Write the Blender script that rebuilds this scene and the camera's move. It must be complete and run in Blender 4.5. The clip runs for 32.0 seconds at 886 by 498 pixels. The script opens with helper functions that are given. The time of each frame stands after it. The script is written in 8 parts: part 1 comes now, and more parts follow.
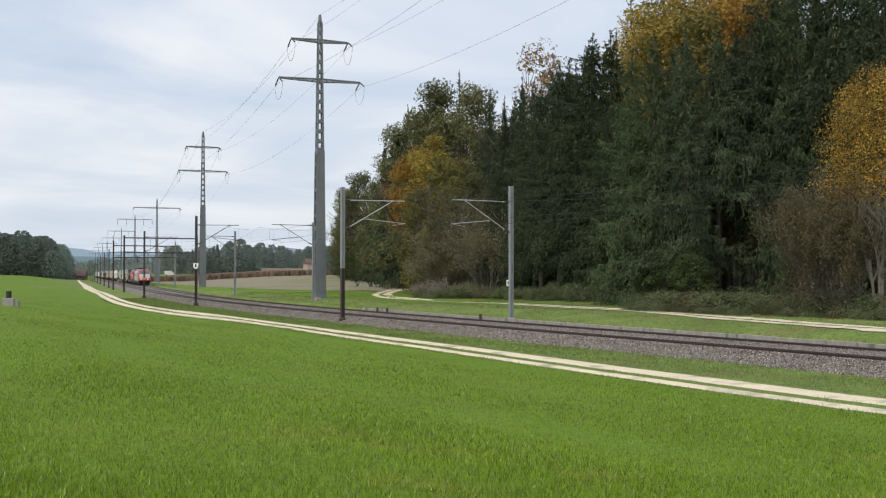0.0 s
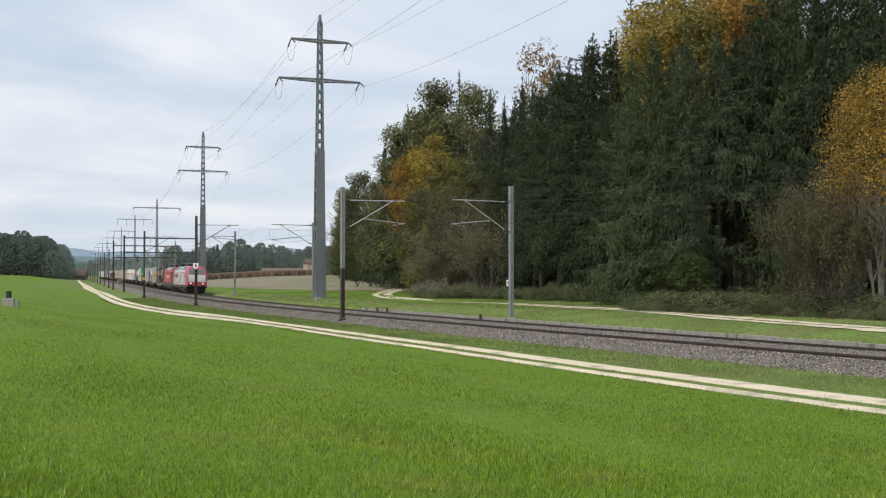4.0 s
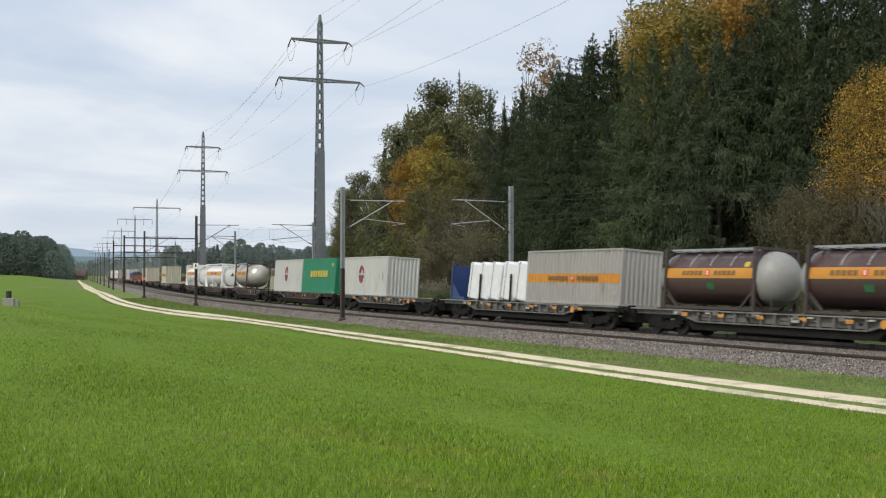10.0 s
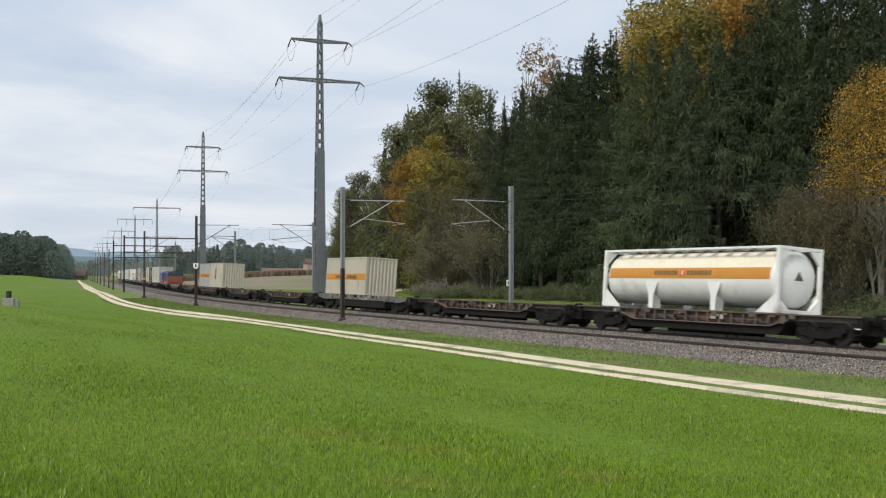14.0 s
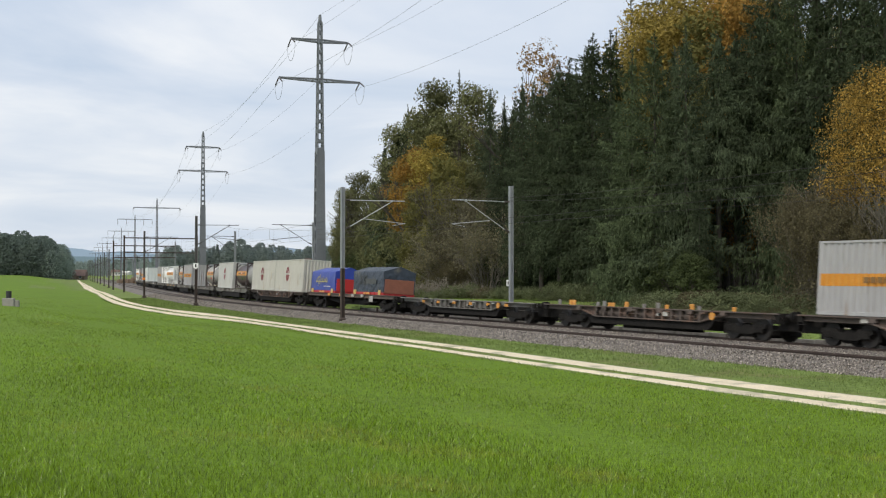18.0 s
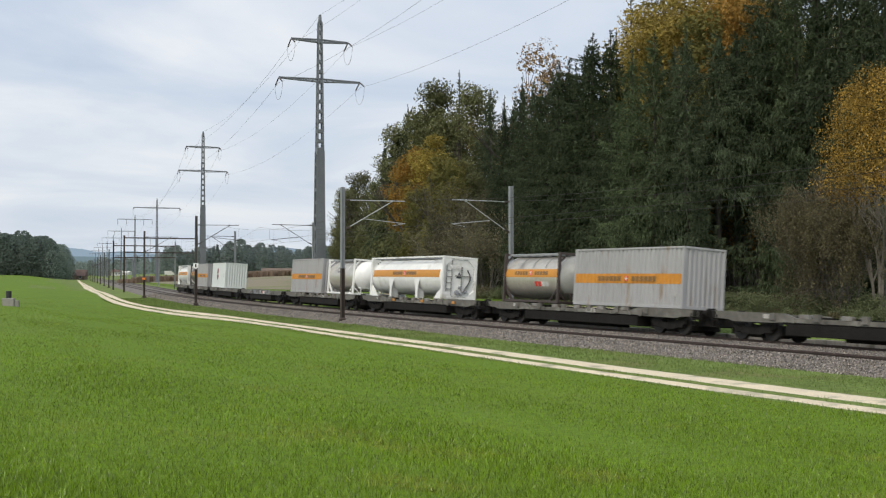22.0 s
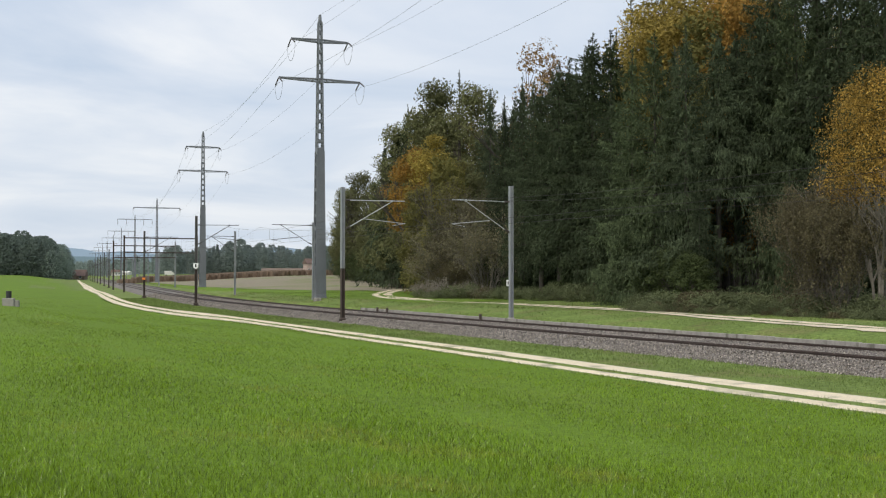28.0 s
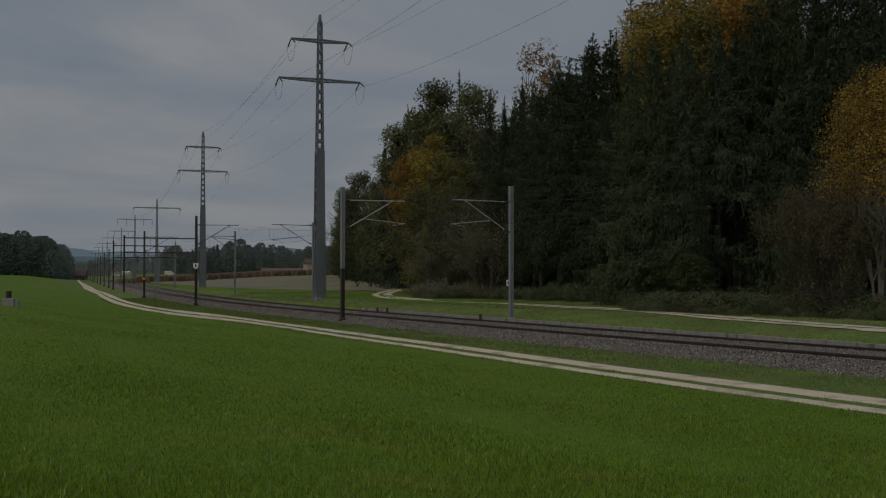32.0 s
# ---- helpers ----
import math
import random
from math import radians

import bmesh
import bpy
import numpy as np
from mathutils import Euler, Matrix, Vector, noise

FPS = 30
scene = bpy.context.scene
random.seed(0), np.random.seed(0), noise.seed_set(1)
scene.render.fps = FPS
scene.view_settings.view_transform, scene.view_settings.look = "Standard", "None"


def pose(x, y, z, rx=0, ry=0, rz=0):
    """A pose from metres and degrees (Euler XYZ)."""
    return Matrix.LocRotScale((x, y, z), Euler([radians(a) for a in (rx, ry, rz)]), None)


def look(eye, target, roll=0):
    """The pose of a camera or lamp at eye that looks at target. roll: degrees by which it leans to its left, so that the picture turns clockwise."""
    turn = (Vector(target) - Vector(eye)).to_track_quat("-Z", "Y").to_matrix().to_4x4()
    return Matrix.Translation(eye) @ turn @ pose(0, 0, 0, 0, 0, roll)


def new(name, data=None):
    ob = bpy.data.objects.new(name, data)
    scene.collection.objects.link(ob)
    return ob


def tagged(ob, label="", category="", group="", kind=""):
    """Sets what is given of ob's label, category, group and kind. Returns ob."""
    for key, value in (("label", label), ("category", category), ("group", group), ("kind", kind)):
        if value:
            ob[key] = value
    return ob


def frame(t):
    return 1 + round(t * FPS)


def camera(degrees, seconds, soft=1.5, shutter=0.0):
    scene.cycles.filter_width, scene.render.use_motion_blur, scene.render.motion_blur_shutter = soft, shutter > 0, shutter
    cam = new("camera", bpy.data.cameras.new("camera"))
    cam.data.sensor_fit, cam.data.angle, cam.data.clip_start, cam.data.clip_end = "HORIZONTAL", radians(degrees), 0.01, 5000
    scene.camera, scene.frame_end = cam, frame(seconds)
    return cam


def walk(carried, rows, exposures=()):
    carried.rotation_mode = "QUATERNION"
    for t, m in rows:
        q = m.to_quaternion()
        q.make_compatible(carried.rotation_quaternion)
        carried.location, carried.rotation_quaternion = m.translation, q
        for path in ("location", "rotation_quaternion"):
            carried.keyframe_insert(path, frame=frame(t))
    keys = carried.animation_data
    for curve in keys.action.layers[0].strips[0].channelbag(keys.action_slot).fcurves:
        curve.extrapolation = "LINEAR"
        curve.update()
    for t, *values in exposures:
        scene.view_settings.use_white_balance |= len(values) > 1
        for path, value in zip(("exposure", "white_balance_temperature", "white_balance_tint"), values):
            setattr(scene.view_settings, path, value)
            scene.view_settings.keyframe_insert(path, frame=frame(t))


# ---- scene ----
# World: x to the right, y away from the camera, z up; z = 0 is the top of the rails.
cam = camera(42.98, 32.0, 1.2, 0.16)
walk(cam, [(0, pose(0, 0, 2.8, 91.255, 0, 0)), (32, pose(0, 0, 2.8, 91.255, 0, 0))],
     [(0, 0.0), (9.6, 0.0), (10.6, -0.04), (15.5, -0.04), (16.8, 0.0), (19.4, 0.0), (20.6, -0.05), (24.4, -0.05), (27.0, 0.0), (29.4, 0.0), (30.0, -0.20), (30.5, -0.38), (31.0, -0.74), (31.5, -1.2), (32.0, -1.9)])

# ---------------------------------------------------------------- light
SUN_EL, SUN_AZ = 46, 215          # degrees; the sun stands behind thin cloud, over the camera's left shoulder
world = bpy.data.worlds.new("world")
scene.world = world
world.use_nodes = True


def make_world():
    nt = world.node_tree
    n, l = nt.nodes, nt.links
    n.clear()
    out = n.new("ShaderNodeOutputWorld")
    sky = n.new("ShaderNodeTexSky")
    sky.sky_type, sky.sun_disc = "NISHITA", False
    sky.sun_elevation, sky.sun_rotation = radians(SUN_EL), radians(SUN_AZ)
    sky.dust_density = 3.0
    bg1 = n.new("ShaderNodeBackground")
    bg1.inputs[1].default_value = 0.10
    l.new(sky.outputs[0], bg1.inputs[0])
    # the layer of cloud: flat sheets seen at a slant
    tc = n.new("ShaderNodeTexCoord")
    sep = n.new("ShaderNodeSeparateXYZ")
    l.new(tc.outputs["Generated"], sep.inputs[0])
    up = n.new("ShaderNodeMath")
    up.operation = "MAXIMUM"
    up.inputs[1].default_value = 0.0
    l.new(sep.outputs[2], up.inputs[0])
    ad = n.new("ShaderNodeMath")
    ad.inputs[1].default_value = 0.10
    l.new(up.outputs[0], ad.inputs[0])
    dv = []
    for k in (0, 1):
        d = n.new("ShaderNodeMath")
        d.operation = "DIVIDE"
        l.new(sep.outputs[k], d.inputs[0])
        l.new(ad.outputs[0], d.inputs[1])
        dv.append(d)
    cb = n.new("ShaderNodeCombineXYZ")
    l.new(dv[0].outputs[0], cb.inputs[0])
    l.new(dv[1].outputs[0], cb.inputs[1])
    no = n.new("ShaderNodeTexNoise")
    no.inputs["Scale"].default_value = 0.62
    no.inputs["Detail"].default_value = 7
    no.inputs["Roughness"].default_value = 0.52
    no.inputs["Distortion"].default_value = 0.5
    l.new(cb.outputs[0], no.inputs["Vector"])
    rp = n.new("ShaderNodeValToRGB")
    e = rp.color_ramp.elements
    e[0].position, e[0].color = 0.34, (0.47, 0.570, 0.715, 1)
    e[1].position, e[1].color = 0.66, (0.87, 0.885, 0.905, 1)
    m = e.new(0.5)
    m.color = (0.635, 0.70, 0.80, 1)
    l.new(no.outputs["Fac"], rp.inputs[0])
    # paler towards the horizon
    hz = n.new("ShaderNodeMapRange")
    hz.inputs[1].default_value, hz.inputs[2].default_value = 0.0, 0.22
    hz.inputs[3].default_value, hz.inputs[4].default_value = 0.55, 0.0
    l.new(up.outputs[0], hz.inputs[0])
    mx = n.new("ShaderNodeMix")
    mx.data_type = "RGBA"
    mx.inputs[7].default_value = (0.69, 0.74, 0.79, 1)
    l.new(hz.outputs[0], mx.inputs[0])
    l.new(rp.outputs[0], mx.inputs[6])
    bg2 = n.new("ShaderNodeBackground")
    bg2.inputs[1].default_value = 1.13
    l.new(mx.outputs[2], bg2.inputs[0])
    ms = n.new("ShaderNodeMixShader")
    ms.inputs[0].default_value = 0.93
    l.new(bg1.outputs[0], ms.inputs[1])
    l.new(bg2.outputs[0], ms.inputs[2])
    l.new(ms.outputs[0], out.inputs[0])


make_world()
sun = new("sun", bpy.data.lights.new("sun", "SUN"))
sun.data.energy, sun.data.angle, sun.data.color = 2.1, radians(22), (1.0, 0.94, 0.84)
sun.matrix_world = look((-60, -85, 108), (0, 0, 0))

# ---------------------------------------------------------------- materials


def surf(name, base, rough=0.7, metal=0.0, vary=0.15, scale=2.0, fine=18.0, fine_vary=0.12, bump=0.15, dist=0.01,
         second=None, second_amount=0.0, second_scale=0.8, stretch=None, spec=0.5, obj_random=0.0, island=0.0, translucent=0.0,
         emit=0.0, coat=0.0, placed=False):
    """A surface with tone that drifts at a coarse and a fine scale, patches of a second colour, and fine relief."""
    mt = bpy.data.materials.new(name)
    mt.use_nodes = True
    nt = mt.node_tree
    n, l = nt.nodes, nt.links
    b = n["Principled BSDF"]
    b.inputs["Roughness"].default_value = rough
    b.inputs["Metallic"].default_value = metal
    b.inputs["Specular IOR Level"].default_value = spec
    b.inputs["Coat Weight"].default_value = coat
    tc = n.new("ShaderNodeTexCoord")
    vec = tc.outputs["Object"]
    if placed:
        oi = n.new("ShaderNodeObjectInfo")
        va = n.new("ShaderNodeVectorMath")
        l.new(vec, va.inputs[0])
        l.new(oi.outputs["Location"], va.inputs[1])
        vec = va.outputs[0]
    if stretch:
        mp = n.new("ShaderNodeMapping")
        mp.inputs["Scale"].default_value = stretch
        l.new(vec, mp.inputs[0])
        vec = mp.outputs[0]

    def tex(sc, detail=4):
        t = n.new("ShaderNodeTexNoise")
        t.inputs["Scale"].default_value = sc
        t.inputs["Detail"].default_value = detail
        l.new(vec, t.inputs["Vector"])
        return t

    def mixed(kind, fac, a, c):
        m = n.new("ShaderNodeMix")
        m.data_type, m.blend_type = "RGBA", kind
        if isinstance(fac, float):
            m.inputs[0].default_value = fac
        else:
            l.new(fac, m.inputs[0])
        for k, v in ((6, a), (7, c)):
            if isinstance(v, tuple):
                m.inputs[k].default_value = (*v, 1)
            else:
                l.new(v, m.inputs[k])
        return m.outputs[2]

    def spread(src, amount):
        r = n.new("ShaderNodeMapRange")
        r.inputs[1].default_value, r.inputs[2].default_value = 0.25, 0.75
        r.inputs[3].default_value, r.inputs[4].default_value = 1 - amount, 1 + amount
        l.new(src, r.inputs[0])
        return r.outputs[0]

    col = tuple(base)
    if second and second_amount > 0:
        t = tex(second_scale, 5)
        r = n.new("ShaderNodeMapRange")
        r.inputs[1].default_value, r.inputs[2].default_value = 0.62 - 0.25 * second_amount, 0.70 - 0.12 * second_amount
        l.new(t.outputs["Fac"], r.inputs[0])
        col = mixed("MIX", r.outputs[0], col, tuple(second))
    t1, t2 = tex(scale), tex(fine, 3)
    facs = [spread(t1.outputs["Fac"], vary), spread(t2.outputs["Fac"], fine_vary)]
    if obj_random:
        oi = n.new("ShaderNodeObjectInfo")
        r = n.new("ShaderNodeMapRange")
        r.inputs[3].default_value, r.inputs[4].default_value = 1 - obj_random, 1 + obj_random
        l.new(oi.outputs["Random"], r.inputs[0])
        facs.append(r.outputs[0])
    if island:
        ge = n.new("ShaderNodeNewGeometry")
        r = n.new("ShaderNodeMapRange")
        r.inputs[3].default_value, r.inputs[4].default_value = 1 - island, 1 + island
        l.new(ge.outputs["Random Per Island"], r.inputs[0])
        facs.append(r.outputs[0])
    for fa in facs:
        cbn = n.new("ShaderNodeCombineColor")
        for k in range(3):
            l.new(fa, cbn.inputs[k])
        col = mixed("MULTIPLY", 1.0, col, cbn.outputs[0])
    l.new(col, b.inputs["Base Color"])
    if emit:
        b.inputs["Emission Color"].default_value = (*base, 1)
        b.inputs["Emission Strength"].default_value = emit
    if bump:
        bp = n.new("ShaderNodeBump")
        bp.inputs["Strength"].default_value = bump
        bp.inputs["Distance"].default_value = dist
        l.new(t2.outputs["Fac"], bp.inputs["Height"])
        l.new(bp.outputs[0], b.inputs["Normal"])
    if translucent:
        tr = n.new("ShaderNodeBsdfTranslucent")
        l.new(col, tr.inputs[0])
        ms = n.new("ShaderNodeMixShader")
        ms.inputs[0].default_value = translucent
        l.new(b.outputs[0], ms.inputs[1])
        l.new(tr.outputs[0], ms.inputs[2])
        l.new(ms.outputs[0], n["Material Output"].inputs[0])
    return mt


def glass(name, tint=(0.05, 0.07, 0.08)):
    mt = bpy.data.materials.new(name)
    mt.use_nodes = True
    b = mt.node_tree.nodes["Principled BSDF"]
    b.inputs["Base Color"].default_value = (*tint, 1)
    b.inputs["Roughness"].default_value = 0.08
    b.inputs["Specular IOR Level"].default_value = 0.9
    return mt


M = dict(
    field=surf("field_soil_grass", (0.120, 0.196, 0.015), 0.9, vary=0.12, scale=0.10, fine=6.0, fine_vary=0.3, bump=0.5, dist=0.05,
               second=(0.130, 0.196, 0.022), second_amount=0.4, second_scale=0.06, spec=0.15),
    verge=surf("verge_grass", (0.150, 0.205, 0.054), 0.95, vary=0.25, scale=0.25, fine=5.0, fine_vary=0.35, bump=0.15, dist=0.03,
               second=(0.165, 0.175, 0.062), second_amount=0.5, second_scale=0.35, spec=0.1),
    blade=surf("crop_blade", (0.166, 0.258, 0.011), 0.34, second=(0.205, 0.242, 0.022), second_amount=0.25, second_scale=0.45, vary=0.10, scale=0.10, fine=0.9, fine_vary=0.15, bump=0, island=0.72,
               spec=0.6, translucent=0.28),
    verge_blade=surf("verge_blade", (0.180, 0.240, 0.066), 0.7, vary=0.25, scale=0.3, fine=1.5, fine_vary=0.2, bump=0, island=0.4,
                     spec=0.2, translucent=0.3),
    ballast=surf("ballast_stone", (0.185, 0.165, 0.146), 0.9, vary=0.15, scale=0.4, fine=14, fine_vary=0.55, bump=1.0, dist=0.05, spec=0.2),
    stone=surf("ballast_pebble", (0.30, 0.265, 0.23), 0.85, vary=0.15, scale=0.5, fine=9, fine_vary=0.2, bump=0, island=0.8, spec=0.25),
    gravel=surf("pale_gravel", (0.70, 0.60, 0.44), 0.95, vary=0.10, scale=0.7, fine=22, fine_vary=0.2, bump=0.5, dist=0.02,
                second=(0.42, 0.38, 0.27), second_amount=0.35, second_scale=0.9, spec=0.15),
    concrete=surf("weathered_concrete", (0.30, 0.28, 0.25), 0.9, vary=0.18, scale=1.2, fine=20, fine_vary=0.15, bump=0.3,
                  second=(0.15, 0.14, 0.115), second_amount=0.3, second_scale=1.0, stretch=(2.0, 2.0, 0.6), placed=True),
    rail=surf("rusty_rail", (0.060, 0.042, 0.034), 0.65, metal=0.3, vary=0.2, scale=2, fine=30, bump=0.2),
    sleeper=surf("sleeper", (0.19, 0.155, 0.125), 0.9, vary=0.25, obj_random=0.2),
    galv=surf("galvanised_steel", (0.32, 0.33, 0.34), 0.55, metal=0.45, vary=0.12, scale=0.8, fine=12, fine_vary=0.1, bump=0.05),
    arm_silhouette=surf("silhouette_bracket_steel", (0.09, 0.092, 0.095), 0.6, metal=0.3, vary=0.12, bump=0.03),
    arm_lit=surf("lit_bracket_steel", (0.46, 0.47, 0.46), 0.5, metal=0.3, vary=0.12, bump=0.03),
    rust=surf("rust_brown_steel", (0.075, 0.055, 0.045), 0.8, metal=0.2, vary=0.25, scale=1.5, bump=0.2),
    darkmast=surf("dark_weathered_steel", (0.115, 0.108, 0.102), 0.75, metal=0.2, vary=0.2, scale=1.0, bump=0.1),
    pylon=surf("pylon_steel", (0.185, 0.195, 0.21), 0.6, metal=0.3, vary=0.15, scale=0.5, fine=9, fine_vary=0.12, bump=0.08),
    insul=surf("insulator_brown", (0.05, 0.035, 0.03), 0.35, bump=0),
    wire=surf("conductor_wire", (0.24, 0.245, 0.25), 0.5, metal=0.5, bump=0),
    copper=surf("contact_wire", (0.05, 0.045, 0.04), 0.5, metal=0.5, bump=0),
    signw=surf("white_sign", (0.75, 0.75, 0.73), 0.5, bump=0),
    orange=surf("orange_sign", (0.8, 0.22, 0.03), 0.5, bump=0),
    black=surf("black_enamel", (0.03, 0.03, 0.032), 0.5, bump=0),
    bark=surf("bark", (0.07, 0.06, 0.05), 0.95, vary=0.3, scale=1.5, fine=9, fine_vary=0.3, bump=0.6, dist=0.03),
    greybark=surf("grey_bark", (0.27, 0.24, 0.20), 0.95, vary=0.3, scale=1.5, fine=9, fine_vary=0.3, bump=0.6, dist=0.03),
    shrubtwig=surf("dark_twig_bark", (0.105, 0.090, 0.072), 0.95, vary=0.3, scale=1.5, fine=9, fine_vary=0.3, bump=0.3, dist=0.03),
    twig=surf("twig_bark", (0.165, 0.148, 0.122), 0.95, vary=0.3, scale=1.5, fine=9, fine_vary=0.3, bump=0.3, dist=0.03),
    plough=surf("ploughed_soil", (0.24, 0.20, 0.135), 0.95, vary=0.15, scale=0.05, fine=2.0, fine_vary=0.2, bump=0.5, dist=0.08,
                second=(0.17, 0.17, 0.07), second_amount=0.6, second_scale=0.05),
    maize=surf("dry_maize", (0.315, 0.235, 0.170), 0.9, vary=0.12, scale=0.1, fine=1, fine_vary=0.1, bump=0, island=0.05, translucent=0.5),
    floor=surf("forest_floor", (0.06, 0.045, 0.028), 0.95, vary=0.3, scale=0.5, fine=5, fine_vary=0.3, bump=0.5, dist=0.05),
)


def leaf(name, col, isl=0.30, tr=0.3, spec=0.1):
    return surf(name, col, 0.75, vary=0.22, scale=0.35, fine=1.6, fine_vary=0.2, bump=0, obj_random=0.28, island=isl, translucent=tr, spec=spec)


LEAF = dict(
    spruce=leaf("spruce_needles", (0.068, 0.086, 0.049), tr=0.03, isl=0.42, spec=0.0),
    pine=leaf("pine_needles", (0.079, 0.101, 0.052), tr=0.05, isl=0.42, spec=0.0),
    oak=leaf("oak_leaves", (0.146, 0.150, 0.068)),
    olive=leaf("olive_leaves", (0.185, 0.172, 0.056)),
    yellow=leaf("yellowing_leaves", (0.275, 0.215, 0.052)),
    orange=leaf("orange_leaves", (0.33, 0.190, 0.045)),
    rust=leaf("rust_leaves", (0.27, 0.172, 0.075)),
    gold=leaf("golden_leaves", (0.285, 0.218, 0.058), isl=0.45),
    bush=leaf("bush_leaves", (0.072, 0.092, 0.036)),
    drab=leaf("drab_leaves", (0.165, 0.150, 0.088)),
    brown=leaf("brown_leaves", (0.120, 0.104, 0.058)),
    bramble=leaf("bramble_leaves", (0.145, 0.165, 0.082)),
    thin=leaf("thin_gold_leaves", (0.335, 0.215, 0.05), isl=0.58),
    # these two leaf colours hold the pale blue-green haze of distance
    copse=leaf("hazed_copse_leaves", (0.215, 0.265, 0.225), tr=0.5, isl=0.15, spec=0.0),
    far=leaf("hazed_far_leaves", (0.270, 0.318, 0.290), tr=0.5, isl=0.06, spec=0.0),
)

# ---------------------------------------------------------------- the railway's line
# s runs along the middle of the far track (the train's), u across it, towards the camera.
CURVE_S = (-5000, -250, -200, -160, -120, -80, -50, -25, 0, 30, 5000)
CURVE_K = (0, 0, 0.00004, -0.00028, -0.00066, -0.00169, -0.00144, -0.00132, -0.00051, 0, 0)
S = np.arange(-3000, 1000.5, 1.0)
_k = np.interp(S, CURVE_S, CURVE_K)
HD = -np.concatenate([[0], np.cumsum((_k[1:] + _k[:-1]) / 2)])
I0 = 3000
HD += 0.49218 - HD[I0]
_dx, _dy = np.sin(HD), -np.cos(HD)
TX = np.concatenate([[0], np.cumsum((_dx[1:] + _dx[:-1]) / 2)])
TY = np.concatenate([[0], np.cumsum((_dy[1:] + _dy[:-1]) / 2)])
TX += 14.786 - TX[I0]
TY += 46.2375 - TY[I0]
NEAR = 3.52                       # the near track's middle


def at(s, u=0.0):
    h = np.interp(s, S, HD)
    return np.interp(s, S, TX) - u * np.cos(h), np.interp(s, S, TY) - u * np.sin(h)


def cant(s):
    """How far the tracks lean away from the camera in the curve, in degrees."""
    return float(np.interp(s, (-230, -150, -85), (0.0, 1.3, 4.0)))


def yaw(s):
    """The heading of a train at s, which runs towards larger s."""
    h = float(np.interp(s, S, HD))
    return math.degrees(math.atan2(-math.cos(h), math.sin(h)))


def su(x, y):
    """s and u of places (arrays)."""
    x, y = np.atleast_1d(x).astype(float), np.atleast_1d(y).astype(float)
    cs = S[::20]
    cxs, cys = TX[::20], TY[::20]
    so, uo = np.empty(len(x)), np.empty(len(x))
    for a in range(0, len(x), 20000):
        xx, yy = x[a:a + 20000], y[a:a + 20000]
        i = np.argmin((xx[:, None] - cxs) ** 2 + (yy[:, None] - cys) ** 2, axis=1)
        s = cs[i]
        for _ in range(3):
            h = np.interp(s, S, HD)
            px, py = np.interp(s, S, TX), np.interp(s, S, TY)
            s = np.clip(s + (xx - px) * np.sin(h) - (yy - py) * np.cos(h), S[0], S[-1])
        h = np.interp(s, S, HD)
        px, py = np.interp(s, S, TX), np.interp(s, S, TY)
        so[a:a + 20000] = s
        uo[a:a + 20000] = -(xx - px) * np.cos(h) - (yy - py) * np.sin(h)
    return so, uo


def smooth(a, b, x):
    t = np.clip((x - a) / (b - a), 0, 1)
    return t * t * (3 - 2 * t)


def wave(x, y, k=1.0):
    return np.sin(x * 0.31 * k + 1.3) * np.sin(y * 0.23 * k + 0.4) + 0.5 * np.sin(x * 0.71 * k + y * 0.53 * k)


def lie(x, y):
    """The height of the ground (arrays)."""
    x, y = np.atleast_1d(x).astype(float), np.atleast_1d(y).astype(float)
    s, u = su(x, y)
    near_side = -0.45 + 1.5 * np.clip((u - 14.2) / 20.5, 0, 1) + 1.1 * smooth(15, 45, u) * smooth(150, 520, -s)
    near_side += 0.03 * wave(x, y) * smooth(15, 25, u)
    far_side = -0.09 + 0.39 * smooth(2.4, 6.5, -u) + 0.25 * smooth(12, 30, -u)
    far_side += 1.7 * smooth(140, 330, y) * smooth(12, 55, -u) + 0.04 * wave(x, y) * smooth(3, 8, -u)
    z = np.where(u > 0, near_side, far_side)
    bed = (u > np.where(s > -56, -2.45, -2.0)) & (u < 6.4)
    return np.where(bed, -0.6, z)


def lie1(x, y):
    return float(lie(x, y)[0])


# ---------------------------------------------------------------- mesh tools


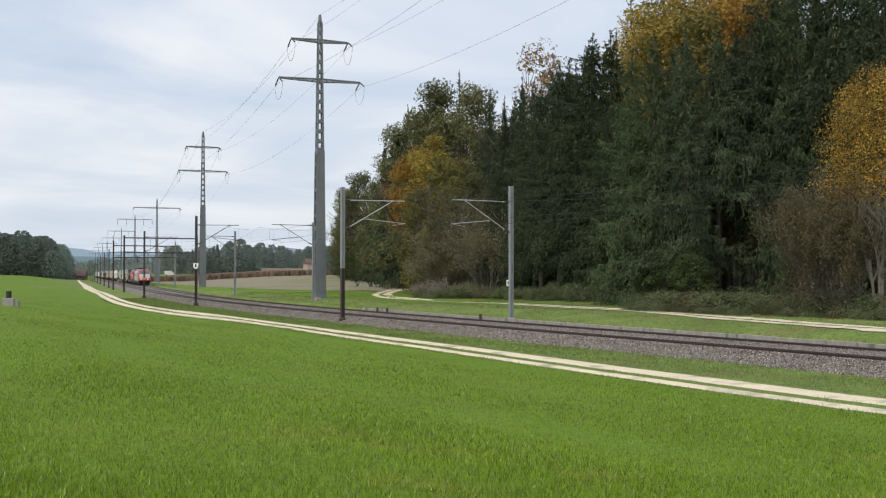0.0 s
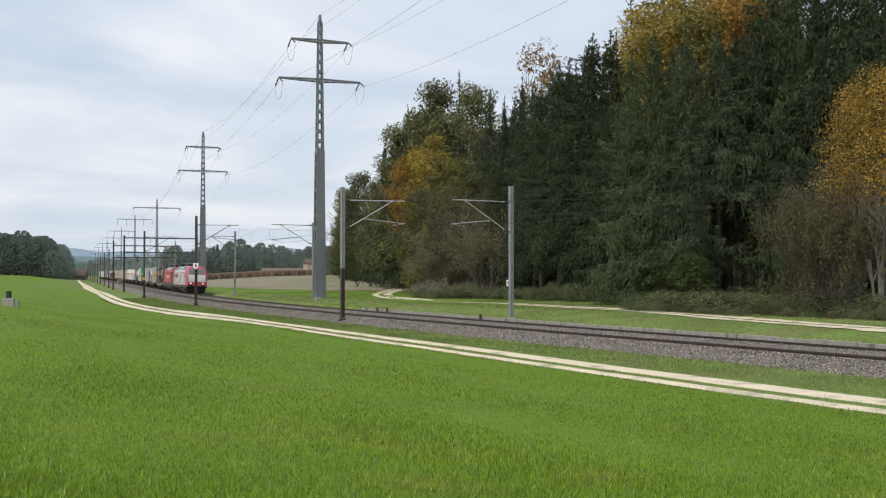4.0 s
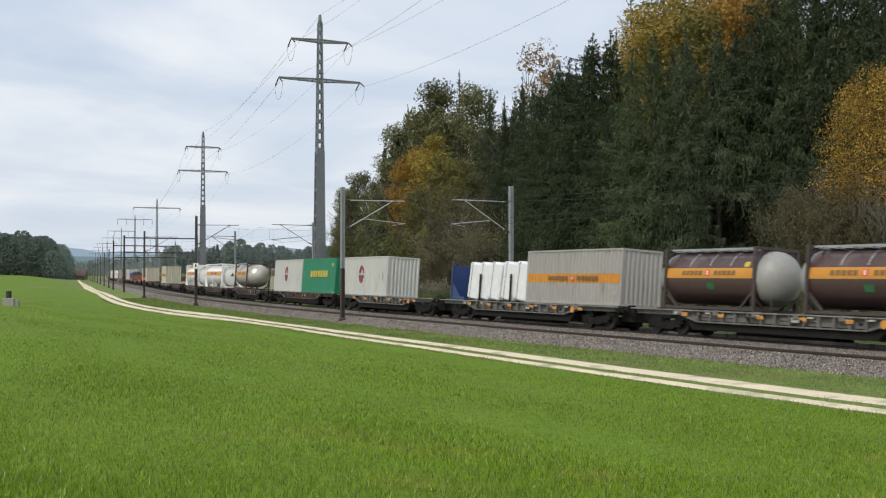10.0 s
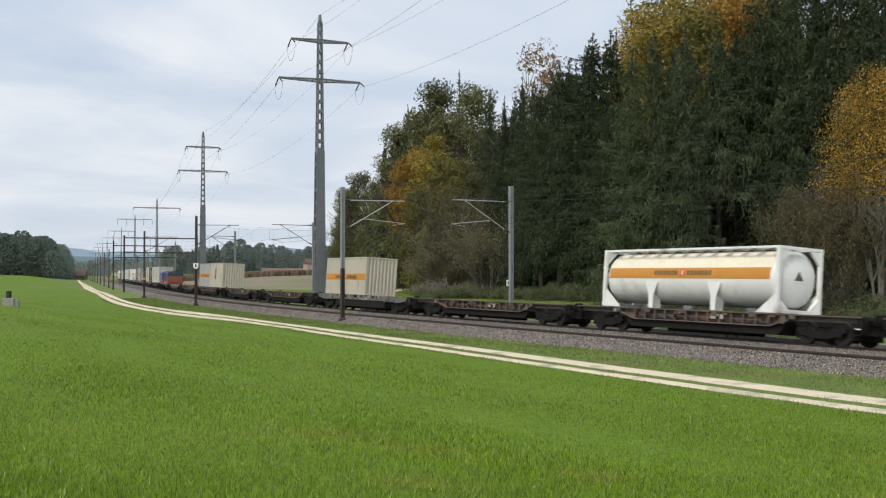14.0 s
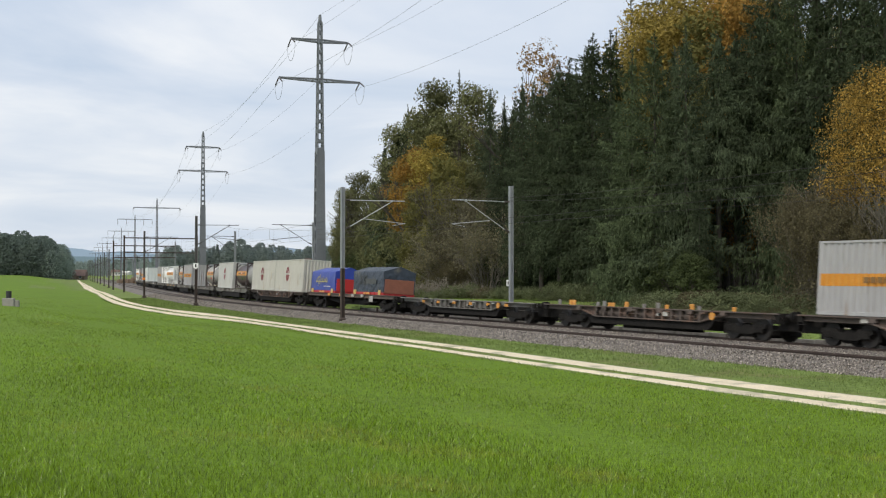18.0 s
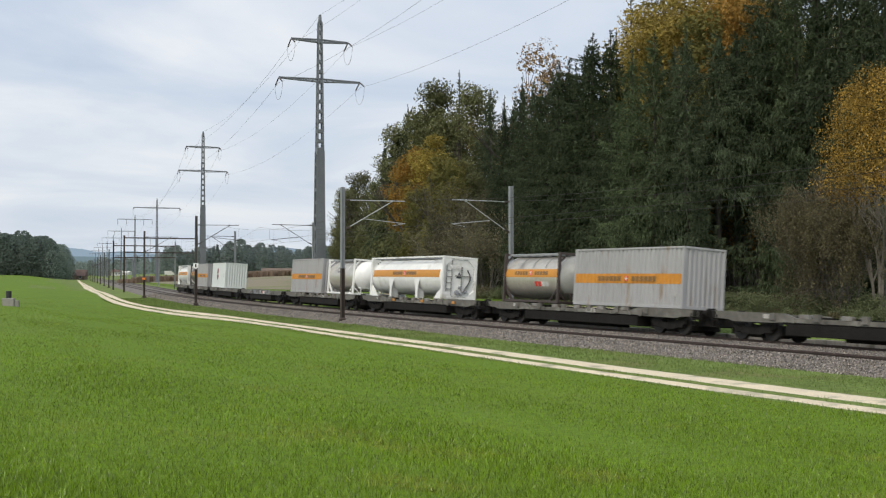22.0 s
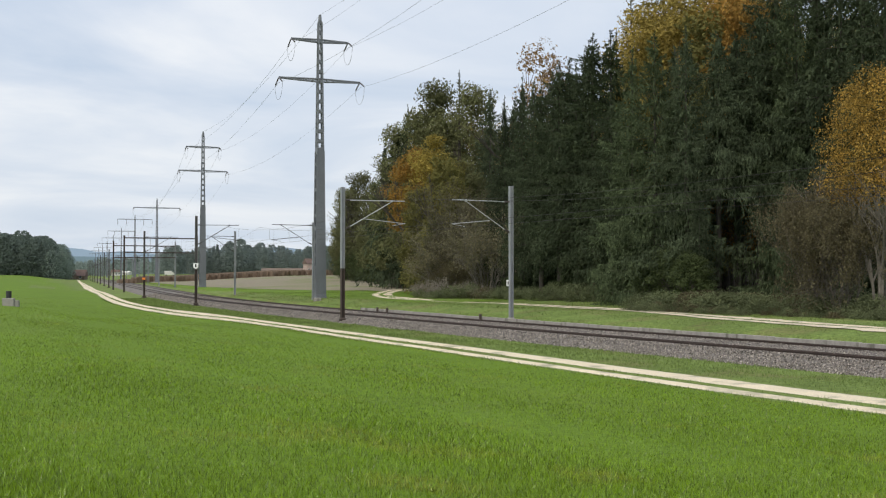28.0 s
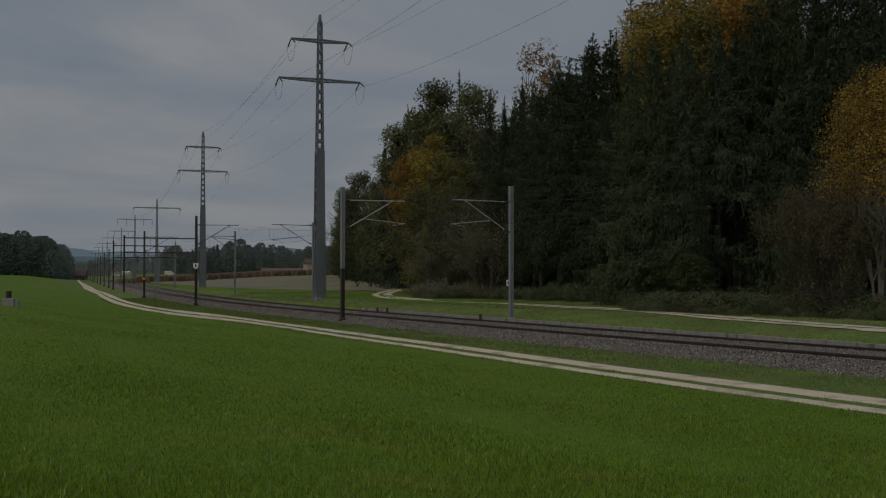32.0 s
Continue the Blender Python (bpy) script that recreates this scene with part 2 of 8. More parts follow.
class Geo:
    def __init__(self):
        self.v, self.f = [], []

    def add(self, vs, fs):
        o = len(self.v)
        self.v += [tuple(a) for a in vs]
        self.f += [tuple(i + o for i in f) for f in fs]
        return self

    def box(self, x0, x1, y0, y1, z0, z1, ch=0.0):
        if ch <= 0:
            vs = [(x, y, z) for x in (x0, x1) for y in (y0, y1) for z in (z0, z1)]
            return self.add(vs, [(0, 1, 3, 2), (4, 6, 7, 5), (0, 4, 5, 1), (2, 3, 7, 6), (0, 2, 6, 4), (1, 5, 7, 3)])
        ch = min(ch, (x1 - x0) * 0.45, (y1 - y0) * 0.45, (z1 - z0) * 0.45)
        vs, ix = [], {}
        for a in (0, 1):
            for b in (0, 1):
                for c in (0, 1):
                    p = ((x0, x1)[a], (y0, y1)[b], (z0, z1)[c])
                    g = tuple(ch if k == 0 else -ch for k in (a, b, c))
                    for k in range(3):
                        q = [p[m] + (0 if m == k else g[m]) for m in range(3)]
                        ix[a, b, c, k] = len(vs)
                        vs.append(q)
        fs = []
        for k in range(3):
            i, j = [m for m in range(3) if m != k]
            for e in (0, 1):
                loop = []
                for p, q in ((0, 0), (1, 0), (1, 1), (0, 1)):
                    key = [0, 0, 0]
                    key[k], key[i], key[j] = e, p, q
                    loop.append(ix[(*key, k)])
                if (e == 1) == (k == 1):
                    loop.reverse()
                fs.append(loop)
        for k in range(3):
            i, j = [m for m in range(3) if m != k]
            for p in (0, 1):
                for q in (0, 1):
                    ka, kb = [0, 0, 0], [0, 0, 0]
                    ka[i], ka[j], kb[i], kb[j] = p, q, p, q
                    ka[k], kb[k] = 0, 1
                    fs.append((ix[(*ka, i)], ix[(*kb, i)], ix[(*kb, j)], ix[(*ka, j)]))
        for a in (0, 1):
            for b in (0, 1):
                for c in (0, 1):
                    fs.append((ix[a, b, c, 0], ix[a, b, c, 1], ix[a, b, c, 2]))
        return self.add(vs, fs)

    def beam(self, p, q, w, h=None, up=(0, 0, 1)):
        """A straight bar of w x h from p to q."""
        h = h or w
        p, q, up = Vector(p), Vector(q), Vector(up)
        d = (q - p).normalized()
        if abs(d.dot(up)) > 0.99:
            up = Vector((1, 0, 0))
        a = d.cross(up).normalized()
        b = a.cross(d)
        vs = [e + a * (i * w / 2) + b * (j * h / 2) for e in (p, q) for i, j in ((-1, -1), (1, -1), (1, 1), (-1, 1))]
        return self.add(vs, [(3, 2, 1, 0), (4, 5, 6, 7), (0, 1, 5, 4), (1, 2, 6, 5), (2, 3, 7, 6), (3, 0, 4, 7)])

    def cyl(self, p, q, r, r2=None, n=10, caps=True):
        r2 = r if r2 is None else r2
        p, q = Vector(p), Vector(q)
        d = (q - p).normalized()
        up = Vector((1, 0, 0)) if abs(d.z) > 0.9 else Vector((0, 0, 1))
        a = d.cross(up).normalized()
        b = d.cross(a)
        vs = []
        for c, rr in ((p, r), (q, r2)):
            for i in range(n):
                t = 2 * math.pi * i / n
                vs.append(c + (a * math.cos(t) + b * math.sin(t)) * rr)
        fs = [(i, (i + 1) % n, n + (i + 1) % n, n + i) for i in range(n)]
        if caps:
            fs += [tuple(range(n - 1, -1, -1)), tuple(range(n, 2 * n))]
        return self.add(vs, fs)

    def lathe(self, pts, n=20, y=0.0, z=0.0):
        """A body of revolution round a line along x at (y, z): pts are (x, radius)."""
        vs, fs = [], []
        for x, r in pts:
            for i in range(n):
                t = 2 * math.pi * i / n
                vs.append((x, y + r * math.cos(t), z + r * math.sin(t)))
        for k in range(len(pts) - 1):
            for i in range(n):
                j = (i + 1) % n
                fs.append((k * n + i, k * n + j, (k + 1) * n + j, (k + 1) * n + i))
        fs += [tuple(range(n - 1, -1, -1)), tuple(range((len(pts) - 1) * n, len(pts) * n))]
        return self.add(vs, fs)

    def prism(self, poly, y0, y1):
        """A side view (x, z) drawn out from y0 to y1."""
        n = len(poly)
        vs = [(x, y0, z) for x, z in poly] + [(x, y1, z) for x, z in poly]
        return self.add(vs, [tuple(range(n)), tuple(range(2 * n - 1, n - 1, -1))] +
                        [(i, n + i, n + (i + 1) % n, (i + 1) % n) for i in range(n)])

    def prism_x(self, poly, x0, x1):
        """A cross-section (y, z) drawn out from x0 to x1."""
        n = len(poly)
        vs = [(x0, y, z) for y, z in poly] + [(x1, y, z) for y, z in poly]
        return self.add(vs, [tuple(range(n)), tuple(range(2 * n - 1, n - 1, -1))] +
                        [(i, n + i, n + (i + 1) % n, (i + 1) % n) for i in range(n)])

    def rings(self, rings, caps=True):
        """Loft through loops of equal length."""
        n, vs, fs = len(rings[0]), [], []
        for r in rings:
            vs += list(r)
        for k in range(len(rings) - 1):
            for i in range(n):
                j = (i + 1) % n
                fs.append((k * n + i, k * n + j, (k + 1) * n + j, (k + 1) * n + i))
        if caps:
            fs += [tuple(range(n - 1, -1, -1)), tuple(range((len(rings) - 1) * n, len(rings) * n))]
        return self.add(vs, fs)

    def tube(self, pts, r, n=4):
        """One round cable through pts."""
        pts = [Vector(p) for p in pts]
        rings = []
        for i, p in enumerate(pts):
            d = (pts[min(i + 1, len(pts) - 1)] - pts[max(i - 1, 0)]).normalized()
            a = d.cross(Vector((0.13, 0.21, 0.97)) if abs(d.z) < 0.9 else Vector((1, 0.2, 0))).normalized()
            b = d.cross(a)
            rings.append([p + (a * math.cos(2 * math.pi * k / n) + b * math.sin(2 * math.pi * k / n)) * r for k in range(n)])
        return self.rings(rings)

    def mesh(self, name, sharp=35, recalc=True):
        me = bpy.data.meshes.new(name)
        me.from_pydata(self.v, [], self.f)
        if recalc:
            bm = bmesh.new()
            bm.from_mesh(me)
            bmesh.ops.recalc_face_normals(bm, faces=bm.faces[:])
            bm.to_mesh(me)
            bm.free()
        if sharp:
            me.shade_smooth()
            me.set_sharp_from_angle(angle=radians(sharp))
        return me


def part(name, geo, material, parent=None, label="", sharp=35, recalc=True):
    me = geo if isinstance(geo, bpy.types.Mesh) else geo.mesh(name, sharp, recalc)
    if material and not len(me.materials):
        me.materials.append(material)
    ob = new(name, me)
    if parent:
        ob.parent = parent
    if label:
        ob["label"] = label
    return ob


def soup(name, verts, faces, material):
    """One mesh out of arrays: verts (n, 3), faces (m, 3) or (m, 4)."""
    me = bpy.data.meshes.new(name)
    k = faces.shape[1]
    me.vertices.add(len(verts))
    me.vertices.foreach_set("co", np.ascontiguousarray(verts, dtype=np.float32).ravel())
    me.loops.add(faces.size)
    me.loops.foreach_set("vertex_index", np.ascontiguousarray(faces, dtype=np.int32).ravel())
    me.polygons.add(len(faces))
    me.polygons.foreach_set("loop_start", np.arange(0, faces.size, k, dtype=np.int32))
    me.update(calc_edges=True)
    me.validate()
    me.materials.append(material)
    return me


def sweep(profile, ss, closed=True):
    """A cross-section (u, z, and where it leans the u of its higher rail) drawn along the railway at the stations ss."""
    g = Geo()
    rings = []
    for s in ss:
        k = math.tan(radians(cant(s)))
        rings.append([(*at(s, q[0]), q[1] + (k * (q[0] - q[2]) if len(q) > 2 else 0)) for q in profile])
    n = len(profile)
    vs, fs = [], []
    for r in rings:
        vs += [(float(a), float(b), c) for a, b, c in r]
    m = n if closed else n - 1
    for k in range(len(rings) - 1):
        for i in range(m):
            j = (i + 1) % n
            fs.append((k * n + i, k * n + j, (k + 1) * n + j, (k + 1) * n + i))
    if closed:
        fs += [tuple(range(n)), tuple(range(len(vs) - 1, len(vs) - n - 1, -1))]
    return g.add(vs, fs)


def empty(name, m=None):
    ob = new(name)
    ob.empty_display_size = 0.3
    if m is not None:
        ob.matrix_basis = m
    return ob


STATIONS = np.concatenate([np.arange(-2600, -400, 60), np.arange(-400, -160, 12), np.arange(-160, 140, 4), np.arange(140, 990, 25)])

# ---------------------------------------------------------------- ground


def make_ground():
    def axis(lo, hi):
        a = [0.0]
        while a[-1] < hi:
            a.append(a[-1] + max(2.0, 0.06 * abs(a[-1] - 60)))
        b = [0.0]
        while b[-1] > lo:
            b.append(b[-1] - max(2.0, 0.075 * abs(b[-1])))
        return np.array(b[:0:-1] + a)
    xs = axis(-4500, 4500)
    ys = axis(-2500, 4700)
    gx, gy = np.meshgrid(xs, ys)
    z = lie(gx.ravel(), gy.ravel())
    # the coarse sheet sinks a little under the finer verges
    gs, gu = su(gx.ravel(), gy.ravel())
    z = np.where((gu > -25) & (gu < 16) & (gs > -178), np.where((gu > -6.5) & (gu < 10.5), -0.75, z - 0.10), z)
    v = np.stack([gx.ravel(), gy.ravel(), z], 1)
    nx, ny = len(xs), len(ys)
    i = np.arange((ny - 1) * (nx - 1))
    r, c = i // (nx - 1), i % (nx - 1)
    a = r * nx + c
    f = np.stack([a, a + 1, a + nx + 1, a + nx], 1)
    me = soup("ground", v, f, M["verge"])
    me.shade_smooth()
    tagged(new("ground", me), "gently rolling farmland covered with short grass", "ground", kind="structure")


make_ground()


def strip(name, s_list, u0, u1, dz, material, n=2, wob=0.0, label="", category="", thick=0.0):
    """A sheet on the ground between u0 and u1 (numbers or functions of s)."""
    vs, fs = [], []
    for k, s in enumerate(s_list):
        a = u0(s) if callable(u0) else u0
        b = u1(s) if callable(u1) else u1
        for j in range(n + 1):
            u = a + (b - a) * j / n
            if wob and j in (0, n):
                u += wob * (noise.noise((s * 0.9, u * 3.1, j)) + 0.6 * noise.noise((s * 0.13, u, j + 7)))
            x, y = at(s, u)
            vs.append((float(x), float(y)))
    vs = np.array(vs)
    z = lie(vs[:, 0], vs[:, 1]) + (np.repeat([dz(s) for s in s_list], n + 1) if callable(dz) else dz)
    z = z.reshape(-1, n + 1)
    z[:, 0] -= thick
    z[:, -1] -= thick
    v = np.concatenate([vs, z.reshape(-1, 1)], 1)
    m = len(s_list)
    k = np.arange((m - 1) * n)
    r, c = k // n, k % n
    a = r * (n + 1) + c
    f = np.stack([a, a + 1, a + n + 2, a + n + 1], 1)
    me = soup(name, v, f, material)
    me.shade_smooth()
    ob = new(name, me)
    return tagged(ob, label, category, kind="structure")


# the farm track beside the line: its two outer edges, the ridge between its ruts and half the ridge's width, by station
TRACK_S = (-700, -400, -260, -206, -181, -165, -150, -137, -110, -90, -76, -66, -59, -52, -46, -40, -29, -19, -10, 3, 11, 30)
TRACK_FAR = (13.2, 13.0, 12.2, 11.7, 11.2, 10.6, 10.4, 10.4, 10.8, 11.05, 11.05, 10.7, 10.05, 9.7, 9.65, 9.75, 9.8, 10.05, 10.25, 10.78, 10.92, 10.85)
TRACK_MID = (13.7, 13.5, 13.0, 12.6, 12.1, 11.6, 11.5, 11.6, 11.85, 12.15, 12.2, 12.2, 12.05, 11.6, 11.0, 10.8, 11.05, 11.45, 11.65, 12.38, 12.62, 12.7)
TRACK_NEAR = (14.2, 14.0, 13.8, 13.7, 13.0, 12.8, 12.4, 12.5, 13.0, 13.45, 13.6, 13.65, 13.5, 13.25, 12.8, 12.1, 12.0, 12.5, 12.7, 13.45, 13.72, 13.9)
TRACK_RIDGE = (0.02, 0.02, 0.02, 0.02, 0.02, 0.03, 0.04, 0.05, 0.06, 0.09, 0.11, 0.12, 0.12, 0.12, 0.11, 0.11, 0.17, 0.27, 0.34, 0.22, 0.25, 0.25)


def track_edge(table, s):
    return float(np.interp(s, TRACK_S, table))


# the young crop on the camera's side
FINE = np.concatenate([np.arange(-700, -200, 6), np.arange(-200, -60, 1.5), np.arange(-60, 70, 0.5)])
strip("field_near", np.concatenate([np.arange(-900, -200, 15), np.arange(-200, 120, 2.5), np.arange(120, 420, 30)]), lambda s: track_edge(TRACK_NEAR, s) + 0.12, 190, 0.035, M["field"], 70, 0.12,
      "bright green field of young winter cereal", "field", 0.03)


def RISE(s):
    """The ruts are lifted farther off to stay in the camera's view above the coarse ground."""
    return 0.045 + 0.25 * float(smooth(170, 240, -s))


# the farm track: two pale gravel ruts with a grassy ridge between them
strip("path_rut_1", FINE, lambda s: track_edge(TRACK_FAR, s), lambda s: track_edge(TRACK_MID, s) - track_edge(TRACK_RIDGE, s), RISE, M["gravel"], 4, 0.17, "pale gravel wheel rut of a farm track", "path", 0.05)
strip("path_rut_2", FINE, lambda s: track_edge(TRACK_MID, s) + track_edge(TRACK_RIDGE, s), lambda s: track_edge(TRACK_NEAR, s), RISE, M["gravel"], 4, 0.17, "pale gravel wheel rut of a farm track", "path", 0.05)
# the grassy verges on either side of the ballast
strip("verge_near", FINE, 6.45, lambda s: track_edge(TRACK_NEAR, s) + 0.3, 0.012, M["verge"], 10, 0.05, "short grass verge between the ballast and the farm track", "verge")
strip("verge_far", np.concatenate([np.arange(-180, -60, 3), np.arange(-60, 62, 1.0)]), lambda s: -2.53 if s > -55 else -2.25, lambda s: -26.0 if s > -60 else -9.0, 0.014, M["verge"], 26, 0.0, "grass verge between the far track and the wood", "verge", 0.62)

# ballast bed, rails, sleepers
ob = part("ballast_bed", sweep([(-2.35, -0.75), (-2.2, -0.30, 0.75), (-1.7, -0.10, 0.75), (1.2, -0.115, 0.75), (2.2, -0.13, NEAR + 0.75), (NEAR + 1.55, -0.125, NEAR + 0.75), (5.65, -0.19), (6.55, -0.46), (6.7, -0.62)], STATIONS), M["ballast"])
tagged(ob, "grey-brown crushed stone ballast under two tracks", "ballast", kind="structure")


def rail_profile(u, high):
    return [(a, z, high) for a, z in ((u - 0.07, -0.17), (u + 0.07, -0.17), (u + 0.068, -0.15), (u + 0.012, -0.13), (u + 0.012, -0.045), (u + 0.036, -0.035),
            (u + 0.034, 0.0), (u - 0.034, 0.0), (u - 0.036, -0.035), (u - 0.012, -0.045), (u - 0.012, -0.13), (u - 0.068, -0.15))]


def lean_pose(s, uc=0.0):
    """The pose of what runs on the track with its middle at uc: x forward, leaning in the curve about the higher rail."""
    x, y = at(s, uc)
    c = cant(s)
    return pose(float(x), float(y), 0, 0, 0, yaw(s)) @ pose(0, -0.7525, 0, -c, 0, 0) @ pose(0, 0.7525, 0)


for tr, uc in (("far", 0.0), ("near", NEAR)):
    root = tagged(empty("railway_track"), "straight running line of rusty steel rails on stone ballast", "railway track", "railway tracks", "structure")
    for k in (-0.7525, 0.7525):
        part("rail", sweep(rail_profile(uc + k, uc + 0.7525), STATIONS), M["rail"], root)
    g = Geo()
    g.box(-1.25, 1.25, -0.13, 0.13, -0.30, -0.116, 0.02)
    me = g.mesh("sleeper", 0)
    me.materials.append(M["sleeper"])
    for i in range(150):
        s = 16 - i * 0.62
        o = part("sleeper", me, None, root)
        x, y = at(s, uc)
        o.matrix_basis = lean_pose(s, uc) @ pose(0, 0, 0, 0, 0, 90)

# ---------------------------------------------------------------- the far side of the line
root = tagged(empty("edge_wall"), "low weathered concrete edging beside the far track", "wall", kind="structure")
me = Geo().box(-1.22, 1.22, -0.07, 0.07, -0.75, 0.0, 0.015).mesh("slab", 0)
me.materials.append(M["concrete"])
rnd = random.Random(5)
for i in range(64):
    s = 66 - i * 2.46
    if s < -54.5:
        break
    x, y = at(s, -2.45)
    o = part("slab", me, None, root)
    o.matrix_basis = pose(x, y, -0.055 + rnd.uniform(-0.015, 0.012), rnd.uniform(-0.4, 0.4), 0, yaw(s) + rnd.uniform(-0.3, 0.3))
for s, u, h in ((-48.8, -2.15, 0.40), (-46.75, -2.15, 0.40), (-30.9, -2.15, 0.42)):
    o = part("marker_post", Geo().box(-0.09, 0.09, -0.07, 0.07, -0.5, h - 0.3, 0.015), M["rust"])
    x, y = at(s, u)
    o.matrix_basis = pose(x, y, 0, 0, 0, yaw(s))
    tagged(o, "short dark steel marker post beside the track", "post", "marker posts")


def ribbon(name, pts, w0, w1, dz, material, label, category, wob=0.1, fade=None):
    """A strip along a smooth line through pts on the ground, from w0 to w1 beside it."""
    P = [Vector((a, b, 0)) for a, b in pts]
    line = []
    for i in range(len(P) - 1):
        p0, p1, p2, p3 = P[max(i - 1, 0)], P[i], P[i + 1], P[min(i + 2, len(P) - 1)]
        for k in range(16):
            t = k / 16
            line.append(0.5 * ((2 * p1) + (p2 - p0) * t + (2 * p0 - 5 * p1 + 4 * p2 - p3) * t * t + (3 * p1 - p0 - 3 * p2 + p3) * t ** 3))
    line.append(P[-1])
    vs = []
    for i, p in enumerate(line):
        d = (line[min(i + 1, len(line) - 1)] - line[max(i - 1, 0)]).normalized()
        nrm = Vector((-d.y, d.x, 0))
        for j in range(3):
            w = w0 + (w1 - w0) * j / 2
            if j != 1:
                w += wob * noise.noise((i * 0.7, w * 5, j))
            q = p + nrm * w
            vs.append((q.x, q.y))
    vs = np.array(vs)
    z = lie(vs[:, 0], vs[:, 1]) + dz
    v = np.concatenate([vs, z[:, None]], 1)
    fs = []
    for i in range(len(line) - 1):
        for j in range(2):
            a = i * 3 + j
            fs.append((a, a + 1, a + 4, a + 3))
    me = soup(name, v, np.array(fs), material)
    me.shade_smooth()
    return tagged(new(name, me), label, category, kind="structure")


PATH2 = [(34, 22), (27, 36), (19.8, 50.5), (16.0, 61.5), (12.2, 76), (7.6, 87.5), (1.0, 100), (-4.8, 114), (-7.0, 128), (-7.2, 143), (-5.6, 155), (0, 162), (12, 166)]
ribbon("path_rut_3", PATH2, 0.22, 1.05, 0.05, M["gravel"], "pale gravel wheel rut along the wood", "path", 0.35)
ribbon("path_rut_4", PATH2, -1.15, -0.22, 0.05, M["gravel"], "pale gravel wheel rut along the wood", "path", 0.35)


def patch(name, x0, x1, y0, y1, dz, material, label, category, n=24, skew=0.0):
    gx, gy = np.meshgrid(np.linspace(0, 1, n + 1), np.linspace(0, 1, n + 1))
    y = y0 + (y1 - y0) * gy
    x = x0 + (x1 - x0) * gx + skew * (y - y0)
    z = lie(x.ravel(), y.ravel()) + dz
    v = np.stack([x.ravel(), y.ravel(), z], 1)
    i = np.arange(n * n)
    a = (i // n) * (n + 1) + i % n
    f = np.stack([a, a + 1, a + n + 2, a + n + 1], 1)
    me = soup(name, v, f, material)
    me.shade_smooth()
    return tagged(new(name, me), label, category, kind="structure")




def MEADOW(s):
    """How far the green meadow reaches from the far track."""
    return float(np.interp(s, (-360, -230, -155, -138, -120, -50), (-4.6, -5.6, -9.0, -13.5, -19.0, -36.0)))


strip("field_far_green", np.arange(-420, -50, 6), -4.2, lambda s: MEADOW(s), 0.04, M["field"], 8, 0.5, "green meadow beyond the tracks", "field", 0.03)
strip("field_far_brown", np.arange(-470, -80, 8), lambda s: MEADOW(s) - 0.3, -170, 0.05, M["plough"], 14, 0.8, "harvested brown field beyond the meadow", "field", 0.03)


def make_maize():
    rg = np.random.default_rng(11)
    n = 30000
    x0 = rg.uniform(-100, -20, n)
    y0 = 352 + 0.10 * (x0 + 20) + rg.uniform(0, 42, n) ** 1.0
    z0 = lie(x0, y0)
    h = rg.uniform(1.6, 1.8, n)
    a = rg.uniform(0, np.pi, n)
    w = rg.uniform(0.10, 0.34, n)
    dx, dy = np.cos(a) * w, np.sin(a) * w
    lean = rg.normal(0, 0.12, (n, 2))
    v = np.stack([np.stack([x0 - dx, y0 - dy, z0 - 0.1], 1), np.stack([x0 + dx, y0 + dy, z0 - 0.1], 1),
                  np.stack([x0 + dx * 0.6 + lean[:, 0], y0 + dy * 0.6 + lean[:, 1], z0 + h], 1),
                  np.stack([x0 - dx * 0.6 + lean[:, 0], y0 - dy * 0.6 + lean[:, 1], z0 + h * 0.97], 1)], 1).reshape(-1, 3)
    f = np.arange(4 * n).reshape(-1, 4)
    tagged(new("maize", soup("maize", v, f, M["maize"])), "dry brown standing maize in a far field", "crop", kind="stuff")


make_maize()

# ---------------------------------------------------------------- overhead line


def flange_post(h, w=0.24):
    """A rolled H-section post: one closed section drawn upwards."""
    a, t, c = w / 2, 0.018, 0.012
    sec = [(-a, -a), (a, -a), (a, -a + t), (c, -a + t), (c, a - t), (a, a - t), (a, a), (-a, a), (-a, a - t), (-c, a - t), (-c, -a + t), (-a, -a + t)]
    n = len(sec)
    return Geo().add([(x, y, z) for z in (-0.6, h) for x, y in sec],
                     [tuple(range(n - 1, -1, -1)), tuple(range(n, 2 * n))] + [(i, (i + 1) % n, n + (i + 1) % n, n + i) for i in range(n)])


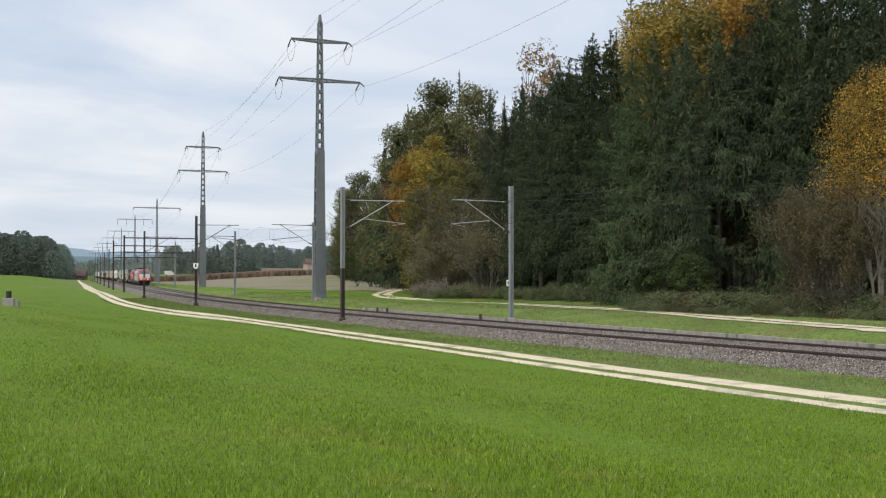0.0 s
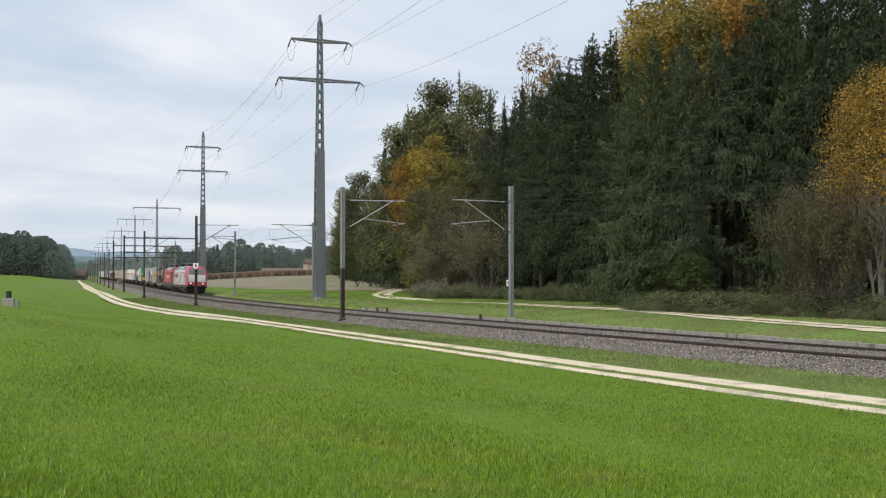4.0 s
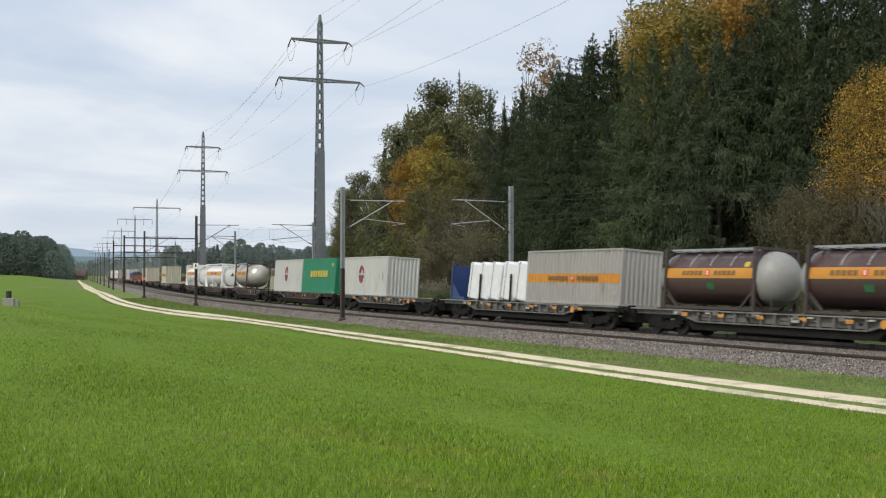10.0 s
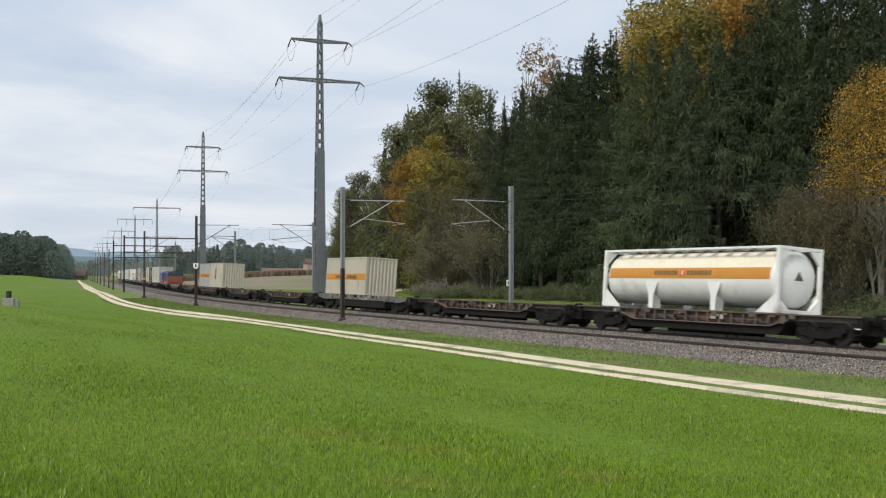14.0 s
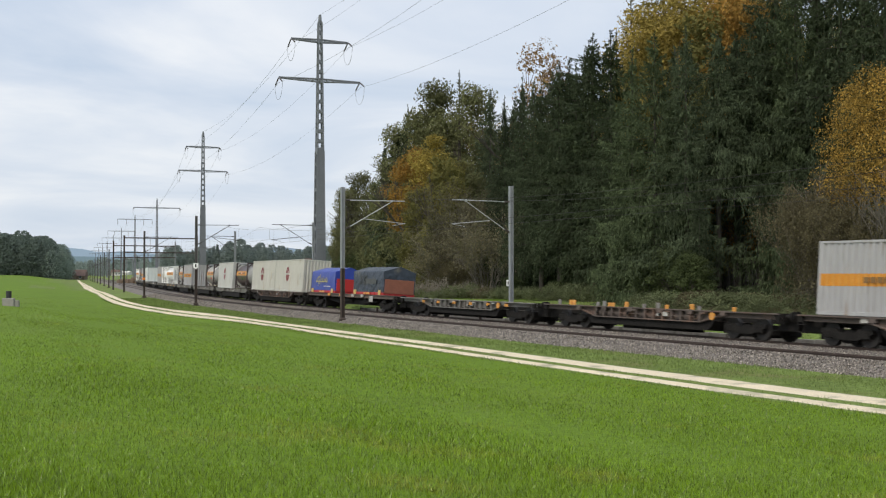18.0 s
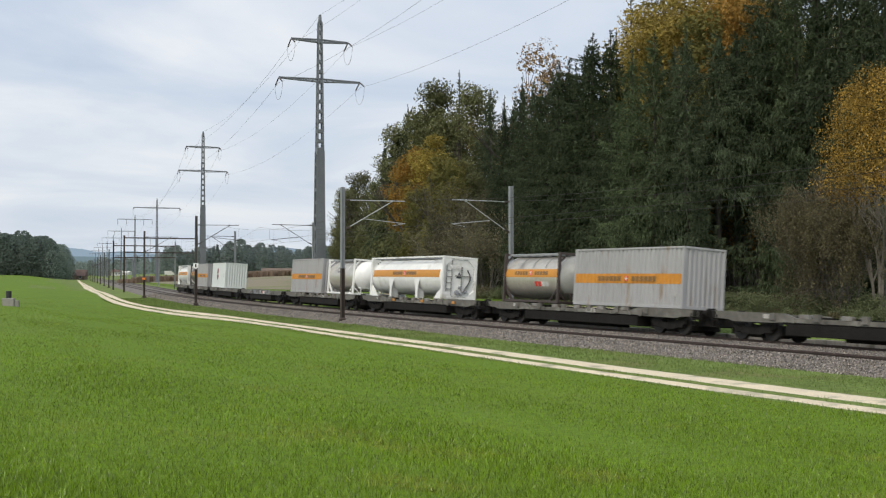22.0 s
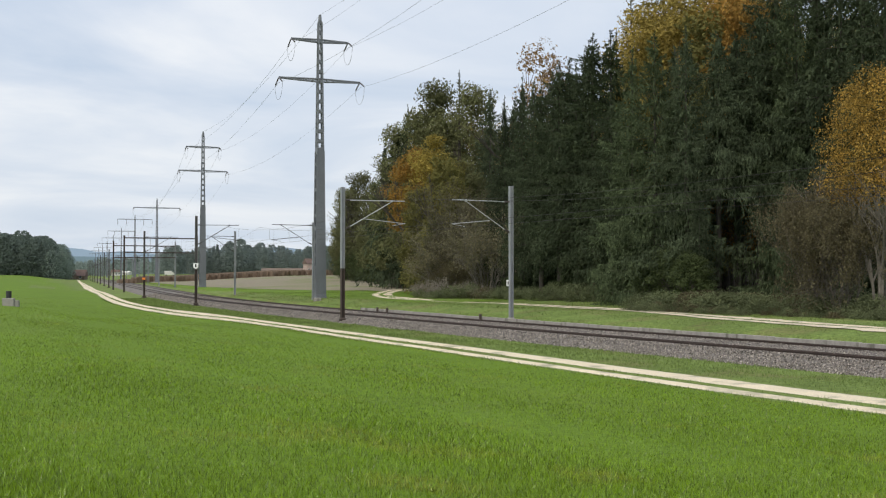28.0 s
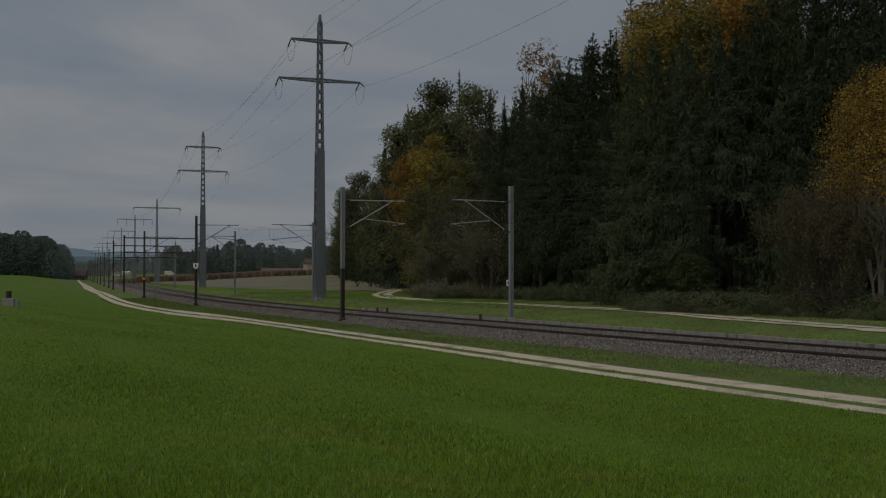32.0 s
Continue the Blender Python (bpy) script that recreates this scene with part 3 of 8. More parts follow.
def mast(s, u, h, sd, arm=3.5, dark=0.42, arms=True, sign="", base=-0.45, dirty=True, high=7.7):
    """A catenary mast. sd: +1 when its bracket points towards the camera's side of the line."""
    x, y = at(s, u)
    root = empty("catenary_mast", pose(x, y, base, 0, 0, yaw(s)))
    tagged(root, "grey steel catenary mast with a bracket arm" + (" and rust-brown foot" if dirty else ""), "mast", "catenary masts")
    hh = h - base
    low = hh * dark if dirty else 0
    if dirty:
        part("lower_post", flange_post(low, 0.25), M["rust"], root, "rust-brown lower half of the post")
    g = flange_post(hh, 0.24)
    g.v = [(a, b, max(c, low if dirty else -0.6)) for a, b, c in g.v]
    part("post", g, M["darkmast"] if u > 0 and s < -60 else M["galv"], root)
    part("foot", Geo().box(-0.36, 0.36, -0.36, 0.36, -0.5, 0.10, 0.03).box(-0.22, 0.22, -0.22, 0.22, 0.10, 0.34, 0.08), M["rust"] if dirty else M["concrete"], root, "dark foot block")
    if arms:
        d = -sd            # the local y of the camera's side is negative
        top, low_ = high - base, high - 1.95 - base
        y0 = d * 0.14
        # arm colour carries the light: bright before the trees, dark against the sky
        steel = M["arm_lit"] if s > -60 else M["arm_silhouette"]
        part("top_tube", Geo().cyl((0, d * 0.5, top), (0, d * arm, top + 0.03), 0.032, n=8), steel, root)
        part("insulator", Geo().cyl((0, y0, top), (0, d * 0.5, top), 0.055, n=8), M["insul"], root)
        part("strut", Geo().cyl((0, d * 0.5, low_ + 0.18), (0, d * (arm - 0.95), top - 0.03), 0.032, n=8), steel, root)
        part("insulator", Geo().cyl((0, y0, low_), (0, d * 0.5, low_ + 0.18), 0.055, n=8), M["insul"], root)
        g = Geo().cyl((0, d * 1.55, low_ + 0.72), (0, d * (arm + 0.05), low_ + 0.45), 0.024, n=8)
        g.cyl((0, d * (arm + 0.05), low_ + 0.45), (0, d * (arm - 0.9), low_ + 0.30), 0.018, n=6)
        part("steady_arm", g, steel, root)
        part("clamp", Geo().box(-0.05, 0.05, d * (arm - 0.95) - 0.05, d * (arm - 0.95) + 0.05, top - 0.07, top + 0.08), steel, root)
    if sign == "white":
        part("plate", Geo().box(-0.05, 0.02, -0.32, -0.14, 2.35, 2.75, 0.01), M["signw"], root, "small white plate")
        part("plate_mark", Geo().box(-0.06, 0.03, -0.27, -0.2, 2.45, 2.65), M["black"], root)
    if sign == "shield":
        pl = part("plate", Geo().prism([(-0.26, 4.30), (0.26, 4.30), (0.26, 3.90), (0.0, 3.68), (-0.26, 3.90)], -0.02, 0.02), M["signw"], root, "white shield-shaped plate")
        pl.matrix_basis = pose(0.16, -0.06, 0, 0, 0, 62)
        part("plate_mark", Geo().box(-0.07, 0.07, -0.03, -0.021, 3.90, 4.20), M["black"], pl)
    if sign == "orange":
        part("plate", Geo().box(-0.20, 0.20, -0.02, 0.02, 2.42, 2.72, 0.01), M["orange"], root, "orange reflective plate").matrix_basis = pose(0.16, -0.06, 0, 0, 0, 62)
    return root


mast(-35.0, 6.0, 8.55, -1, 4.5, 0.40, dirty=True)
mast(-28.1, -2.9, 8.45, 1, 4.25, dirty=False, sign="white", base=-0.35, high=7.42)
mast(-77, 6.7, 8.6, -1, 4.3, 0.42, sign="shield")
mast(-73.8, -4.55, 8.0, 1, 4.3, dirty=False, base=-0.3)
mast(-111, -3.6, 8.4, 1, 4.0, dirty=False, base=-0.3)
mast(-117, 7.5, 8.5, -1, 4.4, 0.3, sign="orange")
for s in (-234, -275, -318, -360, -405, -450, -500, -555, -610):
    mast(s, 8.0, 8.5, -1, 4.4, 0.3)
    mast(s - 4, -3.6, 8.4, 1, 4.0, dirty=False, base=-0.3)
mast(22, 6.0, 8.5, -1, 3.9, 0.40)
mast(23, -2.9, 8.45, 1, 3.7, dirty=False, base=-0.35)


def portal(s, ua, ub, h, beams):
    root = tagged(empty("catenary_portal"), "steel catenary portal with twin beams over both tracks", "portal", "catenary portals")
    xa, ya = at(s, ua)
    xb, yb = at(s - 2, ub)
    for (x, y), nm in (((xa, ya), 0), ((xb, yb), 1)):
        o = part("post", flange_post(h + 0.45, 0.28), M["rust"] if nm == 0 else M["galv"], root)
        o.matrix_basis = pose(x, y, -0.45, 0, 0, yaw(s))
    for z in beams:
        part("cross_beam", Geo().beam((xa, ya, z), (xb, yb, z), 0.16, 0.2), M["rust"], root)
    g = Geo()
    for f in (0.35, 0.7):
        xm, ym = xa + (xb - xa) * f, ya + (yb - ya) * f
        g.cyl((xm, ym, beams[0]), (xm, ym, beams[1]), 0.04, n=6)
    part("hanger", g, M["galv"], root)
    return root


portal(-165, 7.5, -5.2, 9.5, (9.05, 6.5))
portal(-195, 8.3, -3.9, 9.3, (8.4, 6.05))


def wires():
    """Contact and messenger wires of both tracks, with droppers."""
    supports = [90, 23, -31, -78, -114, -165, -197, -236, -277, -320, -362, -407, -452, -502, -557, -612]
    for uc, lb in ((0.0, "far"), (NEAR, "near")):
        root = tagged(empty("overhead_wire"), "contact wire hung from a messenger wire over the track", "overhead wire", "overhead wires")
        gm, gc = Geo(), Geo()
        for i in range(len(supports) - 1):
            a, b = supports[i], supports[i + 1]
            n = 8
            pr = None
            for k in range(n + 1):
                t = k / n
                s = a + (b - a) * t
                z = 7.6 - 1.0 * 4 * t * (1 - t)
                x, y = at(s, uc)
                p, q = Vector((x, y, z)), Vector((x, y, 5.78))
                if pr:
                    gm.cyl(pr[0], p, 0.008, n=4, caps=False)
                    gc.cyl(pr[1], q, 0.008, n=4, caps=False)
                    if k < n:
                        part("dropper", Geo().cyl(p, q, 0.006, n=3, caps=False), M["copper"], root, sharp=0, recalc=False)
                pr = (p, q)
        part("messenger_wire", gm, M["copper"], root, sharp=0, recalc=False)
        part("contact_wire", gc, M["copper"], root, sharp=0, recalc=False)


wires()

# ---------------------------------------------------------------- power line
PYLON_YAW = math.degrees(math.atan2(-math.cos(0.3195), math.sin(0.3195)))


def lattice_leg(g, z0, z1, w0, w1, steps):
    """Two channel sides tied by flat plates: the open mast of the power line."""
    for sy in (-1, 1):
        for sx in (-1, 1):
            g.beam((sx * w0 / 2, sy * w0 * 0.46, z0), (sx * w1 / 2, sy * w1 * 0.46, z1), 0.15, 0.15)
    for i in range(steps + 1):
        t = i / steps
        w, z = w0 + (w1 - w0) * t, z0 + (z1 - z0) * t
        for sx in (-1, 1):
            g.box(sx * w / 2 - 0.03, sx * w / 2 + 0.03, -w * 0.46, w * 0.46, z - 0.17, z + 0.17)
        for sy in (-1, 1):
            g.box(-w / 2, w / 2, sy * w * 0.46 - 0.03, sy * w * 0.46 + 0.03, z - 0.17, z + 0.17)


def hang(root, x, z, sx, strain):
    """An insulator string at the end of an arm."""
    if strain:
        for sg in (-1, 1):
            part("insulator", Geo().cyl((sg * 0.15, x, z), (sg * 1.35, x, z - 0.55), 0.07, n=8), M["insul"], root)
        g = Geo()
        pts = [(1.35 * math.cos(a), x + 0.05 * math.cos(a), z - 0.55 - 1.7 * math.sin(a)) for a in [math.pi * i / 10 for i in range(11)]]
        g.tube(pts, 0.018, 5)
        part("jumper", g, M["wire"], root)
    else:
        part("insulator", Geo().cyl((0, x, z), (0, x, z - 1.9), 0.07, n=8), M["insul"], root)


def pylon(x, y, h, z0, arms, strain, rot=0.0):
    k = 0.80 if len(arms) > 1 else 0.62
    root = tagged(empty("power_pylon", pose(x, y, z0, 0, 0, PYLON_YAW + rot + 4)),
                  "tall slim grey riveted steel power pylon" + (" with two cross arms" if len(arms) > 1 else " with one wide cross arm"), "pylon", "pylons of the power line")
    zb = h * 0.525
    g = Geo()
    lattice_leg(g, -0.4, zb, 1.35 * k, 0.92 * k, 12)
    # closed plate sides of the lower mast
    for sx in (-1, 1):
        g.add([(sx * 0.74 * k, -0.62 * k, 0), (sx * 0.74 * k, 0.62 * k, 0), (sx * 0.525 * k, 0.42 * k, zb), (sx * 0.525 * k, -0.42 * k, zb),
               (sx * 0.70 * k, -0.62 * k, 0), (sx * 0.70 * k, 0.62 * k, 0), (sx * 0.485 * k, 0.42 * k, zb), (sx * 0.485 * k, -0.42 * k, zb)],
              [(0, 1, 2, 3), (7, 6, 5, 4), (0, 4, 5, 1), (1, 5, 6, 2), (2, 6, 7, 3), (3, 7, 4, 0)])
    g.add([(-0.68 * k, 0.64 * k, 0), (0.68 * k, 0.64 * k, 0), (0.47 * k, 0.44 * k, zb), (-0.47 * k, 0.44 * k, zb),
           (-0.68 * k, 0.60 * k, 0), (0.68 * k, 0.60 * k, 0), (0.47 * k, 0.40 * k, zb), (-0.47 * k, 0.40 * k, zb)],
          [(0, 1, 2, 3), (7, 6, 5, 4), (0, 4, 5, 1), (1, 5, 6, 2), (2, 6, 7, 3), (3, 7, 4, 0)])
    part("lower_mast", g, M["pylon"], root, sharp=0)
    g = Geo()
    lattice_leg(g, zb, h - 0.8, 0.84 * k, 0.42 * k, 13)
    part("upper_mast", g, M["pylon"], root, sharp=0)
    part("peak", Geo().cyl((0, 0, h - 0.9), (0, 0, h), 0.30 * k, 0.16 * k, n=6), M["pylon"], root)
    part("splice", Geo().box(-0.54 * k, 0.54 * k, -0.46 * k, 0.46 * k, zb - 0.35, zb + 0.35, 0.03), M["pylon"], root)
    for z, half in arms:
        for sy in (-1, 1):
            g = Geo()
            for sx in (-1, 1):
                g.beam((sx * 0.22, 0, z - 0.14), (sx * 0.06, sy * half, z), 0.09, 0.12)
                g.beam((sx * 0.22, 0, z + 0.14), (sx * 0.06, sy * half, z + 0.08), 0.09, 0.12)
            for i in range(1, 6):
                t = i / 6
                g.beam((-0.25 + 0.19 * t, sy * half * t, z), (0.25 - 0.19 * t, sy * half * t, z), 0.06, 0.3 * (1 - t) + 0.1)
            part("cross_arm", g, M["pylon"], root, sharp=0)
            hang(root, sy * half, z, 1, strain)
            if not strain:
                hang(root, sy * half * 0.5, z, 1, False)
    a, b = 0.78 * k, 0.66 * k
    part("foot_flare", Geo().rings([[(a * f, b * f, z), (-a * f, b * f, z), (-a * f, -b * f, z), (a * f, -b * f, z)] for z, f in ((-0.5, 1.7), (0.15, 1.55), (0.5, 1.12), (0.9, 1.0))]), M["pylon"], root, "spreading foot of the mast", sharp=0)
    part("foundation", Geo().box(-1.0, 1.0, -0.8, 0.8, -0.6, 0.12, 0.05), M["concrete"], root, "concrete foundation block")
    return root


PYL = []


def pylon_at(s, u, h, arms, strain, z0=-0.2):
    x, y = at(s, u)
    pylon(float(x), float(y), h, z0, arms, strain)
    PYL.append((float(x), float(y), h, z0, arms, strain))


TWO = lambda h: ((h - 2.75, 3.05), (h - 6.85, 4.35))
ONE = lambda h: ((h - 1.75, 6.4),)
_s, _u = su(23.2, 13.5)
pylon_at(float(_s[0]), float(_u[0]), 29.9, TWO(29.9), True)
pylon_at(-75.55, -5.70, 29.9, TWO(29.9), True)
pylon_at(-171, -6.6, 29.1, ((26.2, 3.05), (21.8, 4.4)), True)
pylon_at(-298, -7.2, 24.95, ((22.1, 6.6),), True)
for s in (-405, -530, -640, -765, -890, -1020, -1160):
    pylon_at(s, -6.5, 25.4, ONE(25.4), False)


def conductors():
    root = tagged(empty("power_line_cable"), "sagging high-voltage conductors between the pylons", "cable")

    def tips(p):
        x, y, h, z0, arms, strain = p
        m = pose(x, y, z0, 0, 0, PYLON_YAW)
        o = [m @ Vector((0, 0, h))]
        if len(arms) > 1:
            for z, half in arms:
                for sy in (-1, 1):
                    o.append(m @ Vector((0, sy * half, z - 0.5)))
        else:
            z, half = arms[0]
            for f in (-0.5, 0.5, -1, 1):
                o.append(m @ Vector((0, f * half, z - 1.9)))
        return o
    for a, b in zip(PYL, PYL[1:]):
        for p, q in zip(tips(a), tips(b)):
            g = Geo()
            n = 18
            sag = 2.35 * ((p - q).length / 109) ** 2
            pts = [p.lerp(q, i / n) - Vector((0, 0, sag * 4 * (i / n) * (1 - i / n))) for i in range(n + 1)]
            g.tube(pts, 0.012)
            part("conductor", g, M["wire"], root, sharp=0, recalc=False)


conductors()
# the concrete block beside the pylon
x, y = at(-71.5, -4.3)
o = part("concrete_block", Geo().box(-0.35, 0.35, -0.35, 0.35, -0.5, 0.5, 0.05), M["concrete"])
o.matrix_basis = pose(x, y, -0.1, 0, 0, 20)
tagged(o, "weathered concrete block beside a pylon foot", "block")
# the shaft in the field
xb, yb = -32.4, 84.0
o = empty("field_shaft", pose(xb, yb, lie1(xb, yb), 0, 0, 12))
tagged(o, "pale concrete field shaft with a dark cap", "shaft")
part("base", Geo().box(-0.42, 0.42, -0.35, 0.35, -0.1, 0.62, 0.04), M["concrete"], o)
part("cap", Geo().cyl((0, 0, 0.62), (0, 0, 1.15), 0.2, n=12), M["black"], o, "dark cap")
part("side_step", Geo().box(0.42, 0.75, -0.25, 0.25, -0.1, 0.45, 0.04), M["concrete"], o)


# ---------------------------------------------------------------- far buildings
B = dict(
    plaster=surf("pale_plaster", (0.62, 0.60, 0.56), 0.9, vary=0.08, scale=0.3, fine=3, bump=0.05),
    rose=surf("rose_plaster", (0.42, 0.31, 0.28), 0.9, vary=0.08, scale=0.3, fine=3, bump=0.05),
    tile=surf("brown_roof_tiles", (0.13, 0.085, 0.07), 0.9, vary=0.15, scale=0.4, fine=4, bump=0.2),
    timber=surf("weathered_boards", (0.17, 0.125, 0.095), 0.9, vary=0.2, scale=0.4, fine=4, bump=0.2),
    pane=glass("far_window_glass"),
)


def house(px_x, y, w, d, hw, hr, rot, wall, roof, label, name="house", win=3, lift=0.0):
    x = (px_x - 784) / 1990.0 * y
    root = tagged(empty(name, pose(x, y, lie1(x, y) + lift, 0, 0, rot)), label, name, "far buildings")
    part("wall", Geo().box(-w / 2, w / 2, -d / 2, d / 2, -1, hw), wall, root)
    o = 0.5
    g = Geo().prism_x([(-d / 2 - o, hw - 0.2), (d / 2 + o, hw - 0.2), (0, hw + hr)], -w / 2 - o, w / 2 + o)
    part("roof", g, roof, root)
    for i in range(win):
        a = -w / 2 + (i + 0.5) * w / win
        wd = part("window", Geo().box(a - 0.6, a + 0.6, -d / 2 - 0.06, -d / 2 - 0.005, hw * 0.35, hw * 0.35 + 1.3), B["plaster"], root)
        part("pane", Geo().box(a - 0.5, a + 0.5, -d / 2 - 0.08, -d / 2 - 0.062, hw * 0.35 + 0.1, hw * 0.35 + 1.2), B["pane"], wd)
    return root


house(132, 560, 11, 9, 2.2, 3.0, 8, B["timber"], B["tile"], "brown farm shed with a tiled roof beside the copse", "barn")
house(118, 540, 7, 6, 1.8, 2.2, -6, B["timber"], B["tile"], "low brown shed beside the copse", "barn")
house(206, 1050, 8, 7, 3.6, 2.2, 15, B["plaster"], B["tile"], "pale house far along the railway")
house(222, 1120, 11, 8, 2.6, 1.4, -12, B["plaster"], B["plaster"], "long pale shed far along the railway")
house(196, 1150, 8, 8, 4.2, 2.6, 5, B["rose"], B["tile"], "pale house far along the railway")
house(549, 700, 6.5, 7, 7.0, 3.0, 30, B["rose"], B["tile"], "rose-coloured farmhouse before the far wood")
house(500, 520, 18, 8, 1.5, 1.6, 4, B["timber"], B["timber"], "long low field barn with a weathered roof", "barn", 0)


def van(px_x, y, label):
    x = (px_x - 784) / 1990.0 * y
    root = tagged(empty("van", pose(x, y, lie1(x, y), 0, 0, 10)), label, "van")
    part("body", Geo().box(-2.6, 1.4, -1.0, 1.0, 0.45, 2.7, 0.08), B["plaster"], root)
    part("cab", Geo().prism([(1.4, 0.45), (3.0, 0.45), (3.0, 1.2), (2.2, 2.0), (1.4, 2.1)][::-1], -0.98, 0.98), B["plaster"], root)
    part("windscreen", Geo().prism([(3.0, 1.25), (2.25, 1.98), (2.29, 2.0), (3.04, 1.27)], -0.85, 0.85), B["pane"], root)
    for a in (-1.7, 2.1):
        for c in (-0.95, 0.95):
            part("wheel", Geo().cyl((a, c - 0.1, 0.36), (a, c + 0.1, 0.36), 0.36, n=14), M["black"], root)


van(300, 640, "white van parked by the far maize field")

# a worn patch in the crop
patch("bare_patch", -76.0, -71.0, 206, 240, 0.05, M["verge"], "thin brownish patch in the crop", "ground patch", 8, -0.34)

# ---------------------------------------------------------------- trees


def kites(rg, c, n_dir, size, flat=0.5):
    """Leaf-sized kites round centres c (n, 3), roughly facing n_dir (n, 3). Returns verts and quads."""
    n = len(c)
    d = n_dir + rg.normal(0, flat, (n, 3))
    d /= np.linalg.norm(d, axis=1)[:, None] + 1e-9
    t = rg.normal(0, 1, (n, 3))
    a = np.cross(d, t)
    a /= np.linalg.norm(a, axis=1)[:, None] + 1e-9
    b = np.cross(d, a)
    sz = (size * rg.uniform(0.55, 1.35, n))[:, None]
    v = np.stack([c - a * sz * 0.70 - b * sz * 0.35, c + a * sz * 0.85, c - a * sz * 0.2 + b * sz * 0.62], 1).reshape(-1, 3)
    return v, np.arange(3 * n).reshape(-1, 3)


def sprays(rg, c, ax, length, width):
    """Long hanging twigs: slim kites at c (n, 3) along ax (n, 3)."""
    n = len(c)
    a = ax + rg.normal(0, 0.30, (n, 3))
    a /= np.linalg.norm(a, axis=1)[:, None] + 1e-9
    b = np.cross(a, rg.normal(0, 1, (n, 3)))
    b /= np.linalg.norm(b, axis=1)[:, None] + 1e-9
    L = (length * rg.uniform(0.55, 1.4, n))[:, None]
    W = (width * rg.uniform(0.6, 1.4, n))[:, None]
    v = np.stack([c - a * L * 0.45 - b * W * 0.5, c + a * L * 0.55, c - a * L * 0.25 + b * W * 0.5], 1).reshape(-1, 3)
    return v, np.arange(3 * n).reshape(-1, 3)


def tree_mesh_spruce(seed, h=24.0, r=3.6, bare=0.06, dens=1.0, droop=0.35, thin=1.0, full=0.74):
    """A conifer: whorls of arching boughs, each hung with a curtain of twigs, and dark gaps between them."""
    rg = np.random.default_rng(seed)
    cs, ds, ls = [], [], []
    z = h * bare
    limbs = Geo()
    lop = rg.uniform(0, 6.28)
    while z < h - 0.15:
        t = (z - h * bare) / (h - h * bare)
        prof = r * ((1 - t) ** full) * (0.90 + 0.16 * math.sin(z * 0.9 + seed)) * min(1.0, 0.22 + 5 * (1 - t)) + 0.06
        if t < 0.12:
            prof *= 0.80 + 1.66 * t
        nb = max(4, int((4 + 4 * (1 - t)) * dens))
        a0 = rg.uniform(0, 6.28)
        for k in range(nb):
            a = a0 + 6.283 * k / nb + rg.normal(0, 0.30)
            L = prof * rg.uniform(0.55, 1.22) * (1 + 0.12 * math.cos(a - lop + 2.5 * t))
            zz = z + rg.normal(0, 0.20 + 0.60 * (1 - t))
            m = max(6, int((10 + L * 60.0) * thin))
            f = np.sqrt(rg.uniform(0.12, 1, m))
            side = rg.normal(0, 0.17, m) * L * (1.25 - 0.85 * f)
            hang = np.minimum(rg.exponential(0.12 + 0.46 * (1 - t), m), 2.0) * (0.45 + 0.75 * f)
            px_ = np.cos(a) * f * L - np.sin(a) * side
            py_ = np.sin(a) * f * L + np.cos(a) * side
            bough = 0.26 * t * L * f - droop * (1 - 0.8 * t) * L * f ** 1.7 + 0.14 * L * f ** 5
            pz = zz + bough - hang - 0.10 * np.abs(side)
            cs.append(np.stack([px_, py_, pz], 1))
            out = np.where(hang < 0.14, 1.0, 0.28)
            ds.append(np.stack([np.cos(a) * out, np.sin(a) * out, np.where(hang < 0.14, -0.25 + 0.8 * t, -1.0 + 0.9 * t)], 1))
            ls.append(np.full(m, (0.40 - 0.17 * t) * (1.0 if thin > 0.5 else 2.6)))
            if k % 3 == 0 and L > 1.2:
                limbs.cyl((0, 0, zz), (math.cos(a) * L * 0.75, math.sin(a) * L * 0.75, zz - droop * 0.6 * L * 0.6), 0.035, 0.012, n=4, caps=False)
        z += 0.46 + 0.52 * (1 - t)
    c, d, ln = np.concatenate(cs), np.concatenate(ds), np.concatenate(ls)
    v, f = sprays(rg, c, d, ln * 1.05, ln * 0.21)
    # the dense heart of the crown
    if thin > 0.9 or thin < 0.5:
        m = 1900
        t = rg.uniform(0, 0.93, m)
        a = rg.uniform(0, 6.283, m)
        rr = r * (1 - t) ** full * rg.uniform(0.05, 0.42, m)
        cc = np.stack([np.cos(a) * rr, np.sin(a) * rr, h * (bare + (1 - bare) * t)], 1)
        dd = np.stack([np.cos(a) * 0.3, np.sin(a) * 0.3, -np.ones(m)], 1)
        v2, f2 = sprays(rg, cc, dd, 0.85 - 0.4 * t, 0.24 - 0.12 * t)
        v, f = np.concatenate([v, v2]), np.concatenate([f, f2 + len(v)])
    trunk = Geo().cyl((0, 0, -0.6), (0, 0, h * 0.55), 0.30, 0.16, n=8, caps=False)
    trunk.cyl((0, 0, h * 0.55), (0, 0, h - 0.3), 0.16, 0.02, n=6, caps=False)
    o = len(trunk.v)
    trunk.v += limbs.v
    trunk.f += [tuple(i + o for i in q) for q in limbs.f]
    return trunk, v, f


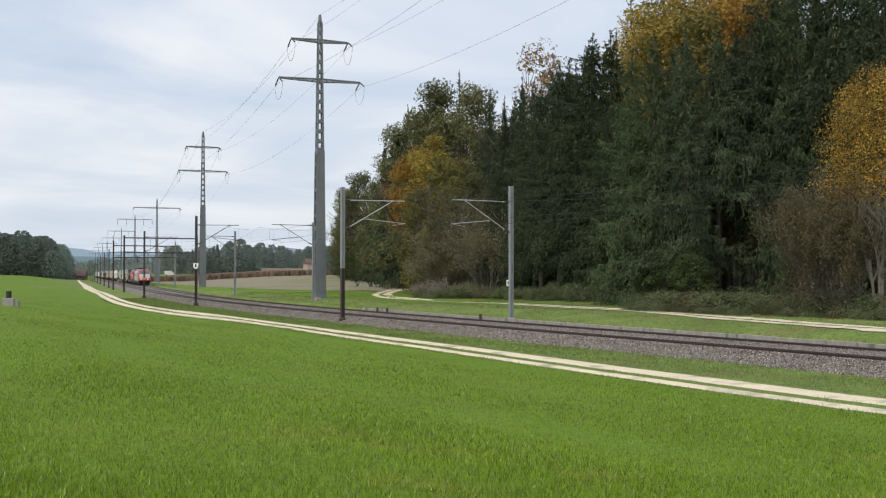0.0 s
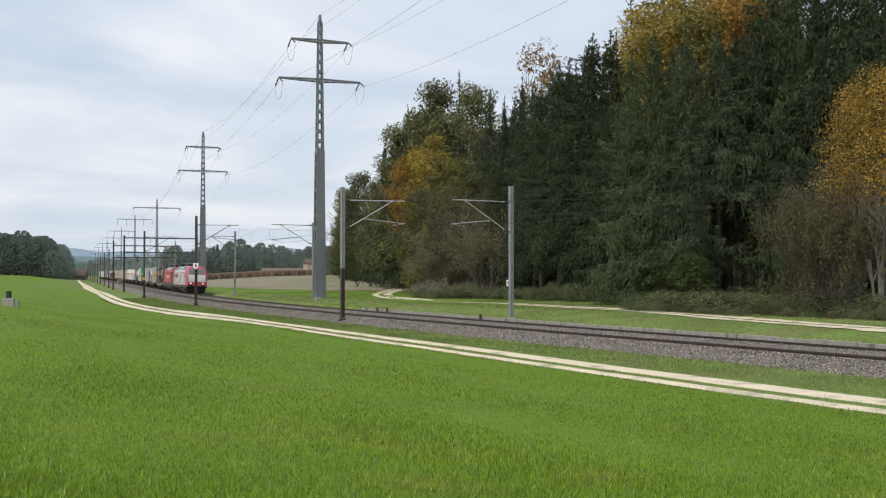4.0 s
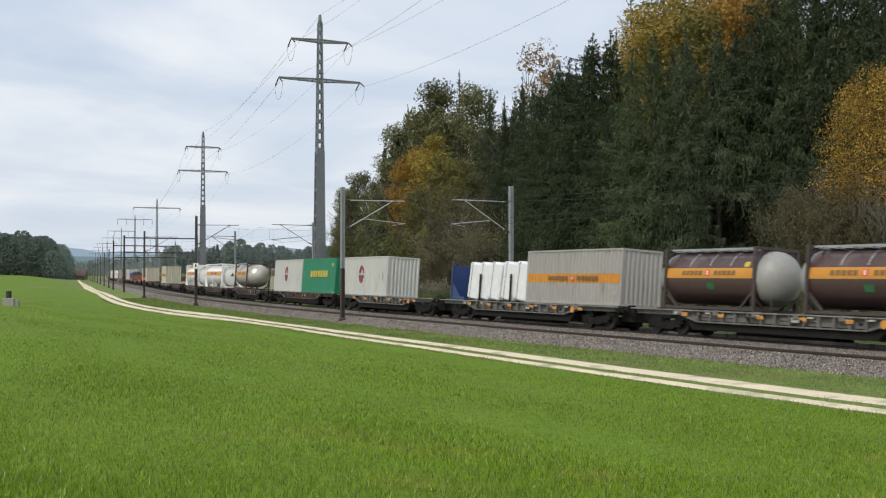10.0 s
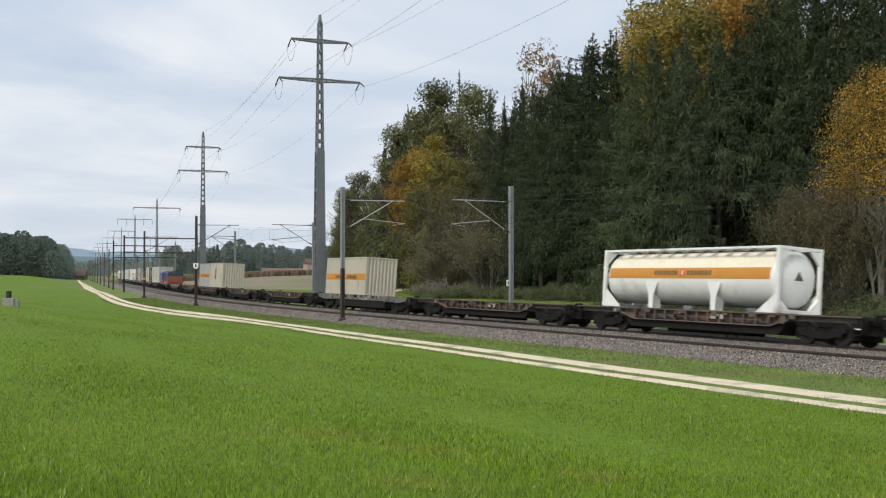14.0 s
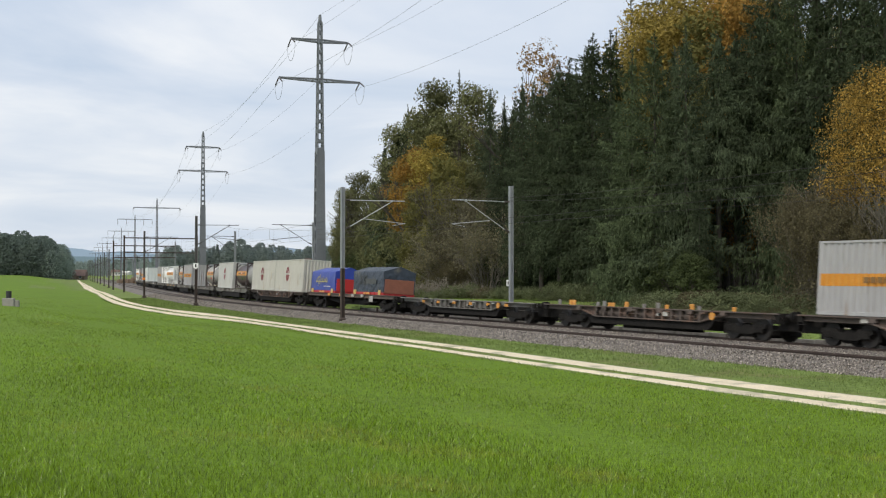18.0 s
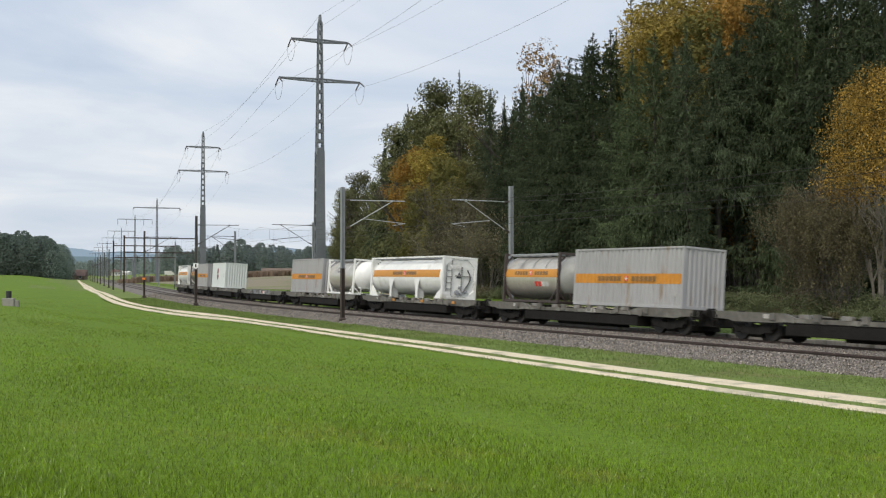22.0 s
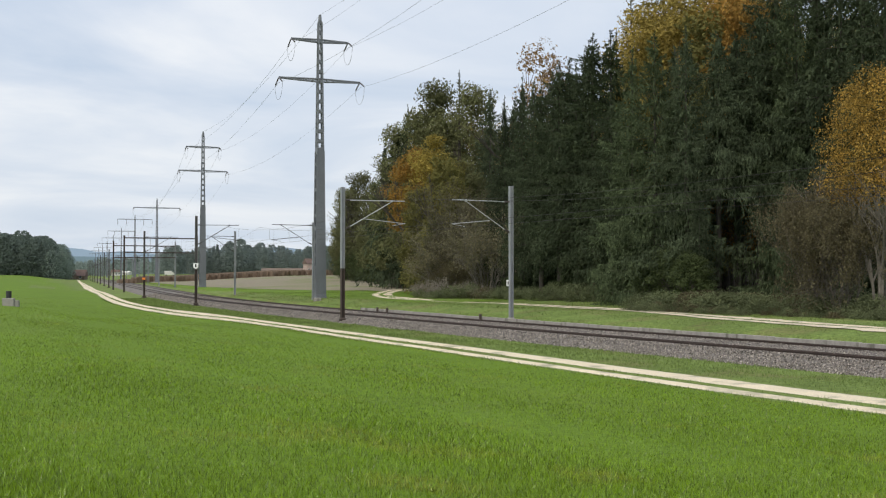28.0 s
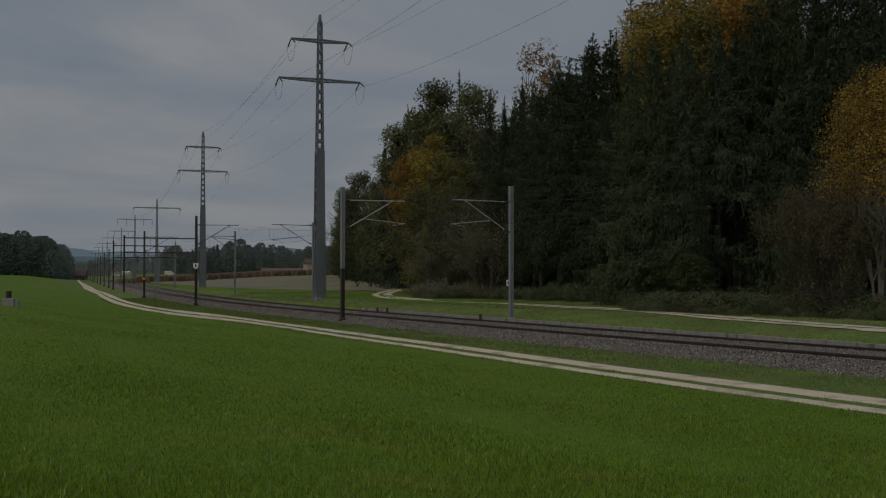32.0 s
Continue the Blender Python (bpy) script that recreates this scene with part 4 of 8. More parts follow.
def grow(rg, g, p, d, L, r, depth, tips, spread=0.55, up=0.15):
    q = p + d * L
    g.cyl(p, q, r, r * 0.66, n=6 if depth > 1 else 4, caps=False)
    tips.append((q, depth))
    if depth == 0:
        return
    for k in range(rg.integers(2, 4)):
        nd = (d + Vector(rg.normal(0, spread, 3)) + Vector((0, 0, up))).normalized()
        grow(rg, g, p.lerp(q, rg.uniform(0.55, 1.0)), nd, L * rg.uniform(0.58, 0.85), r * 0.6, depth - 1, tips, spread, up)


def tree_mesh_broad(seed, h=18.0, wid=4.5, low=0.12, leaves=9000, size=0.24, clumps=60, stems=1, sparse=1.0, shell=0.72, depth=5):
    rg = np.random.default_rng(seed)
    g, tips = Geo(), []
    for k in range(stems):
        a = rg.uniform(0, 6.28)
        base = Vector((math.cos(a), math.sin(a), 0)) * (0.0 if stems == 1 else 0.35)
        d = Vector((math.cos(a) * (0.05 if stems == 1 else 0.14), math.sin(a) * (0.05 if stems == 1 else 0.14), 1)).normalized()
        grow(rg, g, base - Vector((0, 0, 0.5)), d, h * (0.30 if stems == 1 else 0.27), 0.30 if stems == 1 else 0.11, depth, tips, 0.36, 0.30)
    # clumps fill an uneven egg
    cs, ds, rs = [], [], []
    per = max(20, leaves // clumps)
    for k in range(clumps):
        t = rg.uniform(0, 1)
        zz = h * (low + (1 - low) * (0.06 + 0.90 * t))
        env = wid * (math.sin(math.pi * min(1, 0.16 + 0.80 * t) ** 0.9) ** 0.7) * (0.85 + 0.25 * rg.uniform(-1, 1))
        a = rg.uniform(0, 6.283)
        rr = env * shell * math.sqrt(rg.uniform(0.25, 1))
        cc = np.array([math.cos(a) * rr, math.sin(a) * rr, zz])
        cr = wid * rg.uniform(0.20, 0.40)
        u = rg.normal(0, 1, (per, 3))
        u /= np.linalg.norm(u, axis=1)[:, None]
        rad = cr * rg.uniform(0.45, 1.08, per) ** 0.6
        pts = cc + u * rad[:, None] * np.array([1, 1, 0.72])
        cs.append(pts)
        ds.append(u * 0.7 + np.array([0, 0, 0.6]))
    c, d = np.concatenate(cs), np.concatenate(ds)
    keep = rg.uniform(0, 1, len(c)) < sparse
    c, d = c[keep], d[keep]
    v, f = kites(rg, c, d, size, 0.6)
    return g, v, f


def twig_mesh(seed, h=7.0, wid=3.2, stems=16, leaves=1500, size=0.16):
    """A shrub of bare crowded twigs with a few leaves left."""
    rg = np.random.default_rng(seed)
    g = Geo()
    tips = []
    for k in range(stems):
        a = rg.uniform(0, 6.28)
        lean = rg.uniform(0.1, 0.75)
        d = Vector((math.cos(a) * lean, math.sin(a) * lean, 1)).normalized()
        p = Vector((math.cos(a), math.sin(a), -0.1)) * rg.uniform(0, 0.5) * wid * 0.5
        p.z = -0.3
        grow(rg, g, p, d, h * rg.uniform(0.28, 0.42), 0.032, 4, tips, 0.42, 0.22)
    P = np.array([tuple(q) for q, dep in tips if dep < 3])
    c = P[rg.integers(0, len(P), leaves)] + rg.normal(0, 0.32, (leaves, 3))
    c[:, 2] = np.maximum(c[:, 2], 0.05)
    v, f = kites(rg, c, np.tile([0, 0, 1.0], (leaves, 1)), size, 0.9)
    return g, v, f


def tree_kind(name, meshes, leafmat, barkmat):
    """Builds one model of a tree: wood and crown as parts. Returned unlinked meshes are shared by the copies."""
    g, v, f = meshes
    wood = g.mesh(name + "_wood", 60, recalc=False)
    wood.materials.append(barkmat)
    crown = soup(name + "_crown", v, f, leafmat)
    return wood, crown


KIND = {}


def kind(key, name, meshes, lm, bm_, size, label, cat="tree"):
    wood, crown = tree_kind(name, meshes, lm, bm_)
    KIND[key] = (name, wood, crown, size, label, cat)


for i in range(3):
    kind("s%d" % i, "spruce_tree", tree_mesh_spruce(20 + i, 24, (4.2, 3.7, 4.7)[i], full=(0.80, 0.66, 0.58)[i]), LEAF["spruce"], M["bark"], 24, "tall dark green spruce at the edge of the wood")
kind("p0", "pine_tree", tree_mesh_spruce(31, 24, 5.2, 0.03, 1.1, 0.25, full=0.55), LEAF["pine"], M["bark"], 24, "broad mid-green conifer with drooping branches")
kind("p1", "pine_tree", tree_mesh_spruce(32, 24, 4.7, 0.03, 1.05, 0.3, full=0.62), LEAF["pine"], M["bark"], 24, "broad mid-green conifer with drooping branches")
kind("r0", "spruce_tree", tree_mesh_spruce(25, 24, 4.6, 0.1, 0.8, 0.35, 0.11), LEAF["spruce"], M["bark"], 24, "dark green spruce inside the wood")
kind("s3", "spruce_tree", tree_mesh_spruce(27, 24, 4.8, 0.23, full=0.60), LEAF["spruce"], M["bark"], 24, "tall dark spruce with a high crown")
kind("s4", "spruce_tree", tree_mesh_spruce(28, 24, 4.6, 0.42, full=0.60), LEAF["spruce"], M["bark"], 24, "tall dark spruce with a high crown")
kind("l0", "larch_tree", tree_mesh_spruce(33, 24, 2.3, 0.1, 0.7, 0.1, 0.55), LEAF["oak"], M["bark"], 24, "slim thin-needled larch above the wood")
kind("o0", "oak_tree", tree_mesh_broad(41, 20, 5.2, 0.06, 17000, 0.215, 80), LEAF["oak"], M["bark"], 20, "full dark green oak at the wood's edge")
kind("o1", "oak_tree", tree_mesh_broad(42, 20, 4.6, 0.05, 16000, 0.205, 80), LEAF["olive"], M["bark"], 20, "olive-green oak turning yellow")
kind("b0", "beech_tree", tree_mesh_broad(43, 20, 5.0, 0.10, 15000, 0.19, 90), LEAF["orange"], M["bark"], 20, "beech with rust-orange autumn leaves")
kind("y0", "beech_tree", tree_mesh_broad(50, 20, 5.0, 0.22, 16000, 0.20, 80), LEAF["yellow"], M["bark"], 20, "beech with yellow-green autumn leaves")
kind("b3", "beech_tree", tree_mesh_broad(49, 20, 5.4, 0.42, 12000, 0.19, 80), LEAF["orange"], M["bark"], 20, "beech with a high crown of rust-orange leaves")
kind("b1", "beech_tree", tree_mesh_broad(44, 20, 5.2, 0.30, 24000, 0.13, 80), LEAF["gold"], M["bark"], 20, "beech with golden autumn leaves")
kind("b2", "beech_tree", tree_mesh_broad(45, 20, 3.6, 0.35, 5200, 0.16, 46, sparse=0.7), LEAF["rust"], M["bark"], 20, "thinly leaved birch with brown-orange leaves")
kind("r1", "beech_tree", tree_mesh_broad(47, 20, 5.2, 0.35, 7000, 0.22, 70), LEAF["gold"], M["bark"], 20, "golden beech inside the wood")
kind("r2", "oak_tree", tree_mesh_broad(48, 20, 5.2, 0.08, 2600, 0.46, 60), LEAF["oak"], M["bark"], 20, "dark oak inside the wood")
kind("a0", "ash_tree", tree_mesh_broad(46, 14, 3.9, 0.46, 13500, 0.095, 70, stems=5, sparse=0.6, depth=4), LEAF["thin"], M["twig"], 14, "several-stemmed tree with golden leaves in front of the wood")
kind("t0", "bare_shrub", twig_mesh(51, 8, 3.4, 22, 8200, 0.13), LEAF["drab"], M["twig"], 8, "tall bare grey-brown shrub with few leaves", "shrub")
kind("t1", "bare_shrub", twig_mesh(52, 8, 3.0, 22, 17000, 0.115), LEAF["brown"], M["shrubtwig"], 8, "dense brown shrub with withered leaves", "shrub")
kind("h0", "bush", tree_mesh_broad(61, 5, 2.6, 0.0, 7500, 0.12, 50, stems=5, shell=0.8, depth=3), LEAF["bush"], M["bark"], 5, "leafy green bush at the foot of the wood", "bush")
kind("h1", "bush", tree_mesh_broad(62, 4, 2.4, 0.0, 6500, 0.12, 46, stems=5, shell=0.8, depth=3), LEAF["olive"], M["bark"], 4, "leafy olive bush at the foot of the wood", "bush")
kind("m0", "bramble", tree_mesh_broad(63, 1.5, 1.7, 0.0, 3000, 0.075, 40, stems=4, shell=0.9, depth=1), LEAF["bramble"], M["bark"], 1.5, "low tangled bramble at the wood's edge", "bramble")
kind("m1", "bramble", tree_mesh_broad(64, 1.3, 1.8, 0.0, 2900, 0.075, 40, stems=4, shell=0.9, depth=1), LEAF["brown"], M["bark"], 1.3, "low withered bramble at the wood's edge", "bramble")
kind("w0", "brushwood_heap", twig_mesh(53, 2.2, 2.6, 20, 500, 0.07), LEAF["brown"], M["greybark"], 2.2, "low heap of pale cut branches at the wood's corner", "brushwood")
TREE_RND = random.Random(77)


def plant(key, px, y, h=None, wide=1.0, rot=None):
    """px: how far to the side, as a fraction of the distance y."""
    name, wood, crown, size, label, cat = KIND[key]
    x = px * y
    k = (h or size) / size
    root = new(name)
    root.empty_display_size = 0.5
    root.matrix_basis = pose(x, y, lie1(x, y) - 0.05, 0, 0, TREE_RND.uniform(0, 360) if rot is None else rot) @ Matrix.Diagonal((k * wide, k * wide, k, 1))
    o = part("trunk", wood, None, root)
    o = part("crown", crown, None, root)
    tagged(root, label, cat, {"tree": "trees of the wood", "shrub": "shrubs", "bush": "bushes", "bramble": "brambles", "brushwood": "brushwood heaps"}[cat])


def px(x):
    return (x - 784) / 1990.0


# the wood: its front row from the far corner to the near end, then what rises behind
for key, x, y, h, w in (
        ("o0", 612, 255, 21, 1.0), ("o0", 636, 245, 24, 1.0), ("o0", 622, 270, 22, 1.0), ("o0", 655, 235, 19, 1.0), ("o0", 668, 215, 20, 0.9), ("b0", 712, 190, 15, 0.8),
        ("o0", 705, 168, 25, 0.9), ("s1", 722, 165, 27, 1.0), ("o0", 742, 158, 26, 0.85), ("o0", 775, 150, 28.5, 0.8), ("l0", 813, 145, 29, 1.2),
        ("o0", 842, 142, 26.5, 0.8), ("s2", 868, 138, 25, 0.9), ("o0", 790, 148, 24, 0.9),
        ("b3", 728, 143, 18.2, 0.90), ("y0", 762, 141, 19.8, 0.95), ("o1", 782, 132, 16.5, 0.95), ("o1", 745, 136, 13, 0.9), ("o1", 740, 140, 11, 0.85), ("o0", 738, 147, 8, 0.9), ("o1", 808, 127, 15.5, 0.9), ("o0", 800, 134, 15, 0.9), ("o0", 840, 126, 14, 0.8),
        ("t0", 842, 120, 11.5, 0.6), ("t0", 818, 122, 13.0, 0.6), ("o1", 733, 133, 12.5, 0.8), ("o1", 758, 128, 8.0, 0.9), ("t0", 862, 113, 9, 0.8), ("o0", 770, 124, 8.5, 0.9), ("t1", 770, 126, 6, 0.9), ("t0", 785, 121, 8, 0.9), ("o0", 855, 120, 9, 0.9),
        ("s1", 893, 118, 21.0, 0.9), ("s0", 925, 112, 22.0, 0.95), ("s3", 958, 108, 20.5, 1.0), ("s3", 990, 106, 22.5, 0.95), ("s3", 1020, 107, 22.5, 1.05),
        ("b2", 952, 126, 28.5, 1.0), ("b2", 985, 130, 27.5, 0.9), ("s3", 1050, 103, 24.5, 1.2), ("p1", 1082, 102, 24.5, 1.3),
        ("s3", 1082, 95, 17.5, 1.1), ("p1", 1120, 90, 20.5, 0.95), ("p0", 1160, 88, 21.5, 0.95), ("s3", 1195, 89, 20.5, 1.0), ("s2", 1215, 86, 21.5, 0.9),
        ("s4", 1272, 88, 21.5, 1.0), ("s4", 1305, 91, 22, 1.1), ("s4", 1345, 89, 23.5, 1.1), ("s2", 912, 121, 21.5, 1.0), ("s2", 945, 117, 22.5, 0.95), ("s2", 978, 115, 23.2, 1.0), ("s2", 1008, 113, 24, 1.0), ("s2", 1038, 110, 24.8, 1.0), ("r0", 1285, 117, 25, 1.2), ("r0", 1325, 116, 25, 1.2), ("r0", 1365, 115, 26, 1.2), ("r0", 1400, 104, 26, 1.1), ("s4", 1325, 98, 24, 1.2), ("s4", 1370, 97, 25, 1.2), ("s4", 1285, 99, 24, 1.2),
        ("l0", 1118, 112, 30.5, 1.2), ("l0", 1092, 116, 28, 1.0), ("b1", 1150, 106, 27.5, 1.0), ("y0", 1185, 110, 31, 1.0), ("b1", 1225, 104, 28.5, 1.0), ("b1", 1262, 106, 30, 1.0),
        ("b0", 1295, 100, 27, 1.0), ("b1", 1335, 102, 30, 1.0), ("o1", 1245, 98, 25.5, 0.9), ("b0", 1320, 96, 25.5, 0.8),
        ("s3", 1375, 88, 28, 1.0), ("p0", 1410, 86, 29, 0.85), ("s1", 1450, 84, 29, 1.0), ("s2", 1490, 82, 28, 1.05), ("s0", 1530, 80, 28, 1.0), ("s1", 1570, 78, 28, 1.0),
        ("s2", 1620, 76, 27, 1.0), ("s0", 1670, 74, 27, 1.0), ("s1", 1720, 70, 26, 1.0),
        ("a0", 1505, 67, 13.6, 0.8), ("a0", 1560, 64, 14.2, 0.95), ("a0", 1610, 62, 14, 1.0), ("t1", 1452, 67, 8.2, 0.62), ("t1", 1438, 71, 8.6, 0.5), ("t1", 1484, 65, 7.4, 0.7),
        ("p1", 1395, 79, 10, 0.7), ("s0", 1238, 84, 9, 1.1), ("h0", 1188, 85, 4.4, 1.1), ("h0", 1222, 82, 4.0, 1.0),
        ("h0", 1150, 87, 3.6, 1.2), ("h0", 985, 100, 1.8, 1.2),
        ("h0", 905, 106, 2.2, 1.2), ("h1", 760, 126, 5.2, 1.1), ("w0", 752, 116, 2.4, 1.0), ("w0", 785, 113, 2.6, 1.1), ("w0", 822, 110, 2.2, 1.1), ("w0", 850, 108, 1.8, 1.0), ("h0", 758, 132, 6.0, 0.9), ("h1", 755, 150, 6, 1.0), ("h0", 672, 205, 6, 1.3), ("h0", 655, 222, 6.5, 1.3), ("h0", 640, 234, 6.5, 1.3), ("h0", 622, 245, 7, 1.3),
        ("h0", 1232, 82, 2.6, 1.0), ("h0", 882, 124, 4.2, 1.1), ("h0", 900, 122, 3.6, 1.1), ("h0", 925, 120, 4.0, 1.1), ("t1", 790, 121, 4.4, 1.2), ("t1", 820, 118, 3.8, 1.2)):
    plant(key, px(x), y, h, w)
# brambles along the foot
for i in range(46):
    f = i / 45
    x = 745 + f * 850
    y = (118 - 42 * f ** 0.8) * TREE_RND.uniform(0.965, 1.01) - 2 - 9 * max(0, f - 0.55)
    plant("m0" if TREE_RND.random() < 0.8 else "m1", px(x), y, TREE_RND.uniform(0.7, 1.5) * (0.8 if 1230 < x < 1400 else 1.0), TREE_RND.uniform(0.9, 1.5))
for i in range(40):
    f = i / 39
    x = 1130 + f * 470
    y = 78 - 17.5 * f + TREE_RND.uniform(-0.5, 3.5)
    plant("m0" if TREE_RND.random() < 0.9 else "m1", px(x), y, TREE_RND.uniform(0.6, 1.25), TREE_RND.uniform(1.3, 1.9))
# stray shoots in front of the brambles
for i in range(70):
    f = TREE_RND.random()
    x = 1100 + f * 500
    y = 76.5 - 17.0 * f + TREE_RND.uniform(-1.8, 0.6)
    plant("m0" if TREE_RND.random() < 0.75 else "m1", px(x), y, TREE_RND.uniform(0.25, 0.6), TREE_RND.uniform(0.9, 1.6))
# the depth of the wood
for i in range(64):
    row = i // 16
    x = 700 + (i % 16) * 66 + TREE_RND.uniform(-25, 25)
    f = (x - 700) / 1000
    y = (158 - 62 * f) + 10 + row * 9 + TREE_RND.uniform(-3, 3)
    plant(TREE_RND.choice(("r0", "r0", "r0", "r1", "r0", "r2")), px(x), y, TREE_RND.uniform(22, 26) if x < 1130 else TREE_RND.uniform(30, 34), 1.05)
for i in range(14):
    plant(TREE_RND.choice(("s0", "o0", "s2")), px(600 + i * 9), 300 + TREE_RND.uniform(-20, 40), TREE_RND.uniform(15, 18), 1.0)


# the wood's dark floor
def forest_floor():
    pts = [(-9, 290), (-1, 140), (8, 108), (16, 90), (24, 72), (31, 58), (48, 52), (110, 60), (120, 200), (40, 320)]
    n = len(pts)
    g = Geo()
    ring = [Vector((a, b, 0)) for a, b in pts]
    c = sum(ring, Vector()) / n
    vs, fs = [], []
    for k in range(13):
        for p in ring:
            q = c.lerp(p, k / 12)
            vs.append((q.x, q.y, lie1(q.x, q.y) + 0.05))
    for k in range(12):
        for i in range(n):
            j = (i + 1) % n
            fs.append((k * n + i, k * n + j, (k + 1) * n + j, (k + 1) * n + i))
    g.add(vs, fs)
    tagged(part("forest_floor", g, M["floor"], recalc=False), "brown leaf litter under the trees", "forest floor", kind="structure")


forest_floor()


def far_wood(name, n, xr, yr, hr, seed, label, mat="far", low=0.0, m=480):
    """A far stand of trees, joined: each one a heap of leafy kites."""
    rg = np.random.default_rng(seed)
    V, F, o = [], [], 0
    for i in range(n):
        y = rg.uniform(*yr)
        x = rg.uniform(*xr) * y
        h = rg.uniform(*hr) * (0.82 + 0.30 * noise.noise((x * 0.03, y * 0.004, seed)) + 0.12 * rg.uniform(-1, 1))
        z0 = lie1(x, y) + low
        t = rg.uniform(0, 1, m) ** 0.8
        con = rg.random() < (0.03 if mat == "copse" else 0.2)
        w = h * (0.20 if con else 0.40 if mat == "copse" else 0.32) * ((1 - t) ** 0.8 + 0.05 if con else np.sin(np.pi * (0.18 + 0.78 * t)) ** 0.6)
        a = rg.uniform(0, 6.283, m)
        rr = w * np.sqrt(rg.uniform(0.3, 1, m))
        c = np.stack([x + np.cos(a) * rr, y + np.sin(a) * rr, z0 + h * t], 1)
        d = np.stack([np.cos(a), np.sin(a), np.full(m, 0.6)], 1)
        v, f = kites(rg, c, d, h * 1.35 / math.sqrt(m), 0.5)
        V.append(v)
        F.append(f + o)
        o += len(v)
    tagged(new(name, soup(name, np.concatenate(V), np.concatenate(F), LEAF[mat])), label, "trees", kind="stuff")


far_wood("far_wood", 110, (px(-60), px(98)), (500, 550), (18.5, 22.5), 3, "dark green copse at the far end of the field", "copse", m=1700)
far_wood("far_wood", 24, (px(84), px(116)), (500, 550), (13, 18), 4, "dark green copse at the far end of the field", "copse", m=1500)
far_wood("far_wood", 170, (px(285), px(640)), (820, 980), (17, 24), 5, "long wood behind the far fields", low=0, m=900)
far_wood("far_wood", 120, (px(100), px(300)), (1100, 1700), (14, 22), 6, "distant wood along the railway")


def hills():
    # the blue of both ridges is distance haze mixed into their base colour
    for k, (dist, top, seed, col, lab) in enumerate(((4000, 125, 2, (0.24, 0.31, 0.37), "distant ridge with blue haze put into its colour"), (3000, 66, 5, (0.16, 0.22, 0.24), "wooded hill with haze put into its colour"))):
        mt = surf("hazed_ridge_" + str(k), col, 1.0, vary=0.06, scale=0.004, fine=0.02, fine_vary=0.05, bump=0, spec=0)
        g = Geo()
        n = 120
        vs, fs = [], []
        for i in range(n + 1):
            a = -0.62 + 1.24 * i / n
            x, y = math.sin(a) * dist, math.cos(a) * dist
            z = top * (0.75 + 0.35 * noise.noise((i * 0.07, seed, 0)) + 0.10 * noise.noise((i * 0.4, seed, 3)) + 0.03 * noise.noise((i * 1.7, seed, 3)))
            vs += [(x, y, -5), (x * 1.03, y * 1.03, z), (x * 1.1, y * 1.1, z * 0.8 - 10)]
        for i in range(n):
            for j in range(2):
                a = i * 3 + j
                fs.append((a, a + 3, a + 4, a + 1))
        g.add(vs, fs)
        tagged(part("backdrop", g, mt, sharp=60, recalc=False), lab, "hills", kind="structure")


hills()

